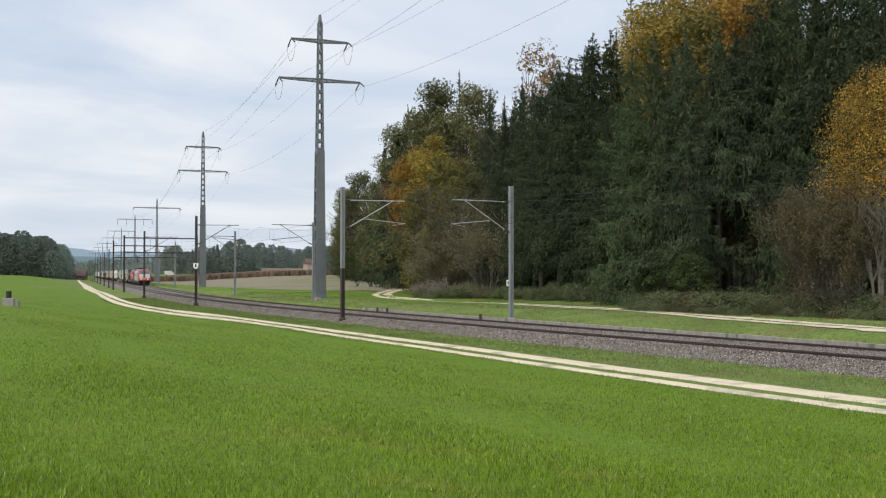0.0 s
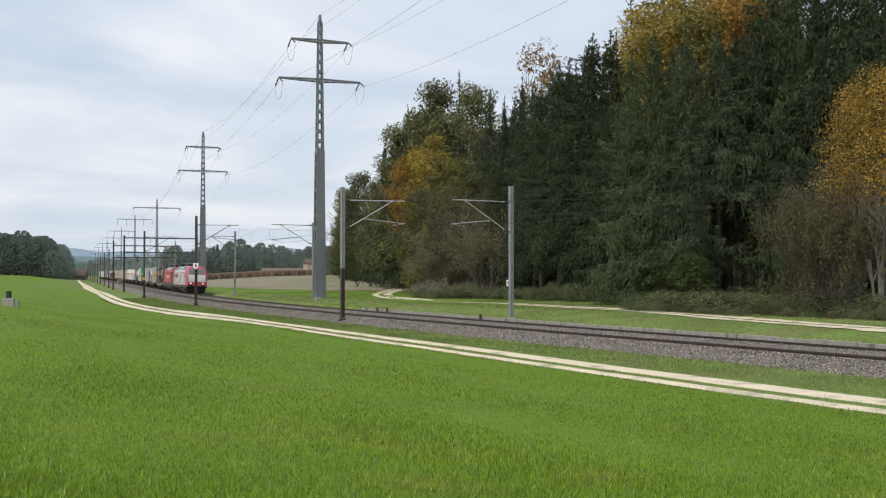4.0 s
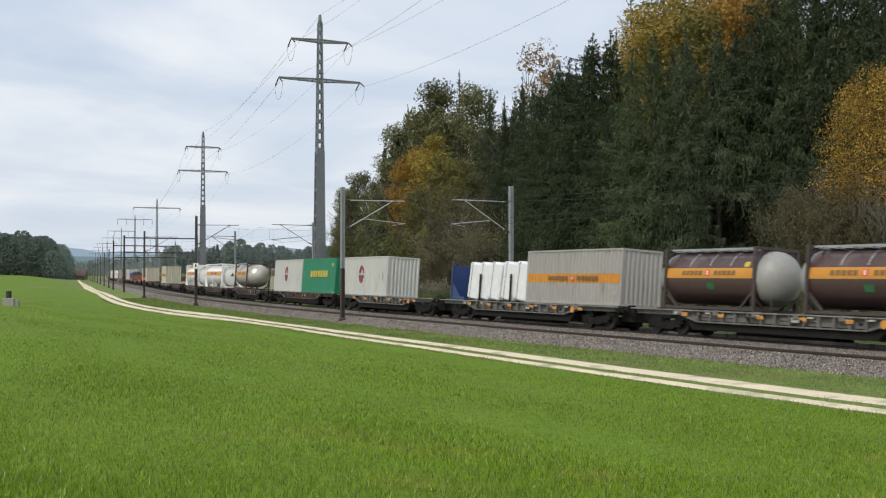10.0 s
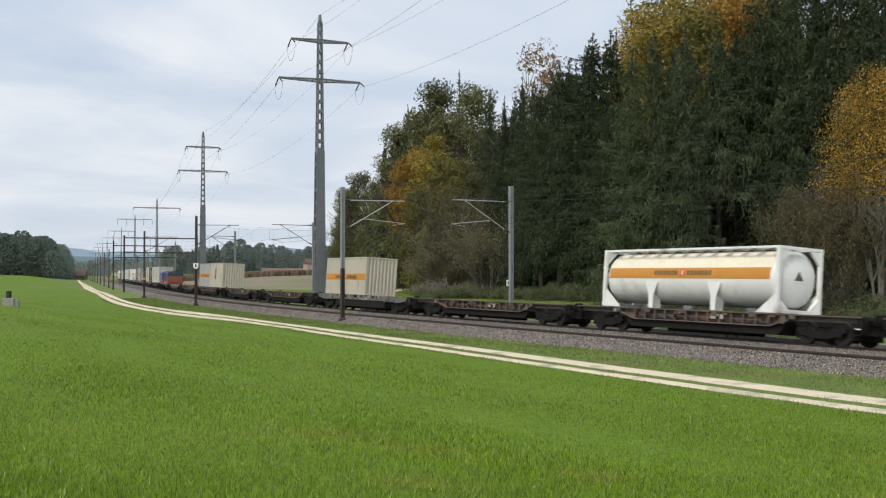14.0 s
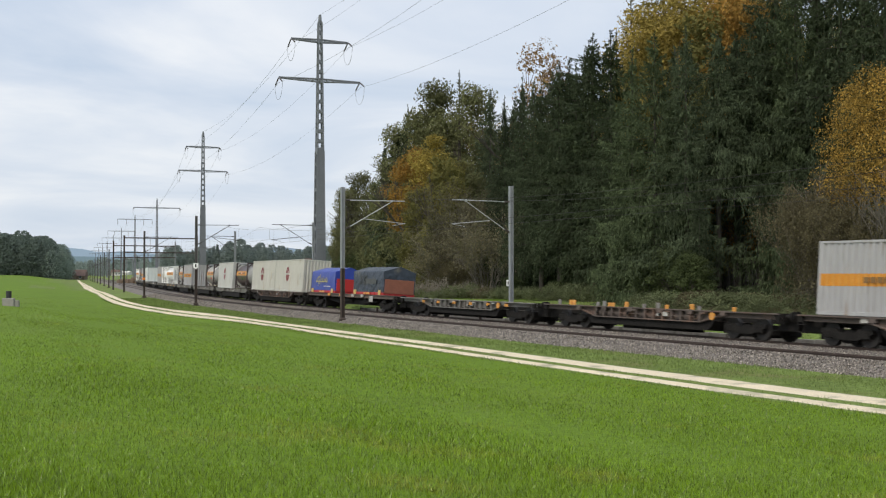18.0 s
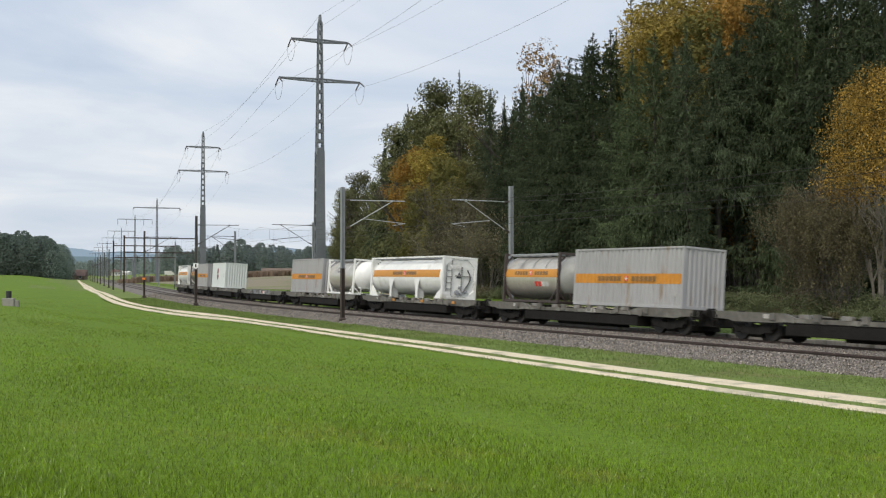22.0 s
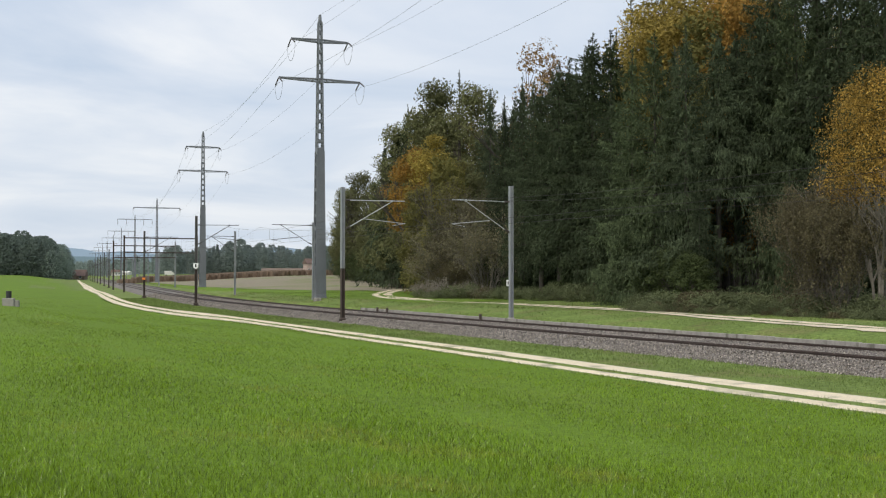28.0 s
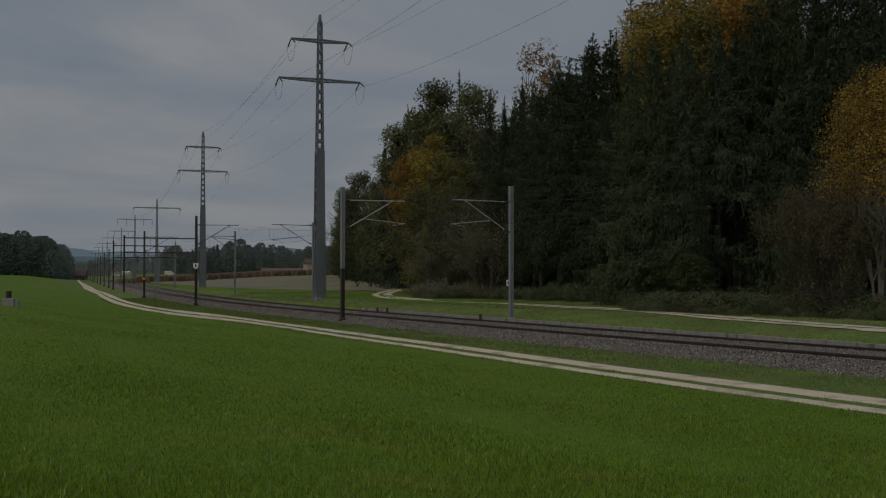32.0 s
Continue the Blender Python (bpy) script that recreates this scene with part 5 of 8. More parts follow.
# ---------------------------------------------------------------- the train
# Things of the train have x forward, z = 0 on the rails, and the camera's side at negative y.
P = dict(
    white=surf("loco_white", (0.51, 0.51, 0.50), 0.42, vary=0.08, scale=0.6, fine=6, fine_vary=0.05, bump=0.02, stretch=(1.5, 1.5, 0.35)),
    pink=surf("loco_carmine", (0.49, 0.090, 0.135), 0.45, vary=0.08, scale=0.7, fine=6, fine_vary=0.06, bump=0.02),
    red=surf("loco_red", (0.45, 0.046, 0.040), 0.5, vary=0.12, scale=0.8, fine=5, fine_vary=0.08, bump=0.03, second=(0.34, 0.03, 0.03), second_amount=0.4, second_scale=0.5),
    darkred=surf("loco_dull_red", (0.19, 0.036, 0.038), 0.55, vary=0.15, scale=0.8, fine=5, fine_vary=0.1, bump=0.03),
    skirt=surf("dark_grey_frame", (0.080, 0.078, 0.076), 0.7, vary=0.2, scale=1.0, fine=8, fine_vary=0.2, bump=0.1),
    frame=surf("grey_loco_frame", (0.055, 0.055, 0.055), 0.7, vary=0.25, scale=1.0, fine=8, fine_vary=0.2, bump=0.1, second=(0.07, 0.06, 0.05), second_amount=0.4),
    blackglass=glass("black_side_glass", (0.01, 0.012, 0.014)),
    under=surf("grimy_running_gear", (0.017, 0.0155, 0.014), 0.8, vary=0.3, scale=2, fine=12, fine_vary=0.3, bump=0.25, spec=0.15),
    roof=surf("grey_roof_panel", (0.30, 0.31, 0.32), 0.6, vary=0.12, scale=0.8, fine=8, fine_vary=0.1, bump=0.05),
    darkroof=surf("vent_grille", (0.10, 0.105, 0.11), 0.7, vary=0.15, stretch=(14, 1, 1), bump=0.2),
    # the sky's reflection is put into the windscreen's grey tint
    screen=glass("sky_tinted_windscreen", (0.10, 0.125, 0.135)),
    lamp=surf("headlamp", (1.0, 0.93, 0.80), 0.3, vary=0, fine_vary=0, bump=0, emit=1.3),
    lampdim=surf("upper_lamp", (1.0, 0.95, 0.85), 0.3, vary=0, fine_vary=0, bump=0, emit=0.7),
    greybox=surf("grey_equipment_box", (0.16, 0.16, 0.155), 0.7, vary=0.2, scale=1.0, fine=8, fine_vary=0.2, bump=0.1),
    wheel=surf("worn_wheel", (0.034, 0.030, 0.027), 0.6, metal=0.4, vary=0.2, bump=0.1),
    tread=surf("bright_wheel_rim", (0.20, 0.20, 0.195), 0.35, metal=0.8, bump=0),
    stripe=surf("red_stripe", (0.50, 0.055, 0.075), 0.45, bump=0),
    greytext=surf("grey_lettering_bars", (0.10, 0.10, 0.11), 0.5, bump=0),
    whitetext=surf("white_lettering_bars", (0.75, 0.72, 0.70), 0.5, bump=0),
    grey=surf("container_grey", (0.34, 0.325, 0.30), 0.6, vary=0.08, scale=0.5, fine=5, fine_vary=0.07, bump=0.03, second=(0.26, 0.23, 0.19), second_amount=0.10, second_scale=1.3, stretch=(1.6, 1.6, 0.28)),
    cool=surf("container_cool_grey", (0.365, 0.358, 0.355), 0.6, vary=0.08, scale=0.5, fine=5, fine_vary=0.07, bump=0.03, second=(0.29, 0.24, 0.19), second_amount=0.14, second_scale=1.3, stretch=(1.6, 1.6, 0.28)),
    pale=surf("container_pale_grey", (0.50, 0.50, 0.465), 0.6, vary=0.06, scale=0.5, fine=5, fine_vary=0.06, bump=0.03, second=(0.44, 0.41, 0.34), second_amount=0.10, second_scale=1.3, stretch=(1.6, 1.6, 0.28)),
    beige=surf("container_beige", (0.485, 0.45, 0.36), 0.6, vary=0.08, scale=0.5, fine=5, fine_vary=0.07, bump=0.03, second=(0.40, 0.33, 0.22), second_amount=0.10, second_scale=1.3, stretch=(1.6, 1.6, 0.28)),
    dusty=surf("container_dusty_white", (0.50, 0.49, 0.43), 0.6, vary=0.08, scale=0.5, fine=5, fine_vary=0.07, bump=0.03, second=(0.40, 0.35, 0.25), second_amount=0.10, second_scale=1.3, stretch=(1.6, 1.6, 0.28)),
    white_box=surf("container_white", (0.66, 0.69, 0.66), 0.55, vary=0.04, scale=0.5, fine=5, fine_vary=0.04, bump=0.02),
    green=surf("container_green", (0.018, 0.205, 0.108), 0.55, vary=0.1, scale=0.5, fine=5, fine_vary=0.07, bump=0.03, second=(0.02, 0.18, 0.10), second_amount=0.10, second_scale=1.3, stretch=(1.6, 1.6, 0.28)),
    yellow=surf("yellow_lettering_bars", (0.55, 0.42, 0.04), 0.5, bump=0),
    scrawl=surf("dull_yellow_lettering", (0.46, 0.40, 0.13), 0.5, bump=0),
    band=surf("orange_band", (0.58, 0.25, 0.030), 0.5, vary=0.05, bump=0),
    bandtext=surf("brown_lettering_bars", (0.20, 0.105, 0.03), 0.5, bump=0),
    emblem=surf("maroon_emblem", (0.24, 0.035, 0.04), 0.5, bump=0),
    redmark2=surf("carmine_strip", (0.42, 0.03, 0.045), 0.45, vary=0.06, bump=0.01),
    redmark=surf("red_mark", (0.7, 0.06, 0.04), 0.5, bump=0),
    brown=surf("tank_brown", (0.080, 0.048, 0.044), 0.30, vary=0.12, scale=0.8, fine=5, fine_vary=0.1, bump=0.03, second=(0.12, 0.08, 0.07), second_amount=0.3, second_scale=0.6),
    tframe=surf("tank_frame_brown", (0.058, 0.042, 0.038), 0.6, vary=0.2, scale=1.0, fine=8, fine_vary=0.15, bump=0.05),
    head=surf("tank_head_grey", (0.29, 0.285, 0.265), 0.45, vary=0.1, scale=0.6, fine=5, fine_vary=0.08, bump=0.03),
    steel=surf("tank_steel", (0.60, 0.56, 0.49), 0.36, metal=0.55, vary=0.12, scale=0.7, fine=5, fine_vary=0.1, bump=0.03, second=(0.40, 0.36, 0.31), second_amount=0.35, second_scale=0.6),
    tankwhite=surf("tank_white", (0.86, 0.85, 0.81), 0.36, vary=0.06, scale=0.6, fine=5, fine_vary=0.05, bump=0.02, second=(0.52, 0.49, 0.41), second_amount=0.2, second_scale=0.5),
    tankcream=surf("tank_cream", (0.86, 0.78, 0.60), 0.42, vary=0.06, scale=0.6, fine=5, fine_vary=0.05, bump=0.02),
    wrap=surf("white_plastic_wrap", (0.78, 0.78, 0.77), 0.45, vary=0.06, scale=1.5, fine=6, fine_vary=0.06, bump=0.35, dist=0.03),
    blue=surf("blue_steel", (0.022, 0.048, 0.15), 0.5, vary=0.12, bump=0.04),
    tarp=surf("blue_tarpaulin", (0.024, 0.050, 0.29), 0.42, vary=0.2, scale=1.2, fine=1.1, fine_vary=0.12, bump=0.6, dist=0.12),
    tarpgrey=surf("faded_grey_tarpaulin", (0.032, 0.043, 0.062), 0.5, vary=0.25, scale=1.2, fine=2.4, fine_vary=0.2, bump=0.8, dist=0.16, second=(0.085, 0.085, 0.075), second_amount=0.2, second_scale=0.9),
    board=surf("red_end_board", (0.42, 0.025, 0.025), 0.55, vary=0.1, bump=0.05),
    boardbrown=surf("brown_end_board", (0.23, 0.085, 0.052), 0.6, vary=0.12, bump=0.05),
    wgrey=surf("wagon_grey", (0.150, 0.146, 0.134), 0.75, vary=0.2, scale=0.8, fine=6, fine_vary=0.2, bump=0.1, second=(0.115, 0.10, 0.082), second_amount=0.5, second_scale=0.9),
    wbrown=surf("wagon_brown", (0.098, 0.077, 0.065), 0.8, vary=0.25, scale=0.8, fine=6, fine_vary=0.2, bump=0.1, second=(0.150, 0.092, 0.066), second_amount=0.4, second_scale=0.9),
    wlight=surf("wagon_end_grey", (0.118, 0.110, 0.092), 0.75, vary=0.25, scale=0.8, fine=6, fine_vary=0.2, bump=0.1, second=(0.180, 0.172, 0.148), second_amount=0.5, second_scale=0.9),
    coolpanel=surf("blue_grey_side_panel", (0.185, 0.195, 0.205), 0.65, vary=0.18, scale=0.8, fine=6, fine_vary=0.15, bump=0.05, second=(0.30, 0.30, 0.30), second_amount=0.35, second_scale=0.9),
    wflange=surf("pale_wagon_flange", (0.215, 0.205, 0.185), 0.7, vary=0.25, scale=0.8, fine=6, fine_vary=0.2, bump=0.1, second=(0.14, 0.12, 0.10), second_amount=0.5, second_scale=0.9),
    pallet=surf("yellow_corner_block", (0.60, 0.42, 0.14), 0.6, vary=0.12, bump=0.05),
    faded=surf("faded_lettering", (0.066, 0.070, 0.068), 0.6, bump=0),
    lever=surf("orange_lever", (0.60, 0.27, 0.05), 0.5, bump=0),
    plate=surf("white_data_plate", (0.40, 0.385, 0.35), 0.6, bump=0),
    yellowmark=surf("yellow_mark", (0.62, 0.46, 0.04), 0.5, bump=0),
    greenmark=surf("green_mark", (0.03, 0.16, 0.06), 0.5, bump=0),
)
RAKE = []       # the train's things and how far their middles lie behind its front


def wheelset(root, x, r, y=0.75):
    ws = part("wheelset", Geo().cyl((x, -0.68, r), (x, 0.68, r), 0.085, n=8), P["under"], root)
    for sy in (-1, 1):
        g = Geo().cyl((x, sy * (y - 0.07), r), (x, sy * (y + 0.065), r), r, n=24)
        g.cyl((x, sy * (y - 0.10), r), (x, sy * (y - 0.07), r), r + 0.028, n=24)
        g.cyl((x, sy * (y + 0.06), r), (x, sy * (y + 0.12), r), r * 0.32, n=12)
        part("wheel", g, P["wheel"], ws)


def bogie(root, x, wb, r):
    g = Geo()
    for sy in (-1, 1):
        y0, y1 = sorted((sy * 0.90, sy * 1.04))
        g.prism([(x - wb / 2 - 0.35, r + 0.05), (x - wb / 2 - 0.30, r + 0.22), (x - 0.55, r + 0.22), (x - 0.35, r + 0.08), (x + 0.35, r + 0.08),
                 (x + 0.55, r + 0.22), (x + wb / 2 + 0.30, r + 0.22), (x + wb / 2 + 0.35, r + 0.05), (x + 0.45, r - 0.22), (x - 0.45, r - 0.22)], y0, y1)
        for k in (-1, 1):
            g.box(x + k * wb / 2 - 0.16, x + k * wb / 2 + 0.16, y0 - 0.03, y1 + 0.03, r - 0.16, r + 0.15, 0.03)
            g.cyl((x + k * (wb / 2 - 0.27), sy * 0.98, r - 0.05), (x + k * (wb / 2 - 0.27), sy * 0.98, r + 0.22), 0.075, n=8)
    g.box(x - 0.22, x + 0.22, -0.9, 0.9, r - 0.1, r + 0.18)
    # low block added to keep the space between the wheels dark
    g.box(x - 0.36, x + 0.36, -0.85, 0.85, 0.12, r + 0.05, 0.04)
    b = part("bogie", g, P["under"], root)
    for k in (-1, 1):
        part("brake_shoe", Geo().box(x + k * (wb / 2 + 0.50) - 0.06, x + k * (wb / 2 + 0.50) + 0.06, -0.86, 0.86, 0.22, r + 0.2, 0.02), P["under"], b)
        wheelset(b, x + k * wb / 2, r)


def buffers(root, x, z=1.03):
    for sx in (-1, 1):
        for sy in (-1, 1):
            g = Geo().cyl((sx * (x - 0.02), sy * 0.875, z), (sx * (x + 0.36), sy * 0.875, z), 0.10, n=10)
            g.cyl((sx * (x + 0.36), sy * 0.875, z), (sx * (x + 0.42), sy * 0.875, z), 0.23, 0.21, n=14)
            part("buffer", g, P["under"], root)
        part("coupling", Geo().beam((sx * x, 0, z - 0.05), (sx * (x + 0.4), 0, z - 0.12), 0.09, 0.16), P["under"], root)
        # dark block added to fill the bright gap below the coupling
        part("drawgear", Geo().box(min(sx * (x - 0.7), sx * (x + 0.38)), max(sx * (x - 0.7), sx * (x + 0.38)), -0.62, 0.62, 0.42, 0.92, 0.05), P["under"], root)
        part("brake_hose", Geo().tube([(sx * x, -0.45, z - 0.2), (sx * (x + 0.15), -0.42, z - 0.55), (sx * (x + 0.34), -0.38, z - 0.6), (sx * (x + 0.48), -0.3, z - 0.35)], 0.035, 6), P["under"], root)


def wagon(kind_, d0, d1, extra=""):
    """A four-axled container wagon; kind_: grey, brown, light (deep grey end blocks) or flat."""
    L = d1 - d0
    h = L / 2 - 0.48
    pv = L / 2 - 2.75
    names = dict(grey="grey four-axled container wagon with orange locking levers", brown="grimy brown four-axled container wagon",
                 light="low container wagon with grey end blocks", flat="grimy flat wagon with a timber deck")
    root = tagged(empty("container_wagon" if kind_ != "flat" else "flat_wagon"), names[kind_] + extra, "wagon", "wagons of the train")
    mt = dict(grey=P["wgrey"], brown=P["wbrown"], light=P["wlight"], flat=P["wbrown"])[kind_]
    r = 0.46
    for k in (-1, 1):
        bogie(root, k * pv, 1.8, r)
    buffers(root, h)
    e = pv - 1.75
    for sy in (-1, 1):
        y0, y1 = sorted((sy * 1.12, sy * 1.28)) if kind_ in ("light", "flat") else sorted((sy * 1.06, sy * 1.15))
        if kind_ in ("grey", "brown"):
            g = Geo().prism([(-h, 1.14), (h, 1.14), (h, 0.90), (e + 0.35, 0.88), (e - 0.75, 0.60), (-e + 0.75, 0.60), (-e - 0.35, 0.88), (-h, 0.90)][::-1], y0, y1)
        elif kind_ == "light":
            g = Geo().prism([(-h, 1.16), (-e + 0.2, 1.16), (-e + 0.9, 0.98), (e - 0.9, 0.98), (e - 0.2, 1.16), (h, 1.16), (h, 0.86), (pv + 1.2, 0.82), (pv + 0.9, 0.74),
                             (pv - 1.3, 0.76), (e - 0.2, 0.80), (-e + 0.2, 0.80), (-pv + 1.3, 0.76), (-pv - 0.9, 0.74), (-pv - 1.2, 0.82), (-h, 0.86)], y0, y1)
        else:
            g = Geo().box(-h, h, y0, y1, 0.94, 1.15, 0.02)
        part("side_sill", g, mt, root)
        if kind_ in ("grey", "brown"):
            yf = sorted((sy * 1.28, sy * 1.35))
            yf = sorted((sy * 1.15, sy * 1.35))
            part("top_flange", Geo().box(-h, h, yf[0], yf[1], 1.085, 1.145, 0.008), P["wflange"] if kind_ == "grey" else mt, root, "pale flange" if kind_ == "grey" else "")
            part("bottom_flange", Geo().prism([(-e - 0.35, 0.88), (-e + 0.75, 0.60), (e - 0.75, 0.60), (e + 0.35, 0.88), (e + 0.35, 0.94), (e - 0.77, 0.66), (-e + 0.77, 0.66), (-e - 0.35, 0.94)], yf[0], yf[1]), mt, root)
    g = Geo()
    g.box(-h, h, -0.32, 0.32, 0.72, 1.05)
    g.box(-h, -h + 0.25, -1.3, 1.3, 0.86, 1.15)
    g.box(h - 0.25, h, -1.3, 1.3, 0.86, 1.15)
    for k in range(-3, 4):
        g.box(k * e / 3.2 - 0.09, k * e / 3.2 + 0.09, -1.12, 1.12, 0.82, 1.06)
    part("underframe", g, P["under"], root)
    # dark mass between the bogies: gear, with the shade under it made solid
    g = Geo()
    if kind_ == "light":
        g.box(-e + 0.3, e - 0.3, -1.24, 1.24, 0.27, 0.76, 0.03)
        g.box(-e * 0.5, e * 0.4, -0.6, 0.6, 0.14, 0.40, 0.03)
    elif kind_ != "flat":
        g.prism([(-e - 0.1, 0.70), (e + 0.1, 0.70), (e - 0.35, 0.27), (-e + 0.35, 0.27)][::-1], -1.20, 1.20)
        g.box(-e * 0.55, e * 0.45, -0.6, 0.6, 0.14, 0.40, 0.03)
    else:
        g.prism([(-6.0, 0.94), (5.6, 0.94), (5.0, 0.66), (2.8, 0.42), (-2.8, 0.42), (-5.2, 0.66)], -0.80, -0.66)
        g.prism([(-6.0, 0.94), (5.6, 0.94), (5.0, 0.66), (2.8, 0.42), (-2.8, 0.42), (-5.2, 0.66)], 0.66, 0.80)
        g.cyl((-1.2, -0.8, 0.72), (0.4, -0.8, 0.72), 0.19, n=12)
        g.box(2.6, 4.2, -1.05, -0.5, 0.55, 0.92, 0.03)
        for k in range(-4, 5):
            g.box(k * 1.25 - 0.05, k * 1.25 + 0.05, -1.12, 1.12, 0.80, 0.94)
    part("brake_gear", g, P["under"], root)
    if kind_ == "flat":
        part("deck", Geo().box(-h, h, -1.34, 1.34, 1.15, 1.21, 0.01), P["wbrown"], root)
        part("data_plate", Geo().box(4.9, 5.6, -1.36, -1.34, 0.68, 1.12, 0.008), P["plate"], root)
        for x in (-4.2, -1.5, 1.2, 3.2):
            part("stake_pocket", Geo().box(x, x + 0.5, -1.40, -1.34, 1.0, 1.2, 0.01), P["plate"] if x > 0 else P["lever"], root)
    else:
        n = 6
        for i in range(n):
            x = -h * 0.62 + i * h * 1.24 / (n - 1)
            for sy in (-1, 1):
                y0, y1 = sorted((sy * 1.20, sy * 1.36))
                part("locking_post", Geo().box(x - 0.16, x + 0.16, y0, y1, 0.93 if kind_ != "light" else 0.86, 1.16, 0.015), mt, root)
            if kind_ == "grey" or (kind_ == "light" and "levers" in extra and i % 2):
                for dx in (0.22, 0.42):
                    part("locking_lever", Geo().box(x + dx, x + dx + 0.15, -1.39, -1.34, 0.86, 1.02, 0.01), P["lever"], root, "orange lever")
        for i in range(13):
            x = -e + 0.8 + i * (2 * e - 1.6) / 12
            if kind_ == "light":
                if i % 2 == 0:
                    part("stiffener", Geo().box(x - 0.07, x + 0.07, -1.34, -1.28, 0.78, 0.98, 0.01), mt, root)
            else:
                part("stiffener", Geo().box(x - 0.05, x + 0.05, -1.33, -1.15, 0.66, 1.09, 0.01), mt, root)
                if kind_ == "grey" and i < 12 and i % 2 == 0:
                    part("tie_plate", Geo().box(x + 0.18, x + 0.62, -1.20, -1.15, 0.86, 1.02, 0.01), P["wflange"], root, "pale plate")
                if kind_ == "brown" and i < 12:
                    part("rung", Geo().box(x + 0.06, x + (2 * e - 1.6) / 12 - 0.06, -1.31, -1.27, 0.84, 0.875), mt, root)
        if kind_ == "light" and extra == ", empty":
            for i in range(7):
                x = -e + 0.5 + i * (2 * e - 1.0) / 7
                for sy in (-1, 1):
                    y0, y1 = sorted((sy * 1.285, sy * 1.315))
                    part("side_panel", Geo().box(x + 0.12, x + (2 * e - 1.0) / 7 - 0.12, y0, y1, 0.76, 1.17, 0.01), P["coolpanel"], root, "blue-grey side panel")
                    part("panel_rail", Geo().box(x, x + (2 * e - 1.0) / 7, y0 - 0.02, y1 + 0.02, 1.175, 1.22, 0.01), P["wflange"], root)
            part("notice_plate", Geo().box(1.0, 1.95, -1.33, -1.318, 0.84, 1.06, 0.004), P["whitetext"], root, "white notice plate")
            bars(root, "notice_bar", P["redmark"], [(1.1, 1.85, 0.98, 1.02), (1.1, 1.7, 0.90, 0.93)], -1.336)
        elif kind_ == "light":
            for i in range(5):
                x = -e + 1.3 + i * (2 * e - 2.6) / 4
                part("support_block", Geo().box(x - 0.28, x + 0.28, -1.30, -1.10, 0.96, 1.14, 0.02), P["wflange"], root, "pale support block")
        g = Geo().cyl((e + 0.05, -1.30, 0.9), (e + 0.05, -1.36, 0.9), 0.17, n=16)
        bright = kind_ == "grey" or "raised" in extra
        part("brake_wheel", g, P["lever"] if bright else mt, root, "orange hand-brake wheel" if bright else "")
        part("data_plate", Geo().box(0.9, 1.7, -1.315, -1.285, 0.80, 1.0, 0.005), P["plate"], root)
        if kind_ != "light":
            for i in range(4):
                x = -e + 1.0 + i * (2 * e - 2.0) / 3
                part("lashing_ring", Geo().cyl((x, -1.34, 0.86), (x, -1.40, 0.86), 0.07, n=8), P["under"], root)
                part("hook", Geo().box(x + 0.3, x + 0.62, -1.36, -1.29, 0.98, 1.05, 0.01), P["plate"] if kind_ == "grey" else mt, root)
        part("label_plate", Geo().box(-e - 0.9, -e - 0.55, -1.30, -1.285, 0.92, 1.10, 0.005), P["plate"], root)
    if "raised" in extra:
        for x, m in ((-7.3, "wflange"), (-6.25, "lever"), (-5.95, "lever"), (-3.3, "wflange"), (-1.5, "lever"), (0.9, "wflange"), (3.3, "lever")):
            for sy in (-1, 1):
                part("raised_post", Geo().box(x - 0.11, x + 0.11, sy * 1.24 - 0.05, sy * 1.24 + 0.05, 1.08, 1.40, 0.02), P[m], root, "raised orange locking post" if m == "lever" else "raised grey locking post")
    for sx in (-1, 1):
        g = Geo()
        for z in (0.45, 0.75):
            g.box(sx * (h - 0.2) - 0.18, sx * (h - 0.2) + 0.18, -1.33, -1.15, z - 0.015, z + 0.015)
        g.beam((sx * (h - 0.36), -1.3, 0.44), (sx * (h - 0.36), -1.3, 1.0), 0.03)
        g.beam((sx * (h - 0.04), -1.3, 0.44), (sx * (h - 0.04), -1.3, 1.0), 0.03)
        part("step", g, P["under"], root)
    RAKE.append((root, (d0 + d1) / 2))
    return root


def corrugated(x0, x1, z0, z1, y, out, pitch=0.31, depth=0.072, lift=0.0):
    """A pressed sheet across y; out: the side that it faces."""
    g = Geo()
    pts = []
    n = max(1, round((x1 - x0) / pitch))
    p = (x1 - x0) / n
    for i in range(n):
        a = x0 + i * p
        for f, d in ((0.0, 0), (0.34, 0), (0.5, depth), (0.84, depth)):
            pts.append((a + f * p, d))
    pts.append((x1, 0))
    vs = []
    for x, d in pts:
        yy = y + out * (lift - d)
        vs += [(x, yy, z0), (x, yy, z1)]
    fs = [(2 * i, 2 * i + 2, 2 * i + 3, 2 * i + 1) if out < 0 else (2 * i, 2 * i + 1, 2 * i + 3, 2 * i + 2) for i in range(len(pts) - 1)]
    return g.add(vs, fs)


def turn_end(g, x):
    """Turns a sheet built across y into one across x at x."""
    g.v = [(x + b, a, c) for a, b, c in g.v]
    g.f = [f[::-1] for f in g.f]
    return g


def bars(root, name, mt, items, y=-1.262):
    for x0, x1, z0, z1 in items:
        part(name, Geo().box(x0, x1, y - 0.012, y + 0.004, z0, z1), mt, root)


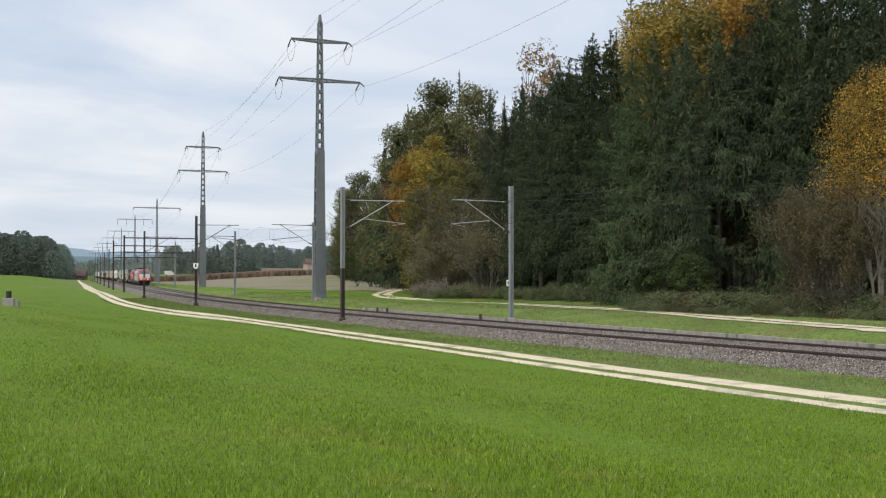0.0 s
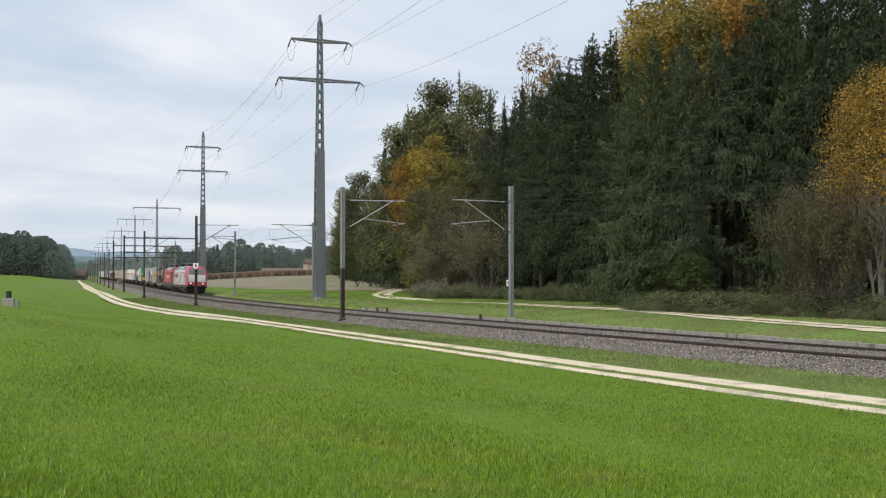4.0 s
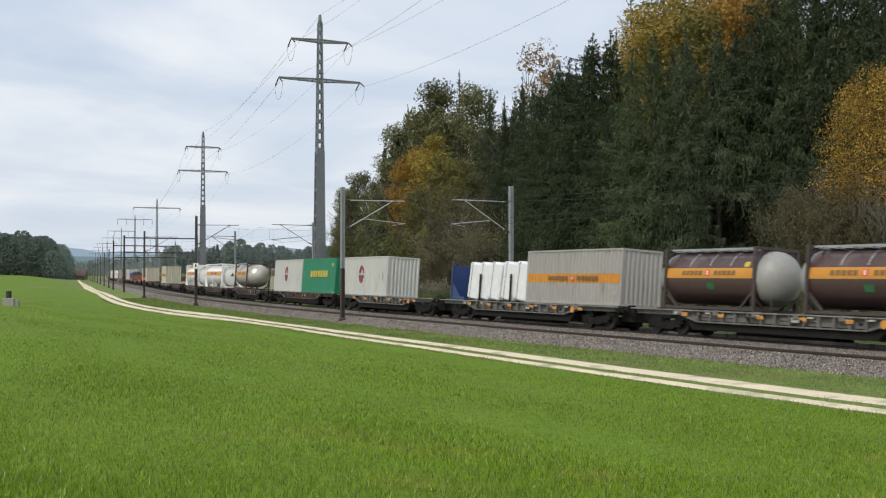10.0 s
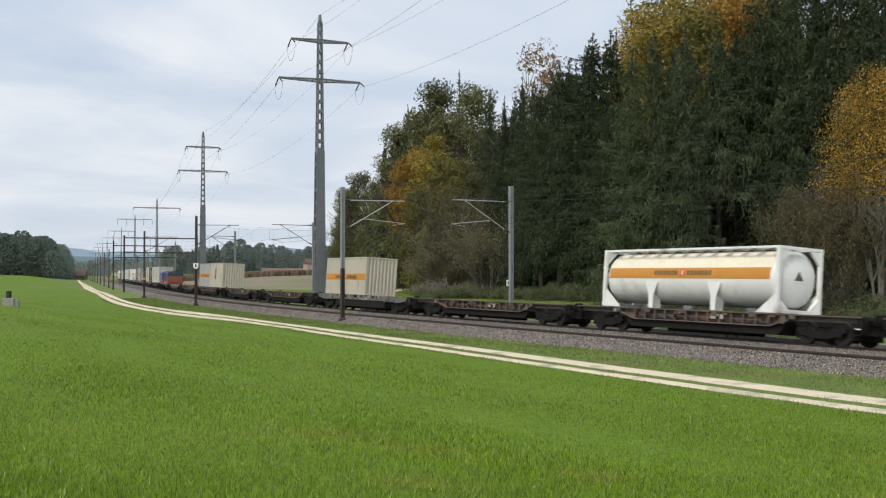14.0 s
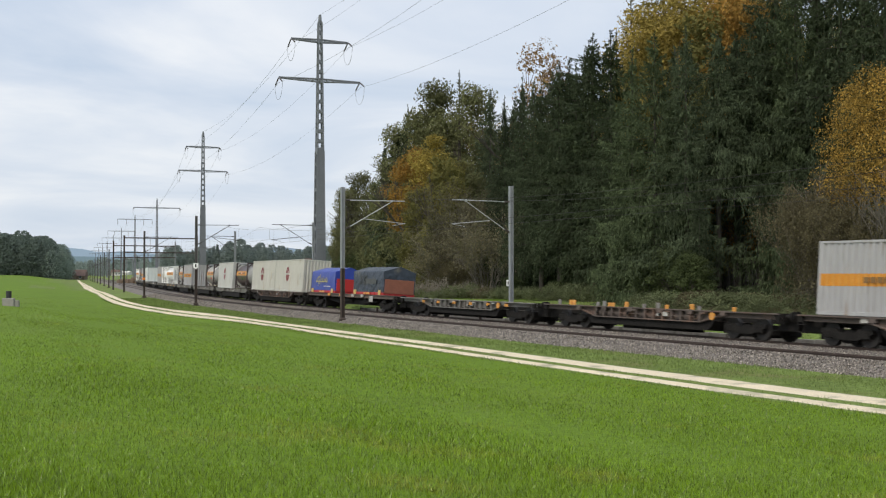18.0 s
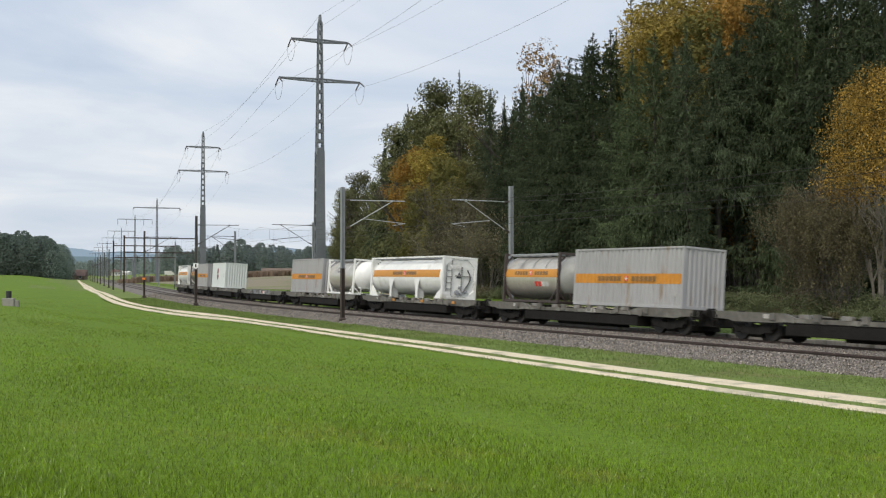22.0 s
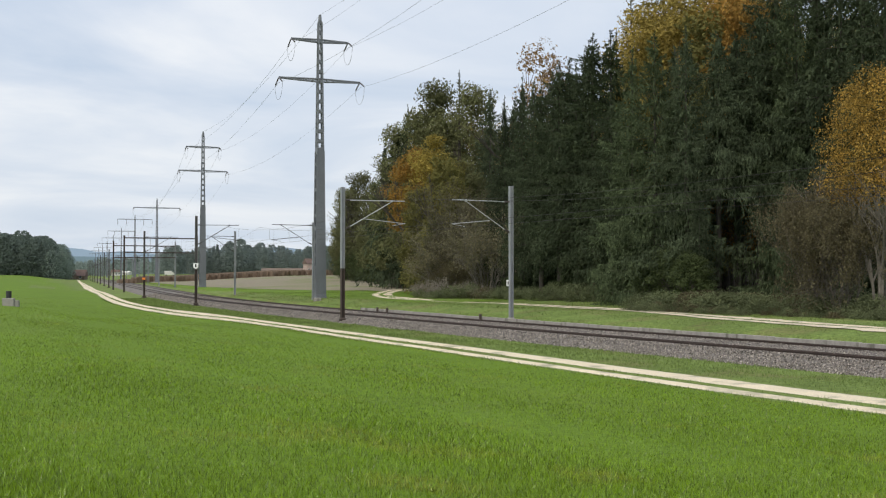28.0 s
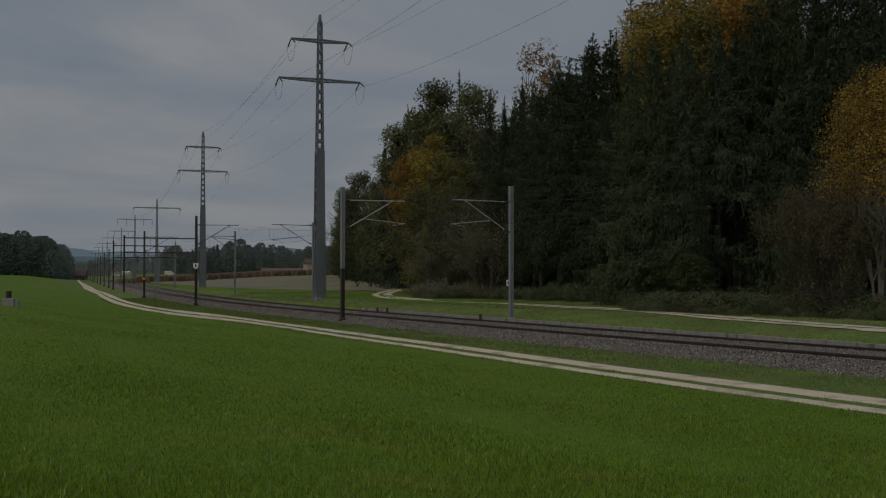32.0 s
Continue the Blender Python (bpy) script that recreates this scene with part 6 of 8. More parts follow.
def container(d0, d1, mt, deco, label, z0=1.17, hgt=2.87, flat_band=False):
    L = d1 - d0
    a = L / 2
    root = tagged(empty("freight_container"), label, "container", "containers of the train")
    z1 = z0 + hgt
    w = 1.25
    for sx in (-1, 1):
        for sy in (-1, 1):
            g = Geo().box(min(sx * a, sx * (a - 0.12)), max(sx * a, sx * (a - 0.12)), min(sy * w, sy * (w - 0.12)), max(sy * w, sy * (w - 0.12)), z0, z1, 0.01)
            part("corner_post", g, mt, root)
    for sy in (-1, 1):
        for z, hh, nm in ((z0, 0.15, "bottom_rail"), (z1 - 0.09, 0.09, "top_rail")):
            y0, y1 = sorted((sy * w, sy * (w - 0.09)))
            part(nm, Geo().box(-a + 0.12, a - 0.12, y0, y1, z, z + hh, 0.008), mt, root)
        part("side_panel", corrugated(-a + 0.12, a - 0.12, z0 + 0.15, z1 - 0.09, sy * (w - 0.012), sy), mt, root, sharp=20, recalc=False)
    for sx in (-1, 1):
        g = turn_end(corrugated(-w + 0.12, w - 0.12, z0 + 0.14, z1 - 0.1, 0, sx, pitch=0.28, depth=0.06), 0)
        g.v = [(sx * (a - 0.02) + (x if sx > 0 else x), y, z) for x, y, z in g.v]
        part("end_panel", g, mt, root, sharp=20)
        part("end_rail", Geo().box(min(sx * a, sx * (a - 0.1)), max(sx * a, sx * (a - 0.1)), -w + 0.12, w - 0.12, z1 - 0.1, z1, 0.008), mt, root)
        part("end_rail", Geo().box(min(sx * a, sx * (a - 0.1)), max(sx * a, sx * (a - 0.1)), -w + 0.12, w - 0.12, z0, z0 + 0.14, 0.008), mt, root)
    part("roof_panel", Geo().box(-a + 0.1, a - 0.1, -w + 0.09, w - 0.09, z1 - 0.05, z1 - 0.02), mt, root)
    part("floor_panel", Geo().box(-a + 0.1, a - 0.1, -w + 0.09, w - 0.09, z0 + 0.04, z0 + 0.12), P["under"], root)
    zb = z0 + hgt * 0.47
    if deco == "band":
        part("orange_band", corrugated(-a + 0.12, a - 0.12, zb - 0.22, zb + 0.26, -(w - 0.012), -1, lift=0.006), P["band"], root, "orange band", sharp=20, recalc=False)
        bars(root, "lettering", P["bandtext"], [(-2.2 + i * 0.32, -2.2 + i * 0.32 + 0.25, zb - 0.10, zb + 0.13) for i in range(6)], -(w - 0.004))
        bars(root, "lettering", P["bandtext"], [(0.55 + i * 0.32, 0.55 + i * 0.32 + 0.25, zb - 0.10, zb + 0.13) for i in range(6)], -(w - 0.004))
        bars(root, "mark", P["redmark"], [(0.0, 0.26, zb - 0.11, zb + 0.15)], -(w - 0.004))
        bars(root, "mark", P["whitetext"], [(0.10, 0.16, zb - 0.07, zb + 0.11), (0.04, 0.22, zb - 0.01, zb + 0.05)], -(w + 0.012))
        bars(root, "plate", P["plate"], [(a - 0.55, a - 0.38, z0 + 0.55, z0 + 0.75)], -(w - 0.004))
    if deco == "emblem":
        ex, ez = -a * 0.10, z0 + hgt * 0.55
        for qx in (-1, 1):
            for qz in (-1, 1):
                poly = []
                gx, gz = 0.055, 0.075
                rx, rz = 0.50, 0.66
                poly.append((ex + qx * gx, ez + qz * gz))
                for i in range(9):
                    t = math.pi / 2 * i / 8
                    poly.append((ex + qx * max(gx, rx * math.cos(t)), ez + qz * max(gz, rz * math.sin(t))))
                part("emblem", Geo().prism(poly, -(w + 0.012), -(w - 0.003)), P["emblem"], root, "maroon emblem")
        part("emblem_bow", Geo().box(ex + 0.05, ex + 0.24, -(w + 0.016), -(w + 0.009), ez + 0.08, ez + 0.30, 0.003), P["whitetext"] if mt is not P["beige"] else mt, root)
        bars(root, "mark", P["roof"], [(a - 0.92, a - 0.85, z0 + hgt * 0.40, z0 + hgt * 0.58)], -(w - 0.004))
    if deco == "yellow":
        for i in range(7):
            x = -2.05 + i * 0.66
            part("lettering", Geo().box(x, x + 0.48, -(w + 0.010), -(w - 0.004), z0 + 1.32, z0 + 1.86, 0.004), P["yellow"], root, "yellow lettering block")
        bars(root, "mark", P["yellow"], [(a - 0.9, a - 0.65, z0 + 2.2, z0 + 2.45), (a - 0.6, a - 0.1, z0 + 0.02, z0 + 0.10)], -(w + 0.001))
    RAKE.append((root, (d0 + d1) / 2))
    return root


def barrel_patch(x0, x1, r, zc, a0, a1, y=0.0, n=8):
    """A piece of shell on the camera's side of a barrel; angles in degrees above the middle."""
    g = Geo()
    vs = []
    for i in range(n + 1):
        t = radians(a0 + (a1 - a0) * i / n)
        for rr in (r, r + 0.008):
            for x in (x0, x1):
                vs.append((x, -rr * math.cos(t), zc + rr * math.sin(t)))
    fs = []
    for i in range(n):
        o = i * 4
        fs += [(o + 2, o + 3, o + 7, o + 6), (o, o + 4, o + 5, o + 1), (o, o + 2, o + 6, o + 4), (o + 1, o + 5, o + 7, o + 3)]
    fs += [(0, 1, 3, 2), (n * 4, n * 4 + 2, n * 4 + 3, n * 4 + 1)]
    return g.add(vs, fs)


def head_profile(x, sx, r, dep, n=9):
    return [(x + sx * dep * math.sin(math.pi / 2 * i / n), r * math.cos(math.pi / 2 * i / n) + 0.001) for i in range(n + 1)]


def tank_short(d0, d1, body, headm, frame_m, label, light=False, marks=""):
    """A swap tank: barrel with domed heads standing out of a frame."""
    a = (d1 - d0) / 2
    root = tagged(empty("tank_container"), label, "tank container", "tank containers of the train")
    r, zc = 1.19, 2.62
    part("barrel", Geo().lathe([(-a, r), (a, r)], 36, z=zc), body, root)
    for sx in (-1, 1):
        pr = head_profile(sx * a, sx, r - 0.004, 1.02)
        part("tank_head", Geo().lathe(pr if sx > 0 else pr[::-1], 36, z=zc), headm, root, "domed tank head")
    z0, z1 = 1.17, 3.93
    for sx in (-1, 1):
        x = sx * (a - 0.02)
        g = Geo()
        for sy in (-1, 1):
            g.box(x - 0.08, x + 0.08, sy * 1.20 - 0.07, sy * 1.20 + 0.07, z0, z1, 0.012)
            g.beam((x, sy * 1.2, z1 - 0.55), (x, sy * 0.7, z1 - 0.08), 0.09)
            g.beam((x, sy * 1.2, z0 + 0.6), (x, sy * 0.65, z0 + 0.12), 0.09)
        g.box(x - 0.07, x + 0.07, -1.13, 1.13, z1 - 0.12, z1, 0.01)
        g.box(x - 0.07, x + 0.07, -1.13, 1.13, z0, z0 + 0.14, 0.01)
        part("end_frame", g, frame_m, root)
    for sy in (-1, 1):
        g = Geo().box(-a, a, sy * 1.16 - 0.06, sy * 1.16 + 0.06, z0 + 0.02, z0 + 0.15, 0.01)
        for sx in (-1, 1):
            g.beam((sx * (a - 0.1), sy * 1.16, z0 + 0.85), (sx * (a - 0.85), sy * 1.16, z0 + 0.12), 0.09)
        part("bottom_rail", g, frame_m, root)
    g = Geo().box(-a + 0.08, a - 0.08, -0.98, -0.90, z1 - 0.10, z1 - 0.02)
    g.box(-a + 0.3, a - 0.3, -0.55, 0.55, z1 - 0.1, z1 - 0.06)
    for i in range(7):
        x = -a + 0.4 + i * (2 * a - 0.8) / 6
        g.box(x - 0.03, x + 0.03, -0.98, 0.6, z1 - 0.16, z1 - 0.10)
    part("walkway", g, P["roof"], root, "grey grated walkway")
    for x in (-a * 0.45, 0.0, a * 0.45):
        part("strap", barrel_patch(x - 0.04, x + 0.04, r + 0.016, zc, 24, 88, n=16), P["roof"] if not light else headm, root)
    if "noband" not in marks:
        part("orange_band", barrel_patch(-a + 0.09, a - 0.09, r + 0.004, zc, -2, 20), P["band"], root, "orange band")
        for i in range(5):
            for x in (-1.75 + i * 0.28, 0.35 + i * 0.28):
                part("lettering", barrel_patch(x, x + 0.22, r + 0.014, zc, 4, 14, n=3), P["bandtext"], root)
        part("mark", barrel_patch(-0.2, 0.08, r + 0.014, zc, 3, 16, n=3), P["redmark"], root, "red mark with a white cross")
        part("mark_cross", barrel_patch(-0.11, -0.02, r + 0.024, zc, 5, 14, n=3), P["whitetext"], root)
    else:
        for i in range(4):
            part("lettering", barrel_patch(-0.9 + i * 0.4, -0.9 + i * 0.4 + 0.3, r + 0.004, zc, 12, 18, n=3), P["greytext"], root)
            part("lettering", barrel_patch(-0.9 + i * 0.36, -0.9 + i * 0.36 + 0.28, r + 0.004, zc, 28, 33, n=3), P["greytext"], root)
    if "hazard" in marks:
        for i in range(4):
            x = 0.35 + i * 0.36
            part("hazard_plate", barrel_patch(x, x + 0.28, r + 0.012, zc, -26, -13, n=3), P["redmark"] if i < 2 else P["whitetext"], root, "red hazard plate" if i < 2 else "white hazard plate")
    if "green" in marks:
        part("mark", barrel_patch(-0.1, 0.35, r + 0.012, zc, -26, -12, n=3), P["greenmark"], root, "green mark")
        part("mark", barrel_patch(a - 0.75, a - 0.45, r + 0.012, zc, 22, 34, n=3), P["yellowmark"], root, "yellow warning mark")
    g = Geo()
    for x in (a + 0.18, a + 0.62):
        g.beam((x, -0.8, z0 + 0.55), (x, 0.8, z0 + 0.55), 0.05)
    g.beam((a, -0.8, z0 + 0.55), (a + 0.62, -0.8, z0 + 0.55), 0.05)
    g.beam((a + 0.62, -0.8, z0 + 0.02), (a + 0.62, -0.8, z0 + 0.55), 0.05)
    part("hand_rail", g, frame_m, root)
    RAKE.append((root, (d0 + d1) / 2))
    return root


def tank_long(d0, d1, body, label, fancy=False, marks=""):
    """A long white tank in a full frame with square ends."""
    a = (d1 - d0) / 2
    root = tagged(empty("tank_container"), label, "tank container", "tank containers of the train")
    r, zc = 1.23, 2.60
    z0, z1 = 1.17, 3.95
    b = a - 0.14
    part("barrel", Geo().lathe([(-b + 0.3, r), (b - 0.3, r)], 36, z=zc), body, root)
    for sx in (-1, 1):
        pr = head_profile(sx * (b - 0.3), sx, r - 0.004, 0.34)
        part("tank_head", Geo().lathe(pr if sx > 0 else pr[::-1], 36, z=zc), P["tankwhite"], root)
        x = sx * (a - 0.08)
        g = Geo()
        for sy in (-1, 1):
            g.box(x - 0.08, x + 0.08, sy * 1.17 - 0.08, sy * 1.17 + 0.08, z0, z1, 0.012)
            g.add([(x - 0.05, sy * 1.1, z1 - 0.1), (x - 0.05, sy * 0.50, z1 - 0.1), (x - 0.05, sy * 1.1, z1 - 0.74),
                   (x + 0.05, sy * 1.1, z1 - 0.1), (x + 0.05, sy * 0.50, z1 - 0.1), (x + 0.05, sy * 1.1, z1 - 0.74)],
                  [(0, 1, 2), (5, 4, 3), (0, 3, 4, 1), (1, 4, 5, 2), (2, 5, 3, 0)])
            g.add([(x - 0.05, sy * 1.1, z0 + 0.1), (x - 0.05, sy * 0.50, z0 + 0.1), (x - 0.05, sy * 1.1, z0 + 0.74),
                   (x + 0.05, sy * 1.1, z0 + 0.1), (x + 0.05, sy * 0.50, z0 + 0.1), (x + 0.05, sy * 1.1, z0 + 0.62)],
                  [(0, 2, 1), (3, 4, 5), (0, 1, 4, 3), (1, 2, 5, 4), (2, 0, 3, 5)])
        g.box(x - 0.07, x + 0.07, -1.09, 1.09, z1 - 0.14, z1, 0.01)
        g.box(x - 0.07, x + 0.07, -1.09, 1.09, z0, z0 + 0.16, 0.01)
        part("end_frame", g, P["tankwhite"], root, "white end frame")
        for sy in (-1, 1):
            # gusset that carries the barrel's end
            g = Geo().prism([(sx * (a - 0.15), z0), (sx * (a - 1.35), z0), (sx * (a - 0.75), z0 + 0.42), (sx * (a - 0.15), z0 + 0.85)][::sx], sy * 1.12 - 0.03, sy * 1.12 + 0.03)
            part("gusset", g, P["tankwhite"], root)
    for sy in (-1, 1):
        part("top_rail", Geo().box(-a + 0.16, a - 0.16, sy * 1.12 - 0.05, sy * 1.12 + 0.05, z1 - 0.10, z1, 0.01), P["tankwhite"], root)
    if "cream" in label:
        part("upper_shell", barrel_patch(-b + 0.3, b - 0.3, r + 0.001, zc, 20, 160, n=24), P["tankcream"], root, "cream-painted upper shell")
    n = 2 if marks != "one" else 1
    for k in range(n):
        x = 0 if n == 1 else (-a * 0.36, a * 0.36)[k]
        for sy in (-1, 1):
            g = Geo().prism([(x - 0.15, z0), (x + 0.15, z0), (x + 0.17, z0 + 0.62), (x + 0.44, z0 + 1.22), (x - 0.44, z0 + 1.22), (x - 0.17, z0 + 0.62)][::-1], sy * 1.235 - 0.02, sy * 1.235 + 0.02)
            g.prism([(x - 0.04, z0), (x + 0.04, z0), (x + 0.04, z0 + 0.6), (x - 0.04, z0 + 0.6)][::-1], min(sy * 0.7, sy * 1.22), max(sy * 0.7, sy * 1.22))
            part("saddle", g, P["tankwhite"], root)
    g = Geo()
    for i in range(12):
        x = -a + 0.6 + i * (2 * a - 1.2) / 11
        g.box(x - 0.14, x + 0.14, -1.08, -0.6, z1 - 0.16, z1 - 0.06)
    g.box(-a + 0.3, a - 0.3, -0.5, 0.5, z1 - 0.08, z1 - 0.04)
    part("walkway", g, P["roof"], root, "grey walkway")
    part("orange_band", barrel_patch(-b + 0.35, b - 0.35, r + 0.004, zc, -2, 21), P["band"], root, "orange band")
    for i in range(7):
        for x in (-2.0 + i * 0.24, 0.3 + i * 0.24):
            part("lettering", barrel_patch(x, x + 0.20, r + 0.014, zc, 5, 15, n=3), P["bandtext"], root)
    part("mark", barrel_patch(-0.15, 0.15, r + 0.014, zc, 3, 17, n=3), P["redmark"], root, "red mark with a white cross")
    part("mark_cross", barrel_patch(-0.05, 0.05, r + 0.024, zc, 5, 15, n=3), P["whitetext"], root)
    part("warning_mark", Geo().prism_x([(-0.24, zc - 0.05), (0.24, zc - 0.05), (0.0, zc + 0.35)], b + 0.045, b + 0.055), P["greytext"], root, "dark triangular mark")
    if fancy:
        part("end_cabinet", Geo().box(a - 0.16, a - 0.10, -1.05, 1.05, 1.35, 3.75, 0.01), P["tankwhite"], root, "white end cabinet")
        part("ladder", Geo().box(a - 0.08, a - 0.04, -0.95, -0.90, 1.4, 3.7).box(a - 0.08, a - 0.04, -0.58, -0.53, 1.4, 3.7).box(a - 0.08, a - 0.04, -0.9, -0.58, 1.8, 1.85).box(a - 0.08, a - 0.04, -0.9, -0.58, 2.2, 2.25)
             .box(a - 0.08, a - 0.04, -0.9, -0.58, 2.6, 2.65).box(a - 0.08, a - 0.04, -0.9, -0.58, 3.0, 3.05), P["head"], root, "grey ladder")
        hose = [(a - 0.02, 0.55 + 0.22 * math.sin(i * 0.42), 3.1 - i * 0.14) for i in range(11)]
        part("hose", Geo().tube(hose, 0.05, 8), P["skirt"], root, "dark grey hose")
        part("pipe", Geo().cyl((a - 0.04, 0.15, 1.45), (a - 0.04, 0.15, 3.3), 0.045, n=8).cyl((a - 0.04, -0.3, 2.7), (a - 0.04, 0.85, 2.7), 0.035, n=8), P["head"], root, "pale grey pipes")
        g = Geo()
        for y, z, r_ in ((-0.15, 1.62, 0.17), (0.2, 1.55, 0.13), (0.05, 1.95, 0.10), (0.5, 1.7, 0.12)):
            g.cyl((a - 0.12, y, z), (a + 0.05, y, z), r_, r_ * 0.8, n=12)
        g.beam((a, -0.3, 1.5), (a, 0.55, 1.75), 0.06)
        part("valve_cluster", g, P["roof"], root, "grey valves")
        for y in (-0.55, -0.15):
            part("hazard_plate", Geo().prism_x([(y - 0.17, 3.25), (y, 3.08), (y + 0.17, 3.25), (y, 3.42)], a - 0.02, a + 0.01), P["whitetext"], root)
    RAKE.append((root, (d0 + d1) / 2))
    return root


def bale_stack(d0, d1, n):
    L = d1 - d0
    root = tagged(empty("wrapped_stack"), "tilted stack of goods in white plastic wrap, strapped down", "stack", "wrapped stacks")
    w = L / n
    for i in range(n):
        x = -L / 2 + (i + 0.5) * w
        g = Geo().box(-w * 0.47, w * 0.47, -1.18, 1.18, 0.0, 2.22, 0.10)
        o = part("wrapped_pack", g, P["wrap"], root)
        o.matrix_basis = pose(x + 0.05, 0, 1.24, 0, 7, 0)
        o = part("strap", Geo().box(-0.025, 0.025, -1.20, 1.20, 0.0, 2.235), P["head"], root, "grey strap")
        o.matrix_basis = pose(x + 0.05 - w * 0.2, 0, 1.24, 0, 7, 0)
    part("stanchion", Geo().box(-0.05, 0.05, -1.34, -1.26, 1.1, 2.75), P["under"], root)
    part("stanchion", Geo().box(-0.05, 0.05, 1.26, 1.34, 1.1, 2.75), P["under"], root)
    RAKE.append((root, (d0 + d1) / 2))


def blue_rack(d0, d1):
    L = d1 - d0
    root = tagged(empty("blue_rack"), "open dark blue steel rack", "rack")
    a = L / 2
    part("bottom_rail", Geo().box(-a, a, -1.24, -1.14, 1.16, 1.34, 0.01), P["blue"], root)
    part("side_gusset", Geo().prism([(-a, 1.34), (a * 0.3, 1.34), (-a, 2.3)], -1.22, -1.18), P["blue"], root)
    part("side_wall", Geo().box(-a, a, 1.16, 1.22, 1.2, 3.3, 0.01), P["blue"], root)
    part("end_wall", Geo().box(-a, -a + 0.06, -1.16, 1.16, 1.2, 3.3, 0.01), P["blue"], root)
    for x in (-a + 0.05,):
        part("post", Geo().box(x - 0.06, x + 0.06, -1.28, -1.18, 1.16, 3.35, 0.01), P["blue"], root)
    RAKE.append((root, (d0 + d1) / 2))


def tarp_body(d0, d1, tarp, board, label, bright):
    """A low swap body under a tarpaulin with an arched roof."""
    a = (d1 - d0) / 2
    root = tagged(empty("swap_body"), label, "swap body", "covered swap bodies")
    z0 = 1.36
    part("frame", Geo().box(-a, a, -1.25, 1.25, z0 - 0.14, z0 + 0.05, 0.02), P["board"], root, "red base frame")
    rings = []
    rg = random.Random(int(d0))
    for i in range(15):
        x = -a + 2 * a * i / 14
        ring = [(x, -1.24, z0 + 0.05)]
        k = 0.012 * math.sin(i * 2.1 + d0) + rg.uniform(-0.012, 0.012)
        ring.append((x, -1.25 + 0.05 * math.sin(i * 1.7 + d0), z0 + 0.7))
        for yy, zz in ((-1.26, 1.50), (-1.22, 1.60), (-0.62, 1.80), (-0.06, 1.98), (0.06, 1.98), (0.62, 1.80), (1.22, 1.60), (1.26, 1.50)):
            ring.append((x, yy + 0.035 * math.sin(i * 2.9 + zz * 5 + d0), z0 + zz + k * (1.0 if abs(yy) < 1 else 0.4) + rg.uniform(-0.015, 0.015)))
        ring.append((x, 1.25, z0 + 0.7))
        ring.append((x, 1.24, z0 + 0.05))
        rings.append(ring)
    part("tarpaulin", Geo().rings(rings), tarp, root, sharp=50)
    for sx in (1, -1):
        part("end_board", Geo().box(min(sx * a, sx * (a + 0.05)), max(sx * a, sx * (a + 0.05)), -1.15, 1.15, z0, z0 + 1.02, 0.015), board, root, "painted end board")
    if bright:
        for i in range(11):
            x = -1.55 + i * 0.27
            tall = 0.42 if i in (1, 2, 3) else 0.2
            o = part("lettering", Geo().box(-0.035, 0.035, -0.012, 0.0, -tall, tall), P["scrawl"], root, "slanting yellow lettering stroke")
            o.matrix_basis = pose(x, -1.30, z0 + 0.88 + 0.10 * math.sin(i * 2.3), 0, 28 + 22 * math.sin(i * 1.9), 0)
        part("lettering", Geo().box(-1.7, 1.2, -1.31, -1.295, z0 + 0.74, z0 + 0.79), P["scrawl"], root, "yellow underline")
        part("lettering", Geo().box(0.2, 2.0, -1.31, -1.295, z0 + 0.36, z0 + 0.41), P["whitetext"], root, "thin pale line of lettering")
    else:
        for i in range(5):
            x = -1.6 + i * 0.30
            o = part("lettering", Geo().box(-0.05, 0.05, -0.012, 0.0, -0.38, 0.38), P["faded"], root, "faded slanting lettering stroke")
            o.matrix_basis = pose(x, -1.29, z0 + 0.95, 0, 28, 0)
        part("lettering", Geo().box(-0.3, 1.7, -1.30, -1.285, z0 + 0.66, z0 + 1.02), P["faded"], root, "faded lettering")
    for x in (-0.9, -0.1, 0.7):
        part("frame_rib", Geo().box(x + 0.62, x + 0.75, -1.30, -1.24, z0 - 0.14, z0 + 0.06, 0.01), P["board"], root)
    for x in (-a + 0.5, a - 0.6):
        part("corner_bracket", Geo().box(x - 0.2, x + 0.2, -1.32, -1.24, z0 - 0.14, z0 + 0.2, 0.02), P["pallet"], root, "yellow corner block")
    part("edge_plate", Geo().box(-0.7, 0.6, -1.30, -1.25, z0 - 0.12, z0 + 0.02, 0.01), P["lever"], root)
    RAKE.append((root, (d0 + d1) / 2))


def x_end(z):
    return 8.95 - max(0.0, z - 2.1) * 0.52


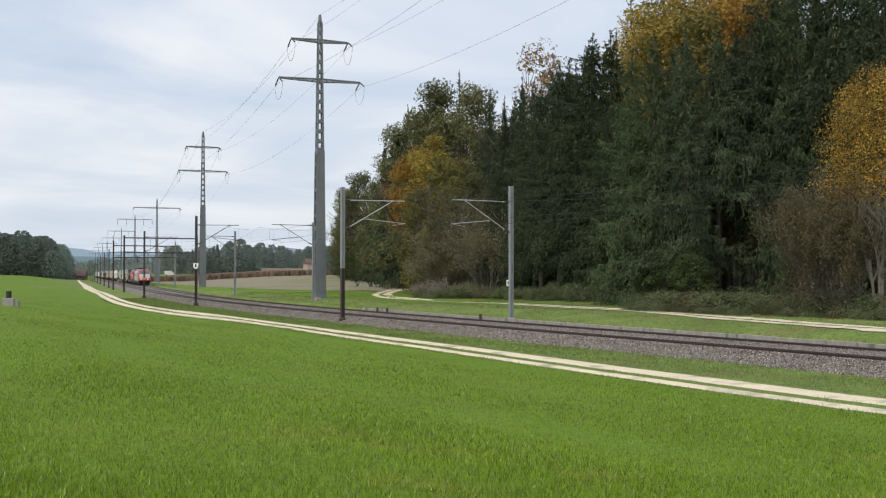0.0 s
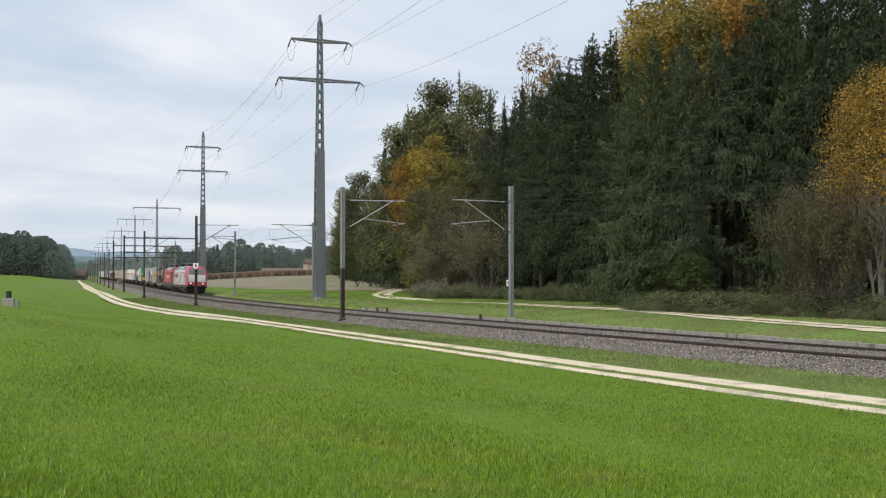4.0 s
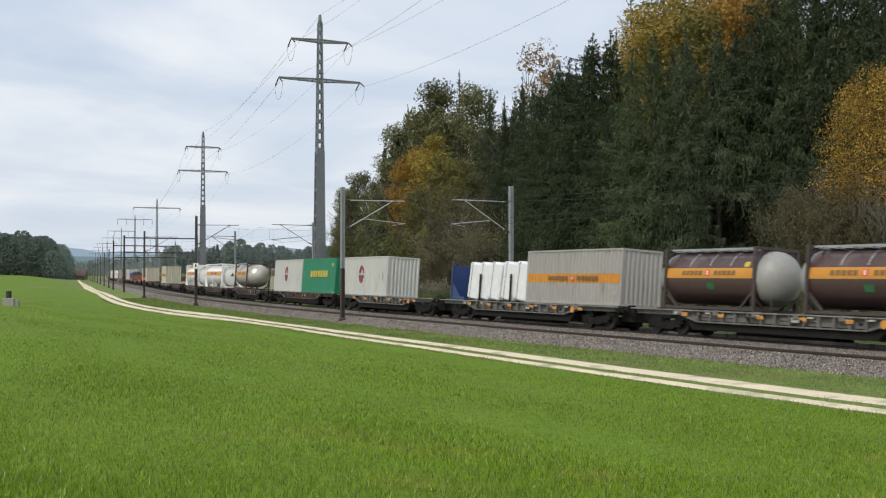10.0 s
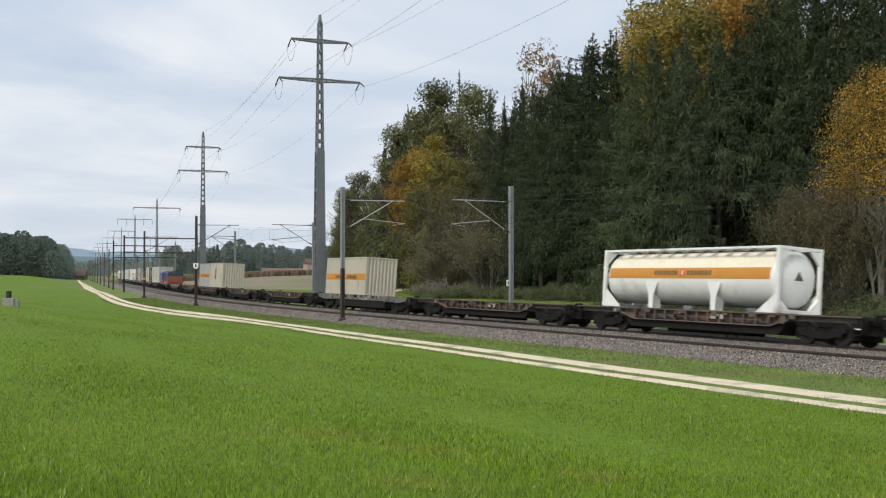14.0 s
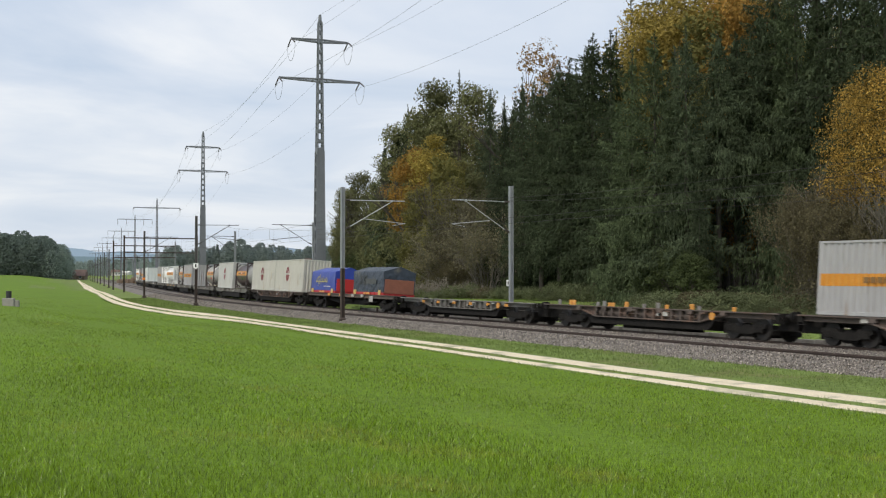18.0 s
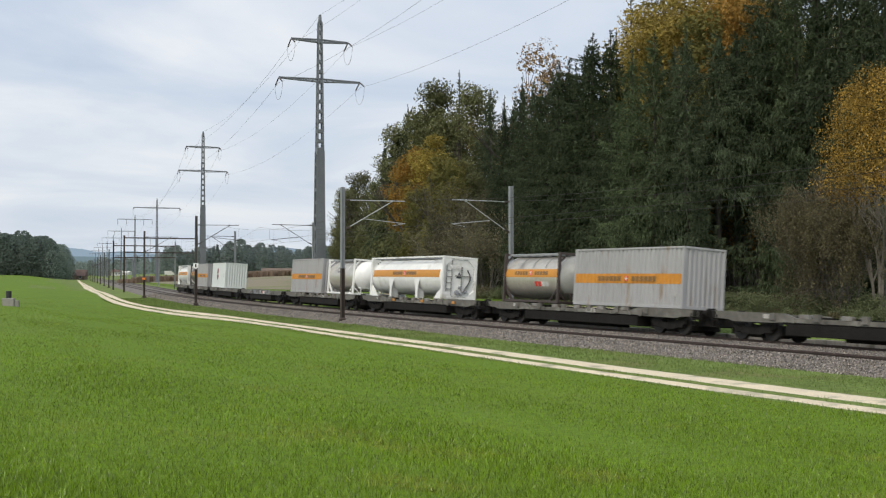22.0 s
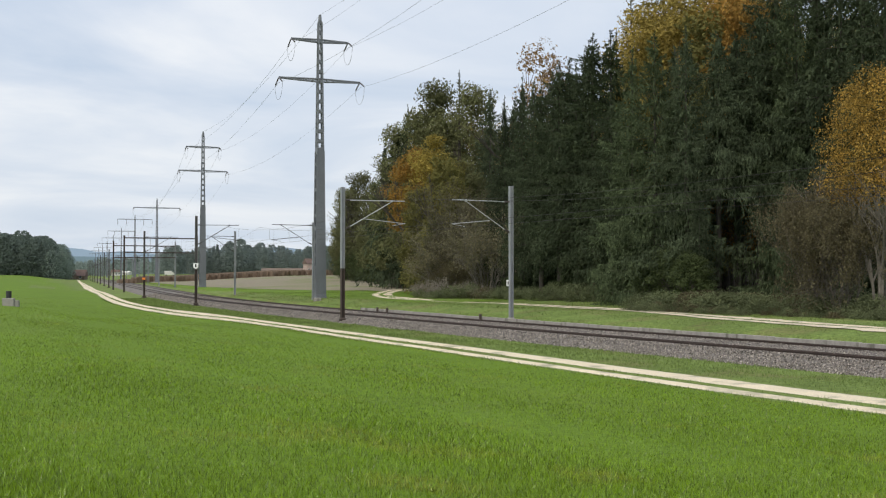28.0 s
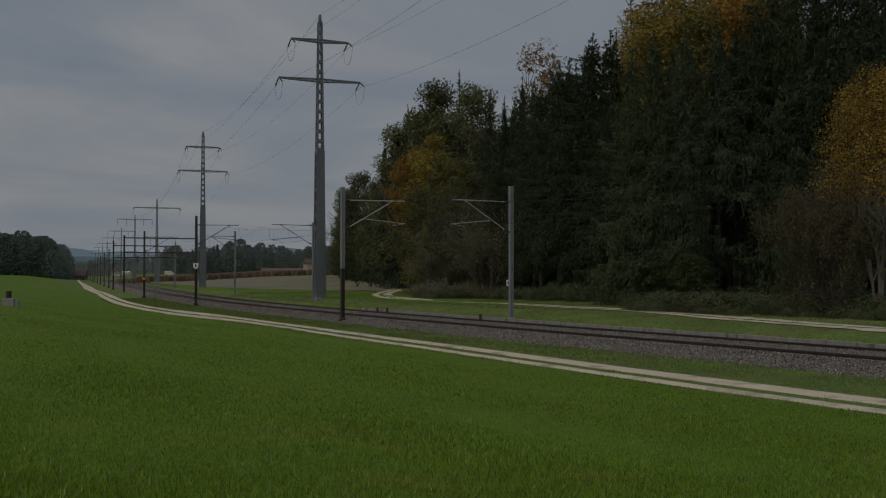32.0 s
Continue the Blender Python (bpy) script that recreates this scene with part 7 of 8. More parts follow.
def loco(d0, white):
    label = ("electric locomotive in white and carmine with red stripes" if white else "electric locomotive in weathered red")
    root = tagged(empty("locomotive"), label, "locomotive", "locomotives")
    cabm, bodym = (P["pink"], P["white"]) if white else (P["darkred"], P["red"])

    def ring(x, w, sx, dl=0.0):
        half = [(w, 1.16), (w, 1.62), (w, 2.10), (w * 0.995, 2.66), (w * 0.99, 3.10), (w * 0.94, 3.30), (w * 0.62, 3.84)]
        return [(sx * min(x, x_end(z) - dl), y, z) for y, z in [(-q, z) for q, z in half] + half[::-1]]
    part("body", Geo().rings([ring(-6.6, 1.49, 1), ring(6.6, 1.49, 1)]), bodym, root)
    for sx in (-1, 1):
        rr = [ring(6.6, 1.49, sx), ring(7.75, 1.49, sx, 0.45), ring(8.5, 1.43, sx, 0.14), ring(9.5, 1.24, sx, 0.0)]
        g = Geo().rings(rr, caps=False)
        o, n = 3 * 14, 14
        g.f += [(o + i, o + i + 1, o + n - 2 - i, o + n - 1 - i) for i in range(6)]
        part("cab", g, cabm, root, "carmine cab" if white else "dull red cab", sharp=22)
        face = P["white"] if white else P["darkred"]

        def panel(nm, z0, z1, y0, y1, m, t=0.02, lab=""):
            zs = [z0] + [z for z in (2.10,) if z0 < z < z1] + [z1]
            poly = [(sx * (x_end(z) + 0.004), z) for z in zs] + [(sx * (x_end(z) + 0.004 + t), z) for z in zs[::-1]]
            part(nm, Geo().prism(poly[::sx], y0, y1), m, root, lab)
        panel("windscreen", 2.72, 3.50, -1.06, 1.06, P["screen"], 0.02, "windscreen tinted with the grey of the sky")
        panel("screen_divider", 2.72, 3.50, -0.02, 0.02, P["under"], 0.026)
        panel("front_panel", 1.66, 2.66, -1.17, 1.17, face, 0.015, "white front panel" if white else "")
        for y in (-0.40, -0.10, 0.28):
            panel("number_bar", 1.42, 1.51, y, y + (0.16 if y > 0 else 0.24), P["whitetext"], 0.010)
        for y in (-0.82, 0.82):
            part("headlight", Geo().cyl((sx * (x_end(1.48) - 0.04), y, 1.48), (sx * (x_end(1.48) + 0.035), y, 1.48), 0.085, n=14), P["lamp"] if sx > 0 and white else P["roof"], root, "lit headlight" if sx > 0 and white else "")
        part("upper_headlight", Geo().cyl((sx * x_end(2.56), 0, 2.56), (sx * (x_end(2.56) + 0.05), 0, 2.56), 0.075, n=12), P["lampdim"] if sx > 0 and white else P["roof"], root)
        for y in (-0.55, 0.1):
            part("wiper", Geo().beam((sx * (x_end(2.75) + 0.05), y, 2.75), (sx * (x_end(3.15) + 0.05), y + 0.3, 3.15), 0.03), P["under"], root)
        # plough, steps
        panel("lamp_strip", 1.30, 1.62, -1.18, 1.18, P["redmark2"] if white else P["darkred"], 0.012, "carmine lamp strip" if white else "")
        for y in (-1, 1):
            part("corner_plate", Geo().box(min(sx * 8.62, sx * 8.98), max(sx * 8.62, sx * 8.98), y * 1.36 - 0.02, y * 1.36 + 0.02, 0.95, 1.10, 0.005), P["plate"], root, "white corner handle plate")
        part("plough", Geo().prism([(sx * 8.0, 0.26), (sx * 8.6, 0.16), (sx * 8.82, 0.20), (sx * 8.92, 0.42), (sx * 8.80, 0.80), (sx * 8.0, 0.80)][::sx], -1.16, 1.16), P["under"], root)
        part("buffer_beam", Geo().box(min(sx * 8.3, sx * 9.0), max(sx * 8.3, sx * 9.0), -1.30, 1.30, 0.78, 1.155, 0.14), P["under"], root)
        for y in (-1, 1):
            g = Geo()
            for z in (0.42, 0.68, 0.94):
                g.box(sx * 6.95 - 0.22, sx * 6.95 + 0.22, y * 1.40 - 0.1, y * 1.40 + 0.1, z - 0.02, z + 0.02)
            g.beam((sx * 6.95 - 0.22, y * 1.48, 0.4), (sx * 6.95 - 0.22, y * 1.48, 1.15), 0.03)
            g.beam((sx * 6.95 + 0.22, y * 1.48, 0.4), (sx * 6.95 + 0.22, y * 1.48, 1.15), 0.03)
            part("step", g, P["greybox"], root, "worn grey steps")
            # cab door and side window
            yy = sorted((y * 1.492, y * 1.502))
            part("cab_door", Geo().box(sx * 6.55 - 0.32, sx * 6.55 + 0.32, yy[0], yy[1], 1.24, 3.06, 0.004), P["white"] if white else P["darkred"], root)
            g = Geo()
            for dx in (-0.40, 0.40):
                g.beam((sx * 6.55 + dx, y * 1.53, 1.3), (sx * 6.55 + dx, y * 1.53, 2.9), 0.025)
            part("grab_rail", g, P["roof"], root)
            if white:
                poly = [(sx * 6.95, 1.20), (sx * 8.28, 1.20), (sx * 8.12, 2.1), (sx * 7.62, 3.06), (sx * 6.95, 3.06)][::sx]
                o = part("cab_side_panel", Geo().prism([(a_ - sx * 0.10 if abs(a_) > 7 else a_, z) for a_, z in poly], yy[0], yy[1]), P["white"], root, "white cab side")
            poly = [(sx * 7.08, 2.32), (sx * 7.58, 2.32), (sx * 7.52, 2.75), (sx * 7.38, 2.98), (sx * 7.08, 2.98)][::sx]
            yy2 = sorted((y * 1.503, y * 1.510))
            part("side_window", Geo().prism(poly, yy2[0], yy2[1]), P["blackglass"], root, "dark cab side window")
    part("frame_skirt", Geo().box(-8.5, 8.5, -1.46, 1.46, 0.80, 1.158, 0.02), P["frame"], root, "dark grey frame")
    for sx in (-1, 1):
        for sy in (-1, 1):
            g = Geo().cyl((sx * 8.98, sy * 0.875, 1.03), (sx * 9.34, sy * 0.875, 1.03), 0.11, n=10)
            g.box(min(sx * 9.34, sx * 9.42), max(sx * 9.34, sx * 9.42), sy * 0.875 - 0.3, sy * 0.875 + 0.3, 0.85, 1.21, 0.03)
            part("buffer", g, P["under"], root)
        part("coupling", Geo().beam((sx * 9.0, 0, 1.0), (sx * 9.45, 0, 0.9), 0.1, 0.2), P["under"], root)
        # bogies
        x = sx * 5.22
        g = Geo()
        for sy in (-1, 1):
            y0, y1 = sorted((sy * 0.98, sy * 1.14))
            g.prism([(x - 1.95, 0.66), (x - 1.9, 0.86), (x - 0.8, 0.90), (x + 0.8, 0.90), (x + 1.9, 0.86), (x + 1.95, 0.66), (x + 0.7, 0.40), (x - 0.7, 0.40)][::-1], y0, y1)
            for k in (-1, 1):
                g.box(x + k * 1.3 - 0.2, x + k * 1.3 + 0.2, y0 - 0.05, y1 + 0.06, 0.44, 0.80, 0.04)
            g.cyl((x - 0.35, sy * 1.2, 0.5), (x - 0.35, sy * 1.2, 1.0), 0.13, n=10)
            g.cyl((x + 0.35, sy * 1.2, 0.5), (x + 0.35, sy * 1.2, 1.0), 0.13, n=10)
            g.beam((x - 1.3, sy * 1.18, 0.75), (x - 0.5, sy * 1.18, 0.95), 0.08)
            g.beam((x + 1.3, sy * 1.18, 0.75), (x + 0.5, sy * 1.18, 0.95), 0.08)
        b = part("bogie", g, P["under"], root)
        for k in (-1, 1):
            wheelset(b, x + k * 1.3, 0.62)
            for sy in (-1, 1):
                ty = Geo().cyl((x + k * 1.3, sy * 0.80, 0.62), (x + k * 1.3, sy * 0.822, 0.62), 0.615, n=28)
                part("tyre", ty, P["tread"] if not white else P["wheel"], b, "bright worn tyre" if not white else "")
                part("wheel_disc", Geo().cyl((x + k * 1.3, sy * 0.822, 0.62), (x + k * 1.3, sy * 0.832, 0.62), 0.53, n=24), P["wheel"], b)
            for sy in (-1, 1):
                y = sy * 1.20
                xa = x + k * 1.3
                part("axle_box_cover", Geo().cyl((xa, sy * 1.14, 0.62), (xa, sy * 1.24, 0.62), 0.17, n=12), P["skirt"], b, "grey axle cover")
                part("spring", Geo().cyl((xa - 0.30, y, 0.62), (xa - 0.30, y, 0.95), 0.085, n=8).cyl((xa + 0.30, y, 0.62), (xa + 0.30, y, 0.95), 0.085, n=8), P["skirt"], b)
                part("sand_pipe", Geo().cyl((xa + k * 0.62, sy * 1.1, 0.95), (xa + k * 0.66, sy * 0.9, 0.14), 0.035, n=6), P["roof"], b, "pale sand pipe")
                part("damper", Geo().cyl((x + k * 0.15, sy * 1.30, 0.86), (x + k * 0.95, sy * 1.30, 0.74), 0.055, n=8), P["roof"], b, "pale damper")
    part("underfloor_beam", Geo().box(-3.3, 3.3, -0.7, 0.7, 0.40, 0.9, 0.03), P["under"], root)
    for x0, x1, dep, z0, m in ((-3.1, -2.75, 1.34, 0.50, "skirt"), (-2.6, -1.35, 1.22, 0.30, "under"), (-1.2, -0.55, 1.28, 0.46, "skirt"), (-0.45, 0.75, 1.16, 0.24, "under"),
                               (0.85, 1.35, 1.30, 0.42, "greybox"), (1.45, 2.35, 1.24, 0.34, "greybox"), (2.55, 2.85, 1.36, 0.5, "skirt")):
        for sy in (-1, 1):
            y0, y1 = sorted((sy * 0.6, sy * dep))
            part("underfloor_box", Geo().box(x0, x1, y0, y1, z0, 0.86, 0.04), P[m], root, "dark underfloor equipment box")
    # roof: sloped panels and grilles
    for sy in (-1, 1):
        for x0, x1, m in ((-6.3, -3.6, P["darkroof"]), (-3.5, -1.9, P["roof"]), (-1.8, 2.2, P["roof"]), (2.3, 3.3, P["roof"]), (3.4, 6.3, P["darkroof"])):
            o = part("roof_panel", Geo().box(x0, x1, -0.32, 0.32, -0.02, 0.02, 0.008), m, root, "dark roof grille" if m is P["darkroof"] else "grey roof panel")
            o.matrix_basis = Matrix.Translation((0, sy * 1.165, 3.585)) @ Euler((-sy * radians(47.5), 0, 0)).to_matrix().to_4x4()
    part("roof_deck", Geo().box(-6.2, 6.2, -0.85, 0.85, 3.84, 3.90, 0.01), P["roof"] if white else P["skirt"], root)
    g = Geo()
    for x in (-5.4, -4.4, -3.2, 3.0, 4.3, 5.5):
        g.cyl((x, 0.45, 3.88), (x, 0.45, 4.2), 0.07, n=8)
        g.cyl((x, -0.45, 3.88), (x, -0.45, 4.2), 0.07, n=8)
    part("roof_insulator", g, P["under"], root)
    g = Geo().beam((-5.6, 0.45, 4.22), (5.6, 0.45, 4.22), 0.04)
    g.beam((-5.6, -0.45, 4.22), (-3.2, -0.45, 4.22), 0.05)
    g.beam((3.0, -0.45, 4.22), (5.5, -0.45, 4.22), 0.05)
    part("roof_busbar", g, P["skirt"], root)
    for sx, raised in ((1, True), (-1, False)):
        pan = part("pantograph", Geo().box(sx * 4.75 - 0.55, sx * 4.75 + 0.55, -0.5, 0.5, 4.16, 4.24, 0.01), P["skirt"], root, "raised pantograph" if raised else "lowered pantograph")
        if raised:
            part("lower_arm", Geo().cyl((4.5, 0, 4.24), (6.0, 0, 4.86), 0.04, n=8), P["skirt"], pan)
            part("upper_arm", Geo().cyl((6.0, 0.1, 4.86), (4.45, 0.25, 5.52), 0.03, n=6).cyl((6.0, -0.1, 4.86), (4.45, -0.25, 5.52), 0.025, n=6), P["skirt"], pan)
            g = Geo().box(4.25, 4.33, -0.8, 0.8, 5.54, 5.60).box(4.57, 4.65, -0.8, 0.8, 5.54, 5.60)
            for y in (-1, 1):
                g.beam((4.29, y * 0.8, 5.57), (4.29, y * 1.0, 5.38), 0.05)
                g.beam((4.61, y * 0.8, 5.57), (4.61, y * 1.0, 5.38), 0.05)
                g.beam((4.29, y * 0.4, 5.54), (4.61, y * 0.4, 5.54), 0.04)
            part("contact_head", g, P["skirt"], pan)
        else:
            part("lower_arm", Geo().cyl((-4.2, 0, 4.3), (-5.7, 0, 4.34), 0.04, n=8), P["skirt"], pan)
            part("upper_arm", Geo().cyl((-5.7, 0, 4.34), (-4.1, 0, 4.40), 0.03, n=6), P["roof"], pan)
            part("contact_head", Geo().box(-4.25, -4.15, -0.9, 0.9, 4.38, 4.44).box(-3.95, -3.85, -0.9, 0.9, 4.38, 4.44), P["roof"], pan)
    # paint
    Y = -1.500
    for x in (-6.18, 6.18, -6.92, 6.92):
        part("panel_seam", Geo().box(x - 0.018, x + 0.018, Y - 0.004, Y + 0.01, 1.2, 3.08), P["skirt"], root, "dark panel seam")
    for i in range(8):
        part("equipment_plate", Geo().box(-7.6 + i * 2.05, -7.25 + i * 2.05, -1.475, -1.455, 0.93, 1.12, 0.005), P["under"], root)
    if white:
        part("stripe", Geo().box(-6.15, 1.0, Y - 0.006, Y + 0.008, 1.44, 1.52), P["stripe"], root, "red stripe")
        part("stripe", Geo().box(2.1, 6.1, Y - 0.006, Y + 0.008, 2.90, 3.00), P["stripe"], root, "red stripe")
        part("stripe", Geo().prism([(0.85, 1.44), (1.18, 1.44), (1.62, 3.0), (1.45, 3.0), (1.30, 2.86)], Y - 0.006, Y + 0.008), P["stripe"], root, "red slanting stripe")
        part("stripe", Geo().prism([(1.40, 1.44), (1.72, 1.44), (2.1, 2.82), (2.25, 2.90), (2.25, 3.0), (1.95, 3.0)], Y - 0.006, Y + 0.008), P["stripe"], root, "red slanting stripe")
        part("stripe", Geo().box(-8.1, 8.0, Y + 0.002, Y + 0.012, 1.17, 1.23), P["stripe"], root, "red sill stripe")
        def slant(x0, x1, z0, z1, m, lab):
            k = 0.16
            part("lettering", Geo().prism([(x0 + k * (z0 - 2.2), z0), (x1 + k * (z0 - 2.2), z0), (x1 + k * (z1 - 2.2), z1), (x0 + k * (z1 - 2.2), z1)], Y - 0.006, Y + 0.008), m, root, lab)
        for i in range(3):
            slant(-5.95 + i * 0.54, -5.53 + i * 0.54, 2.24, 2.74, P["stripe"], "red slanting block")
        for x0 in (-4.26, -3.86):
            slant(x0, x0 + 0.26, 2.10, 2.95, P["stripe"], "tall red slanting block")
        slant(-6.0, -4.3, 2.06, 2.12, P["stripe"], "red underline")
        slant(-3.60, -2.2, 2.90, 2.96, P["stripe"], "red line over the blocks")
        for x0, x1, z1 in ((-3.44, -3.10, 2.74), (-2.96, -2.50, 2.74), (-2.34, -2.14, 2.74), (-1.98, -1.80, 2.95)):
            slant(x0, x1, 2.24, z1, P["greytext"], "dark grey slanting block")
    else:
        for i in range(9):
            x = -0.90 + i * 0.46
            part("lettering", Geo().box(x, x + 0.34, Y - 0.006, Y + 0.008, 2.20, 2.44, 0.003), P["whitetext"], root, "white lettering block")
        for i in range(11):
            hh = (0.10, 0.22, 0.14, 0.36, 0.62, 0.80, 0.62, 0.36, 0.14, 0.22, 0.10)[i]
            z = 2.30 + (i - 5) * 0.135
            part("emblem", Geo().box(-2.35 - hh * 0.6, -2.35 + hh * 0.6, Y - 0.006, Y + 0.008, z - 0.035, z + 0.035), P["whitetext"], root, "white barred emblem")
        part("lettering", Geo().box(0.6, 1.9, Y - 0.006, Y + 0.008, 1.94, 2.0), P["whitetext"], root)
        part("grime_band", Geo().box(-6.1, 6.1, Y - 0.001, Y + 0.009, 2.96, 3.09), P["darkred"], root, "darker weathered edge")
        for x in (-5.92, 5.92):
            part("grime_band", Geo().box(x - 0.2, x + 0.2, Y - 0.001, Y + 0.009, 1.42, 2.955), P["darkred"], root, "darker weathered edge")
        part("sill_stripe", Geo().box(-8.0, 8.0, Y + 0.002, Y + 0.012, 1.17, 1.42), P["skirt"], root, "grimy dark grey sill")
    bars(root, "data_plate", P["plate"], [(-5.9, -5.1, 1.00, 1.05), (-1.2, -0.6, 1.0, 1.06), (0.2, 0.5, 1.0, 1.07), (2.9, 3.4, 1.0, 1.06), (7.0, 7.3, 0.97, 1.08), (-7.8, -7.5, 0.97, 1.08)], -1.462)
    RAKE.append((root, d0))
    return root


loco(9.05, True)
loco(27.75, False)
for kd, a, b, ex in (("grey", 36.9, 56.8, ""), ("grey", 56.8, 76.9, ""), ("grey", 76.9, 95.6, ""), ("brown", 95.6, 115.2, ""), ("brown", 115.2, 134.1, ""),
                     ("brown", 134.1, 154.0, ""), ("brown", 154.0, 173.4, ""), ("brown", 173.4, 193.0, ", empty"), ("light", 193.0, 212.8, ""), ("brown", 212.8, 231.6, ", empty"),
                     ("brown", 231.6, 249.8, ", empty"), ("brown", 249.8, 270.3, ""), ("brown", 270.3, 288.7, ", empty, with raised orange locking posts"), ("grey", 288.7, 307.3, ", empty"), ("flat", 307.3, 327.6, ""),
                     ("brown", 327.6, 348.1, ""), ("light", 348.1, 367.3, ""), ("light", 367.3, 387.4, ", half empty"), ("light", 387.4, 407.2, ""), ("light", 407.2, 426.9, " and orange levers"),
                     ("light", 426.9, 446.5, ""), ("light", 446.5, 464.6, ", empty"), ("light", 464.6, 484.1, ""), ("light", 484.1, 503.8, ""), ("light", 503.8, 522.5, "")):
    wagon(kd, a, b, ex)
BAND = "grey corrugated freight container with an orange band"
EMB = "pale corrugated freight container with a maroon emblem"
tank_short(39.5, 45.3, P["brown"], P["head"], P["tframe"], "brown tank container with an orange band and grey heads", marks="green")
tank_short(48.2, 54.0, P["brown"], P["head"], P["tframe"], "brown tank container with an orange band and grey heads", marks="green")
container(57.3, 66.1, P["grey"], "band", BAND)
bale_stack(66.3, 69.2, 2)
bale_stack(69.4, 73.3, 3)
blue_rack(73.4, 75.2)
container(85.5, 94.7, P["pale"], "emblem", EMB)
container(96.3, 105.0, P["green"], "yellow", "green corrugated freight container with yellow lettering blocks")
container(105.15, 114.1, P["pale"], "emblem", EMB)
tank_short(125.8, 131.6, P["steel"], P["steel"], P["tframe"], "dull steel tank container with an orange band", light=True)
tank_long(139.4, 151.4, P["tankwhite"], "long white tank container with an orange band", marks="one")
tank_long(158.9, 170.9, P["tankwhite"], "long cream-white tank container with a yellow-orange band")
container(201.7, 210.6, P["beige"], "band", "beige-grey corrugated freight container with an orange band")
container(251.05, 259.9, P["beige"], "emblem", "beige corrugated freight container with a maroon emblem")
container(260.05, 268.9, P["cool"], "band", BAND)
tarp_body(310.3, 316.3, P["tarpgrey"], P["boardbrown"], "low swap body under a faded grey-blue tarpaulin", False)
tarp_body(320.4, 326.5, P["tarp"], P["board"], "low swap body under a bright blue tarpaulin with yellow strokes", True)
container(329.0, 337.9, P["dusty"], "emblem", "dusty off-white corrugated freight container with a maroon emblem")
container(338.1, 347.2, P["dusty"], "emblem", "dusty off-white corrugated freight container with a maroon emblem")
tank_short(349.9, 355.4, P["brown"], P["head"], P["tframe"], "brown tank container with an orange band and grey heads", marks="green")
container(357.1, 365.9, P["pale"], "emblem", EMB)
tank_short(369.5, 375.1, P["steel"], P["head"], P["tframe"], "dull steel tank container with an orange band and hazard plates", light=True, marks="hazard")
container(389.0, 397.7, P["cool"], "band", BAND)
tank_short(399.2, 404.9, P["steel"], P["head"], P["tframe"], "dull steel tank container with an orange band and hazard plates", light=True, marks="hazard")
tank_long(412.8, 424.9, P["tankwhite"], "long white tank container with an orange band and end valves", True)
tank_short(428.5, 434.3, P["steel"], P["tankwhite"], P["tankwhite"], "polished steel tank container in a white frame", light=True, marks="noband")
container(435.9, 444.6, P["cool"], "band", BAND)
container(473.6, 482.4, P["white_box"], "emblem", "clean white corrugated freight container with a maroon emblem")
container(486.1, 495.0, P["cool"], "band", BAND)
tank_short(496.5, 502.1, P["brown"], P["head"], P["tframe"], "brown tank container with an orange band and grey heads", marks="green")
tank_long(505.5, 517.4, P["tankwhite"], "long white tank container with an orange band", marks="one")


# ---------------------------------------------------------------- blades of grass, loose stones


def blades(name, x, y, h, w, material, label, seed, lean=0.35, kind_="stuff", category="grass"):
    rg = np.random.default_rng(seed)
    n = len(x)
    z = lie(x, y) + 0.02
    a = rg.uniform(0, 2 * np.pi, n)
    b = rg.uniform(0, 2 * np.pi, n)
    ln = np.abs(rg.normal(0, lean, n)) * h
    dx, dy = np.cos(a) * w / 2, np.sin(a) * w / 2
    v = np.stack([np.stack([x - dx, y - dy, z - 0.02], 1), np.stack([x + dx, y + dy, z - 0.02], 1),
                  np.stack([x + np.cos(b) * ln, y + np.sin(b) * ln, z + h], 1)], 1).reshape(-1, 3)
    f = np.arange(3 * n).reshape(-1, 3)
    return tagged(new(name, soup(name, v, f, material)), label, category, kind=kind_)


def crop_grass():
    rg = np.random.default_rng(101)
    n = 660000
    d = 7.0 * (150 / 7.0) ** rg.uniform(0, 1, n)
    x, y = rg.uniform(-0.56, 0.56, n) * d, d
    s, u = su(x, y)
    ok = (d < 150 - 90 * rg.uniform(0, 1, n)) & (u > np.interp(s, TRACK_S, TRACK_NEAR) + 0.2 + 0.12 * np.sin(s * 0.9) * np.sin(s * 0.37))
    x, y, d = x[ok], y[ok], d[ok]
    # sown in rows, a little thicker here and there
    m = 0.85 + 0.15 * np.sin(x * 0.9 + 0.35 * y) * np.sin(0.31 * y - 0.22 * x)
    h = rg.uniform(0.035, 0.115, len(x)) * m * np.interp(d, (8, 18, 50), (1.15, 0.85, 0.65))
    w = np.maximum(0.0090, 0.00080 * d) * rg.uniform(0.6, 1.6, len(x))
    blades("crop_grass", x, y, h, w, M["blade"], "dense short blades of young cereal", 5, 0.85)


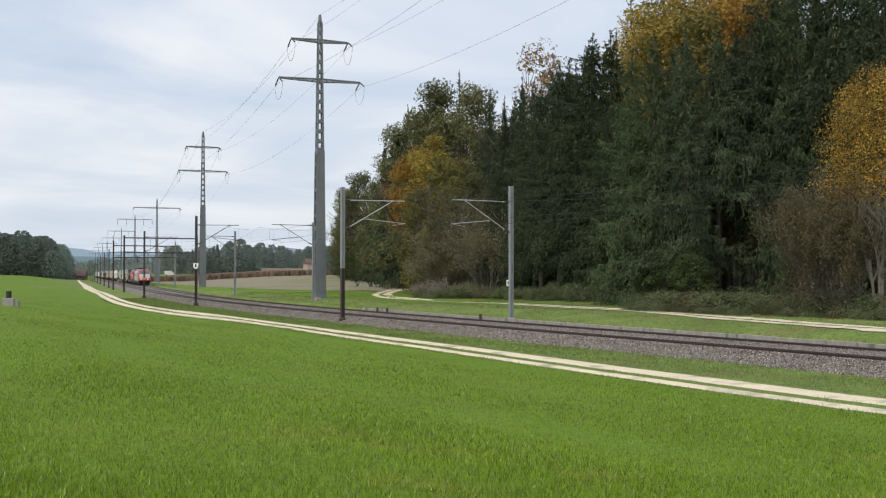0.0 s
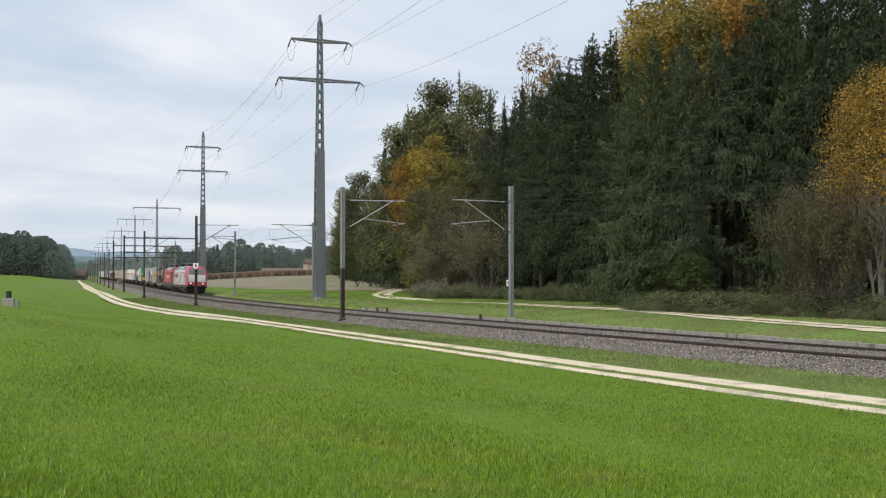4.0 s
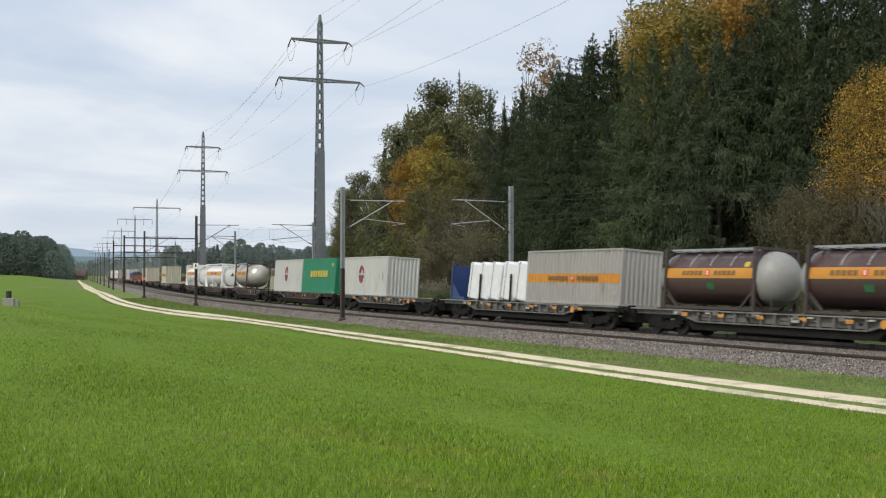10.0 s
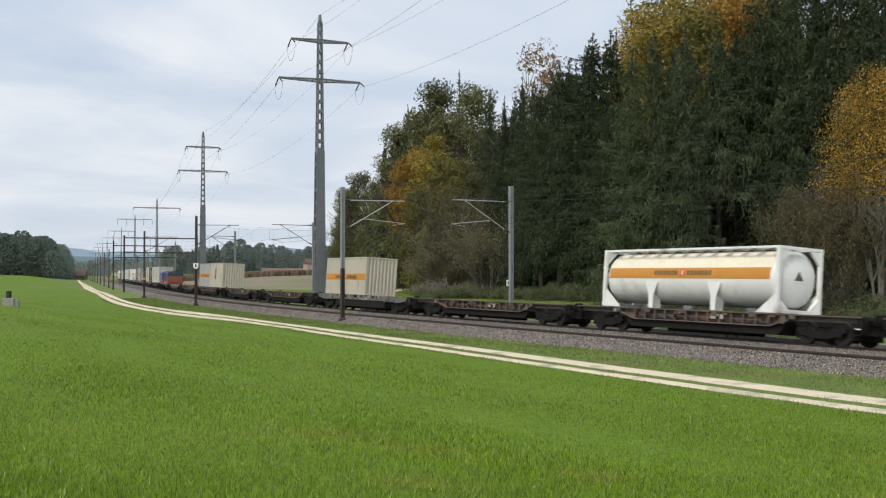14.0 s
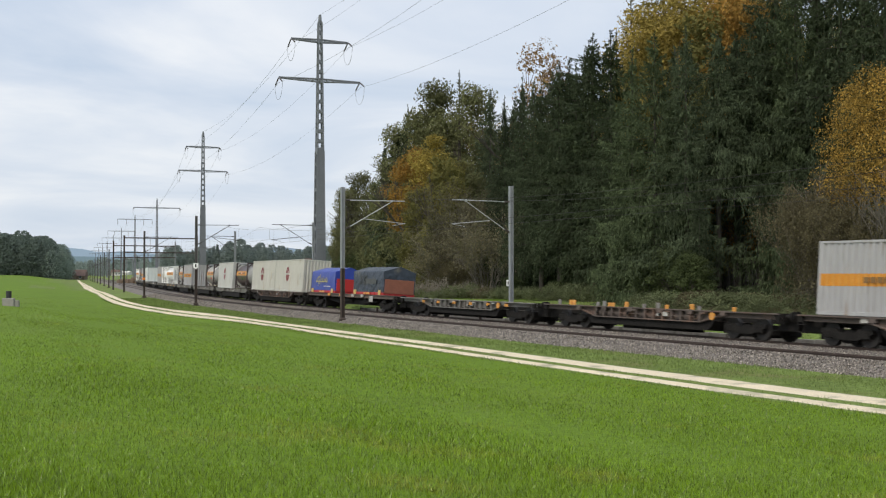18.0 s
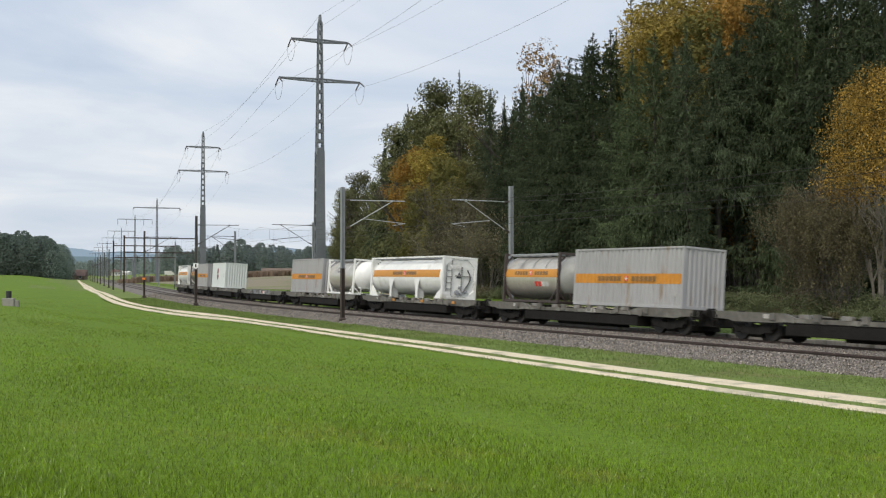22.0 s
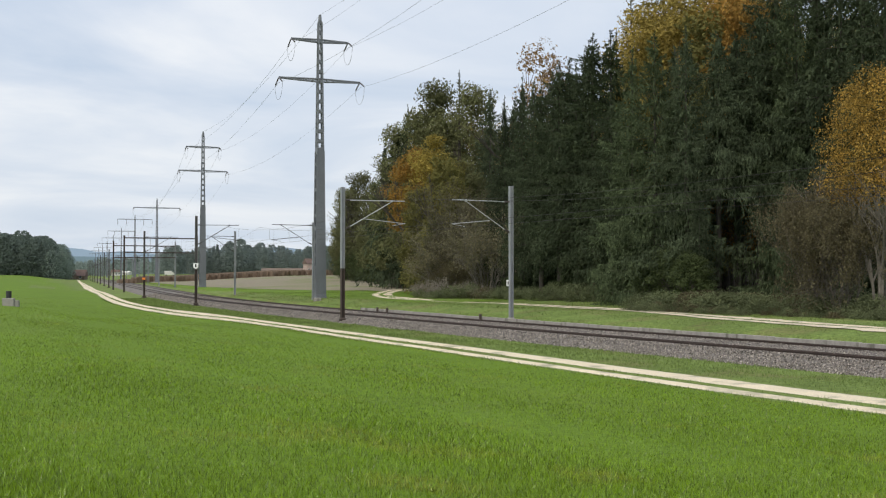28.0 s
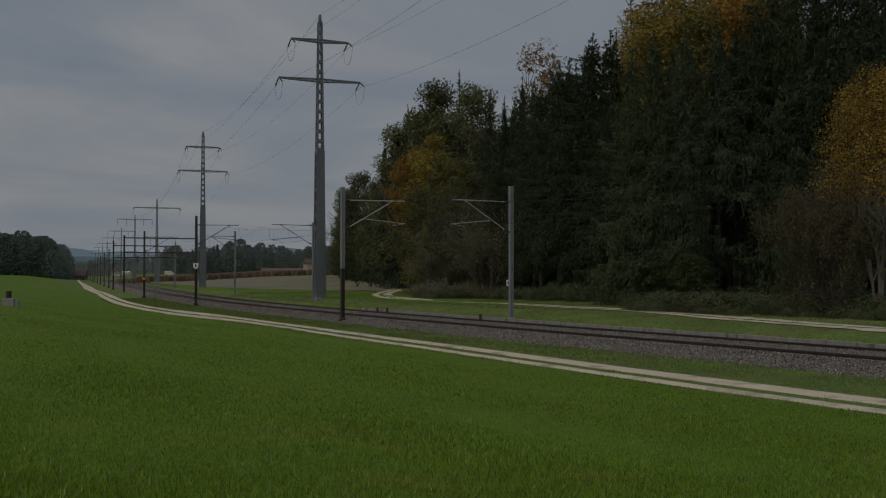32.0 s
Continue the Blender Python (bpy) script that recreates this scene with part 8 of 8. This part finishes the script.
def verge_grass():
    rg = np.random.default_rng(103)
    n = 130000
    s = 26 - 140 * rg.uniform(0, 1, n) ** 1.3
    zone = rg.uniform(0, 1, n)
    f = rg.uniform(0, 1, n)
    far, mid, ridge, edge = (np.interp(s, TRACK_S, q) for q in (TRACK_FAR, TRACK_MID, TRACK_RIDGE, TRACK_NEAR))
    u = np.where(zone < 0.42, 6.5 + (far - 6.5) * f, np.where(zone < 0.46, mid + ridge * (2 * f - 1), np.where(zone < 0.50, edge + 0.35 * f, -2.62 - 19 * f)))
    x, y = at(s, u)
    h = rg.uniform(0.04, 0.16, n) * np.where(u < 0, 0.55, np.where(u > far, 0.45, 0.6)) * (0.7 + 0.5 * (wave(x, y, 2.2) > 0))
    w = np.maximum(0.012, 0.0006 * y) * rg.uniform(0.7, 1.5, n)
    # the ruts of the farm track along the wood stay bare
    P2 = np.array(PATH2)
    near = np.full(n, 99.0)
    for (ax, ay), (bx, by) in zip(P2[:-1], P2[1:]):
        t = np.clip(((x - ax) * (bx - ax) + (y - ay) * (by - ay)) / ((bx - ax) ** 2 + (by - ay) ** 2), 0, 1)
        near = np.minimum(near, np.hypot(x - ax - t * (bx - ax), y - ay - t * (by - ay)))
    ok = (u > 0) | (near > 1.25) | (near < 0.2)
    blades("verge_grass", x[ok], y[ok], h[ok], w[ok], M["verge_blade"], "short rough grass on the verges of the railway", 6, 0.6)


def ballast_stones():
    """Loose stones on the bed and its shoulder."""
    rg = np.random.default_rng(107)
    n = 110000
    s = 20 - 150 * rg.uniform(0, 1, n) ** 1.5
    zone = rg.uniform(0, 1, n)
    u = np.where(zone < 0.52, rg.uniform(4.40, 6.6, n), np.where(zone < 0.80, rg.uniform(0.88, 2.5, n), rg.uniform(-2.1, 4.3, n)))
    for r in (-0.7525, 0.7525, NEAR - 0.7525, NEAR + 0.7525):
        u = np.where(np.abs(u - r) < 0.10, u + 0.22, u)
    x, y = at(s, u)
    k = np.tan(np.radians(np.interp(s, (-230, -150, -85), (0.0, 1.3, 4.0))))
    flat = np.interp(u, [-2.35, -2.2, -1.7, 1.2, 2.2, 5.07, 5.65, 6.55, 6.7], [-0.75, -0.30, -0.10, -0.115, -0.13, -0.125, -0.19, -0.46, -0.62])
    lean_far, lean_near = k * (u - 0.75), k * (u - NEAR - 0.75)
    w = np.clip((u - 1.2) / 1.0, 0, 1)
    z = flat + np.where(u < 5.07, lean_far * (1 - w) + lean_near * w, lean_near * np.clip((5.65 - u) / 0.58, 0, 1))
    r = rg.uniform(0.014, 0.031, n) * np.where(np.abs(u - 5.4) < 1.2, 1.1, 0.9)
    base = np.array([(1, 1, 0.9), (1, -1, -1), (-1, 1, -1), (-1, -1, 1), (0, 0, 1.5)], float) * 0.75
    v = base[None] * rg.uniform(0.6, 1.3, (n, 5, 3)) * r[:, None, None]
    t = rg.uniform(0, 6.283, n)
    c, q = np.cos(t)[:, None], np.sin(t)[:, None]
    vx, vy = v[..., 0] * c - v[..., 1] * q, v[..., 0] * q + v[..., 1] * c
    v = np.stack([vx + x[:, None], vy + y[:, None], v[..., 2] + z[:, None] + r[:, None] * 0.35], 2).reshape(-1, 3)
    f = np.array([(0, 1, 4), (1, 3, 4), (3, 0, 4), (0, 2, 1)])
    F = (f[None] + 5 * np.arange(n)[:, None, None]).reshape(-1, 3)
    tagged(new("ballast_stones", soup("ballast_stones", v, F, M["stone"])), "loose grey-brown crushed stones of the ballast", "stones", kind="stuff")


crop_grass()
verge_grass()
ballast_stones()


# ---------------------------------------------------------------- what moves
FRONT, SPEED = 4.472, 28.025      # where the train's front stands at 8.5 s, and metres a second


def motions():
    for thing, behind in RAKE:
        rows = []
        for i in range(65):
            t = i * 0.5
            s = FRONT + SPEED * (t - 8.5) - behind
            rows.append((t, lean_pose(s)))
        walk(thing, rows)


motions()
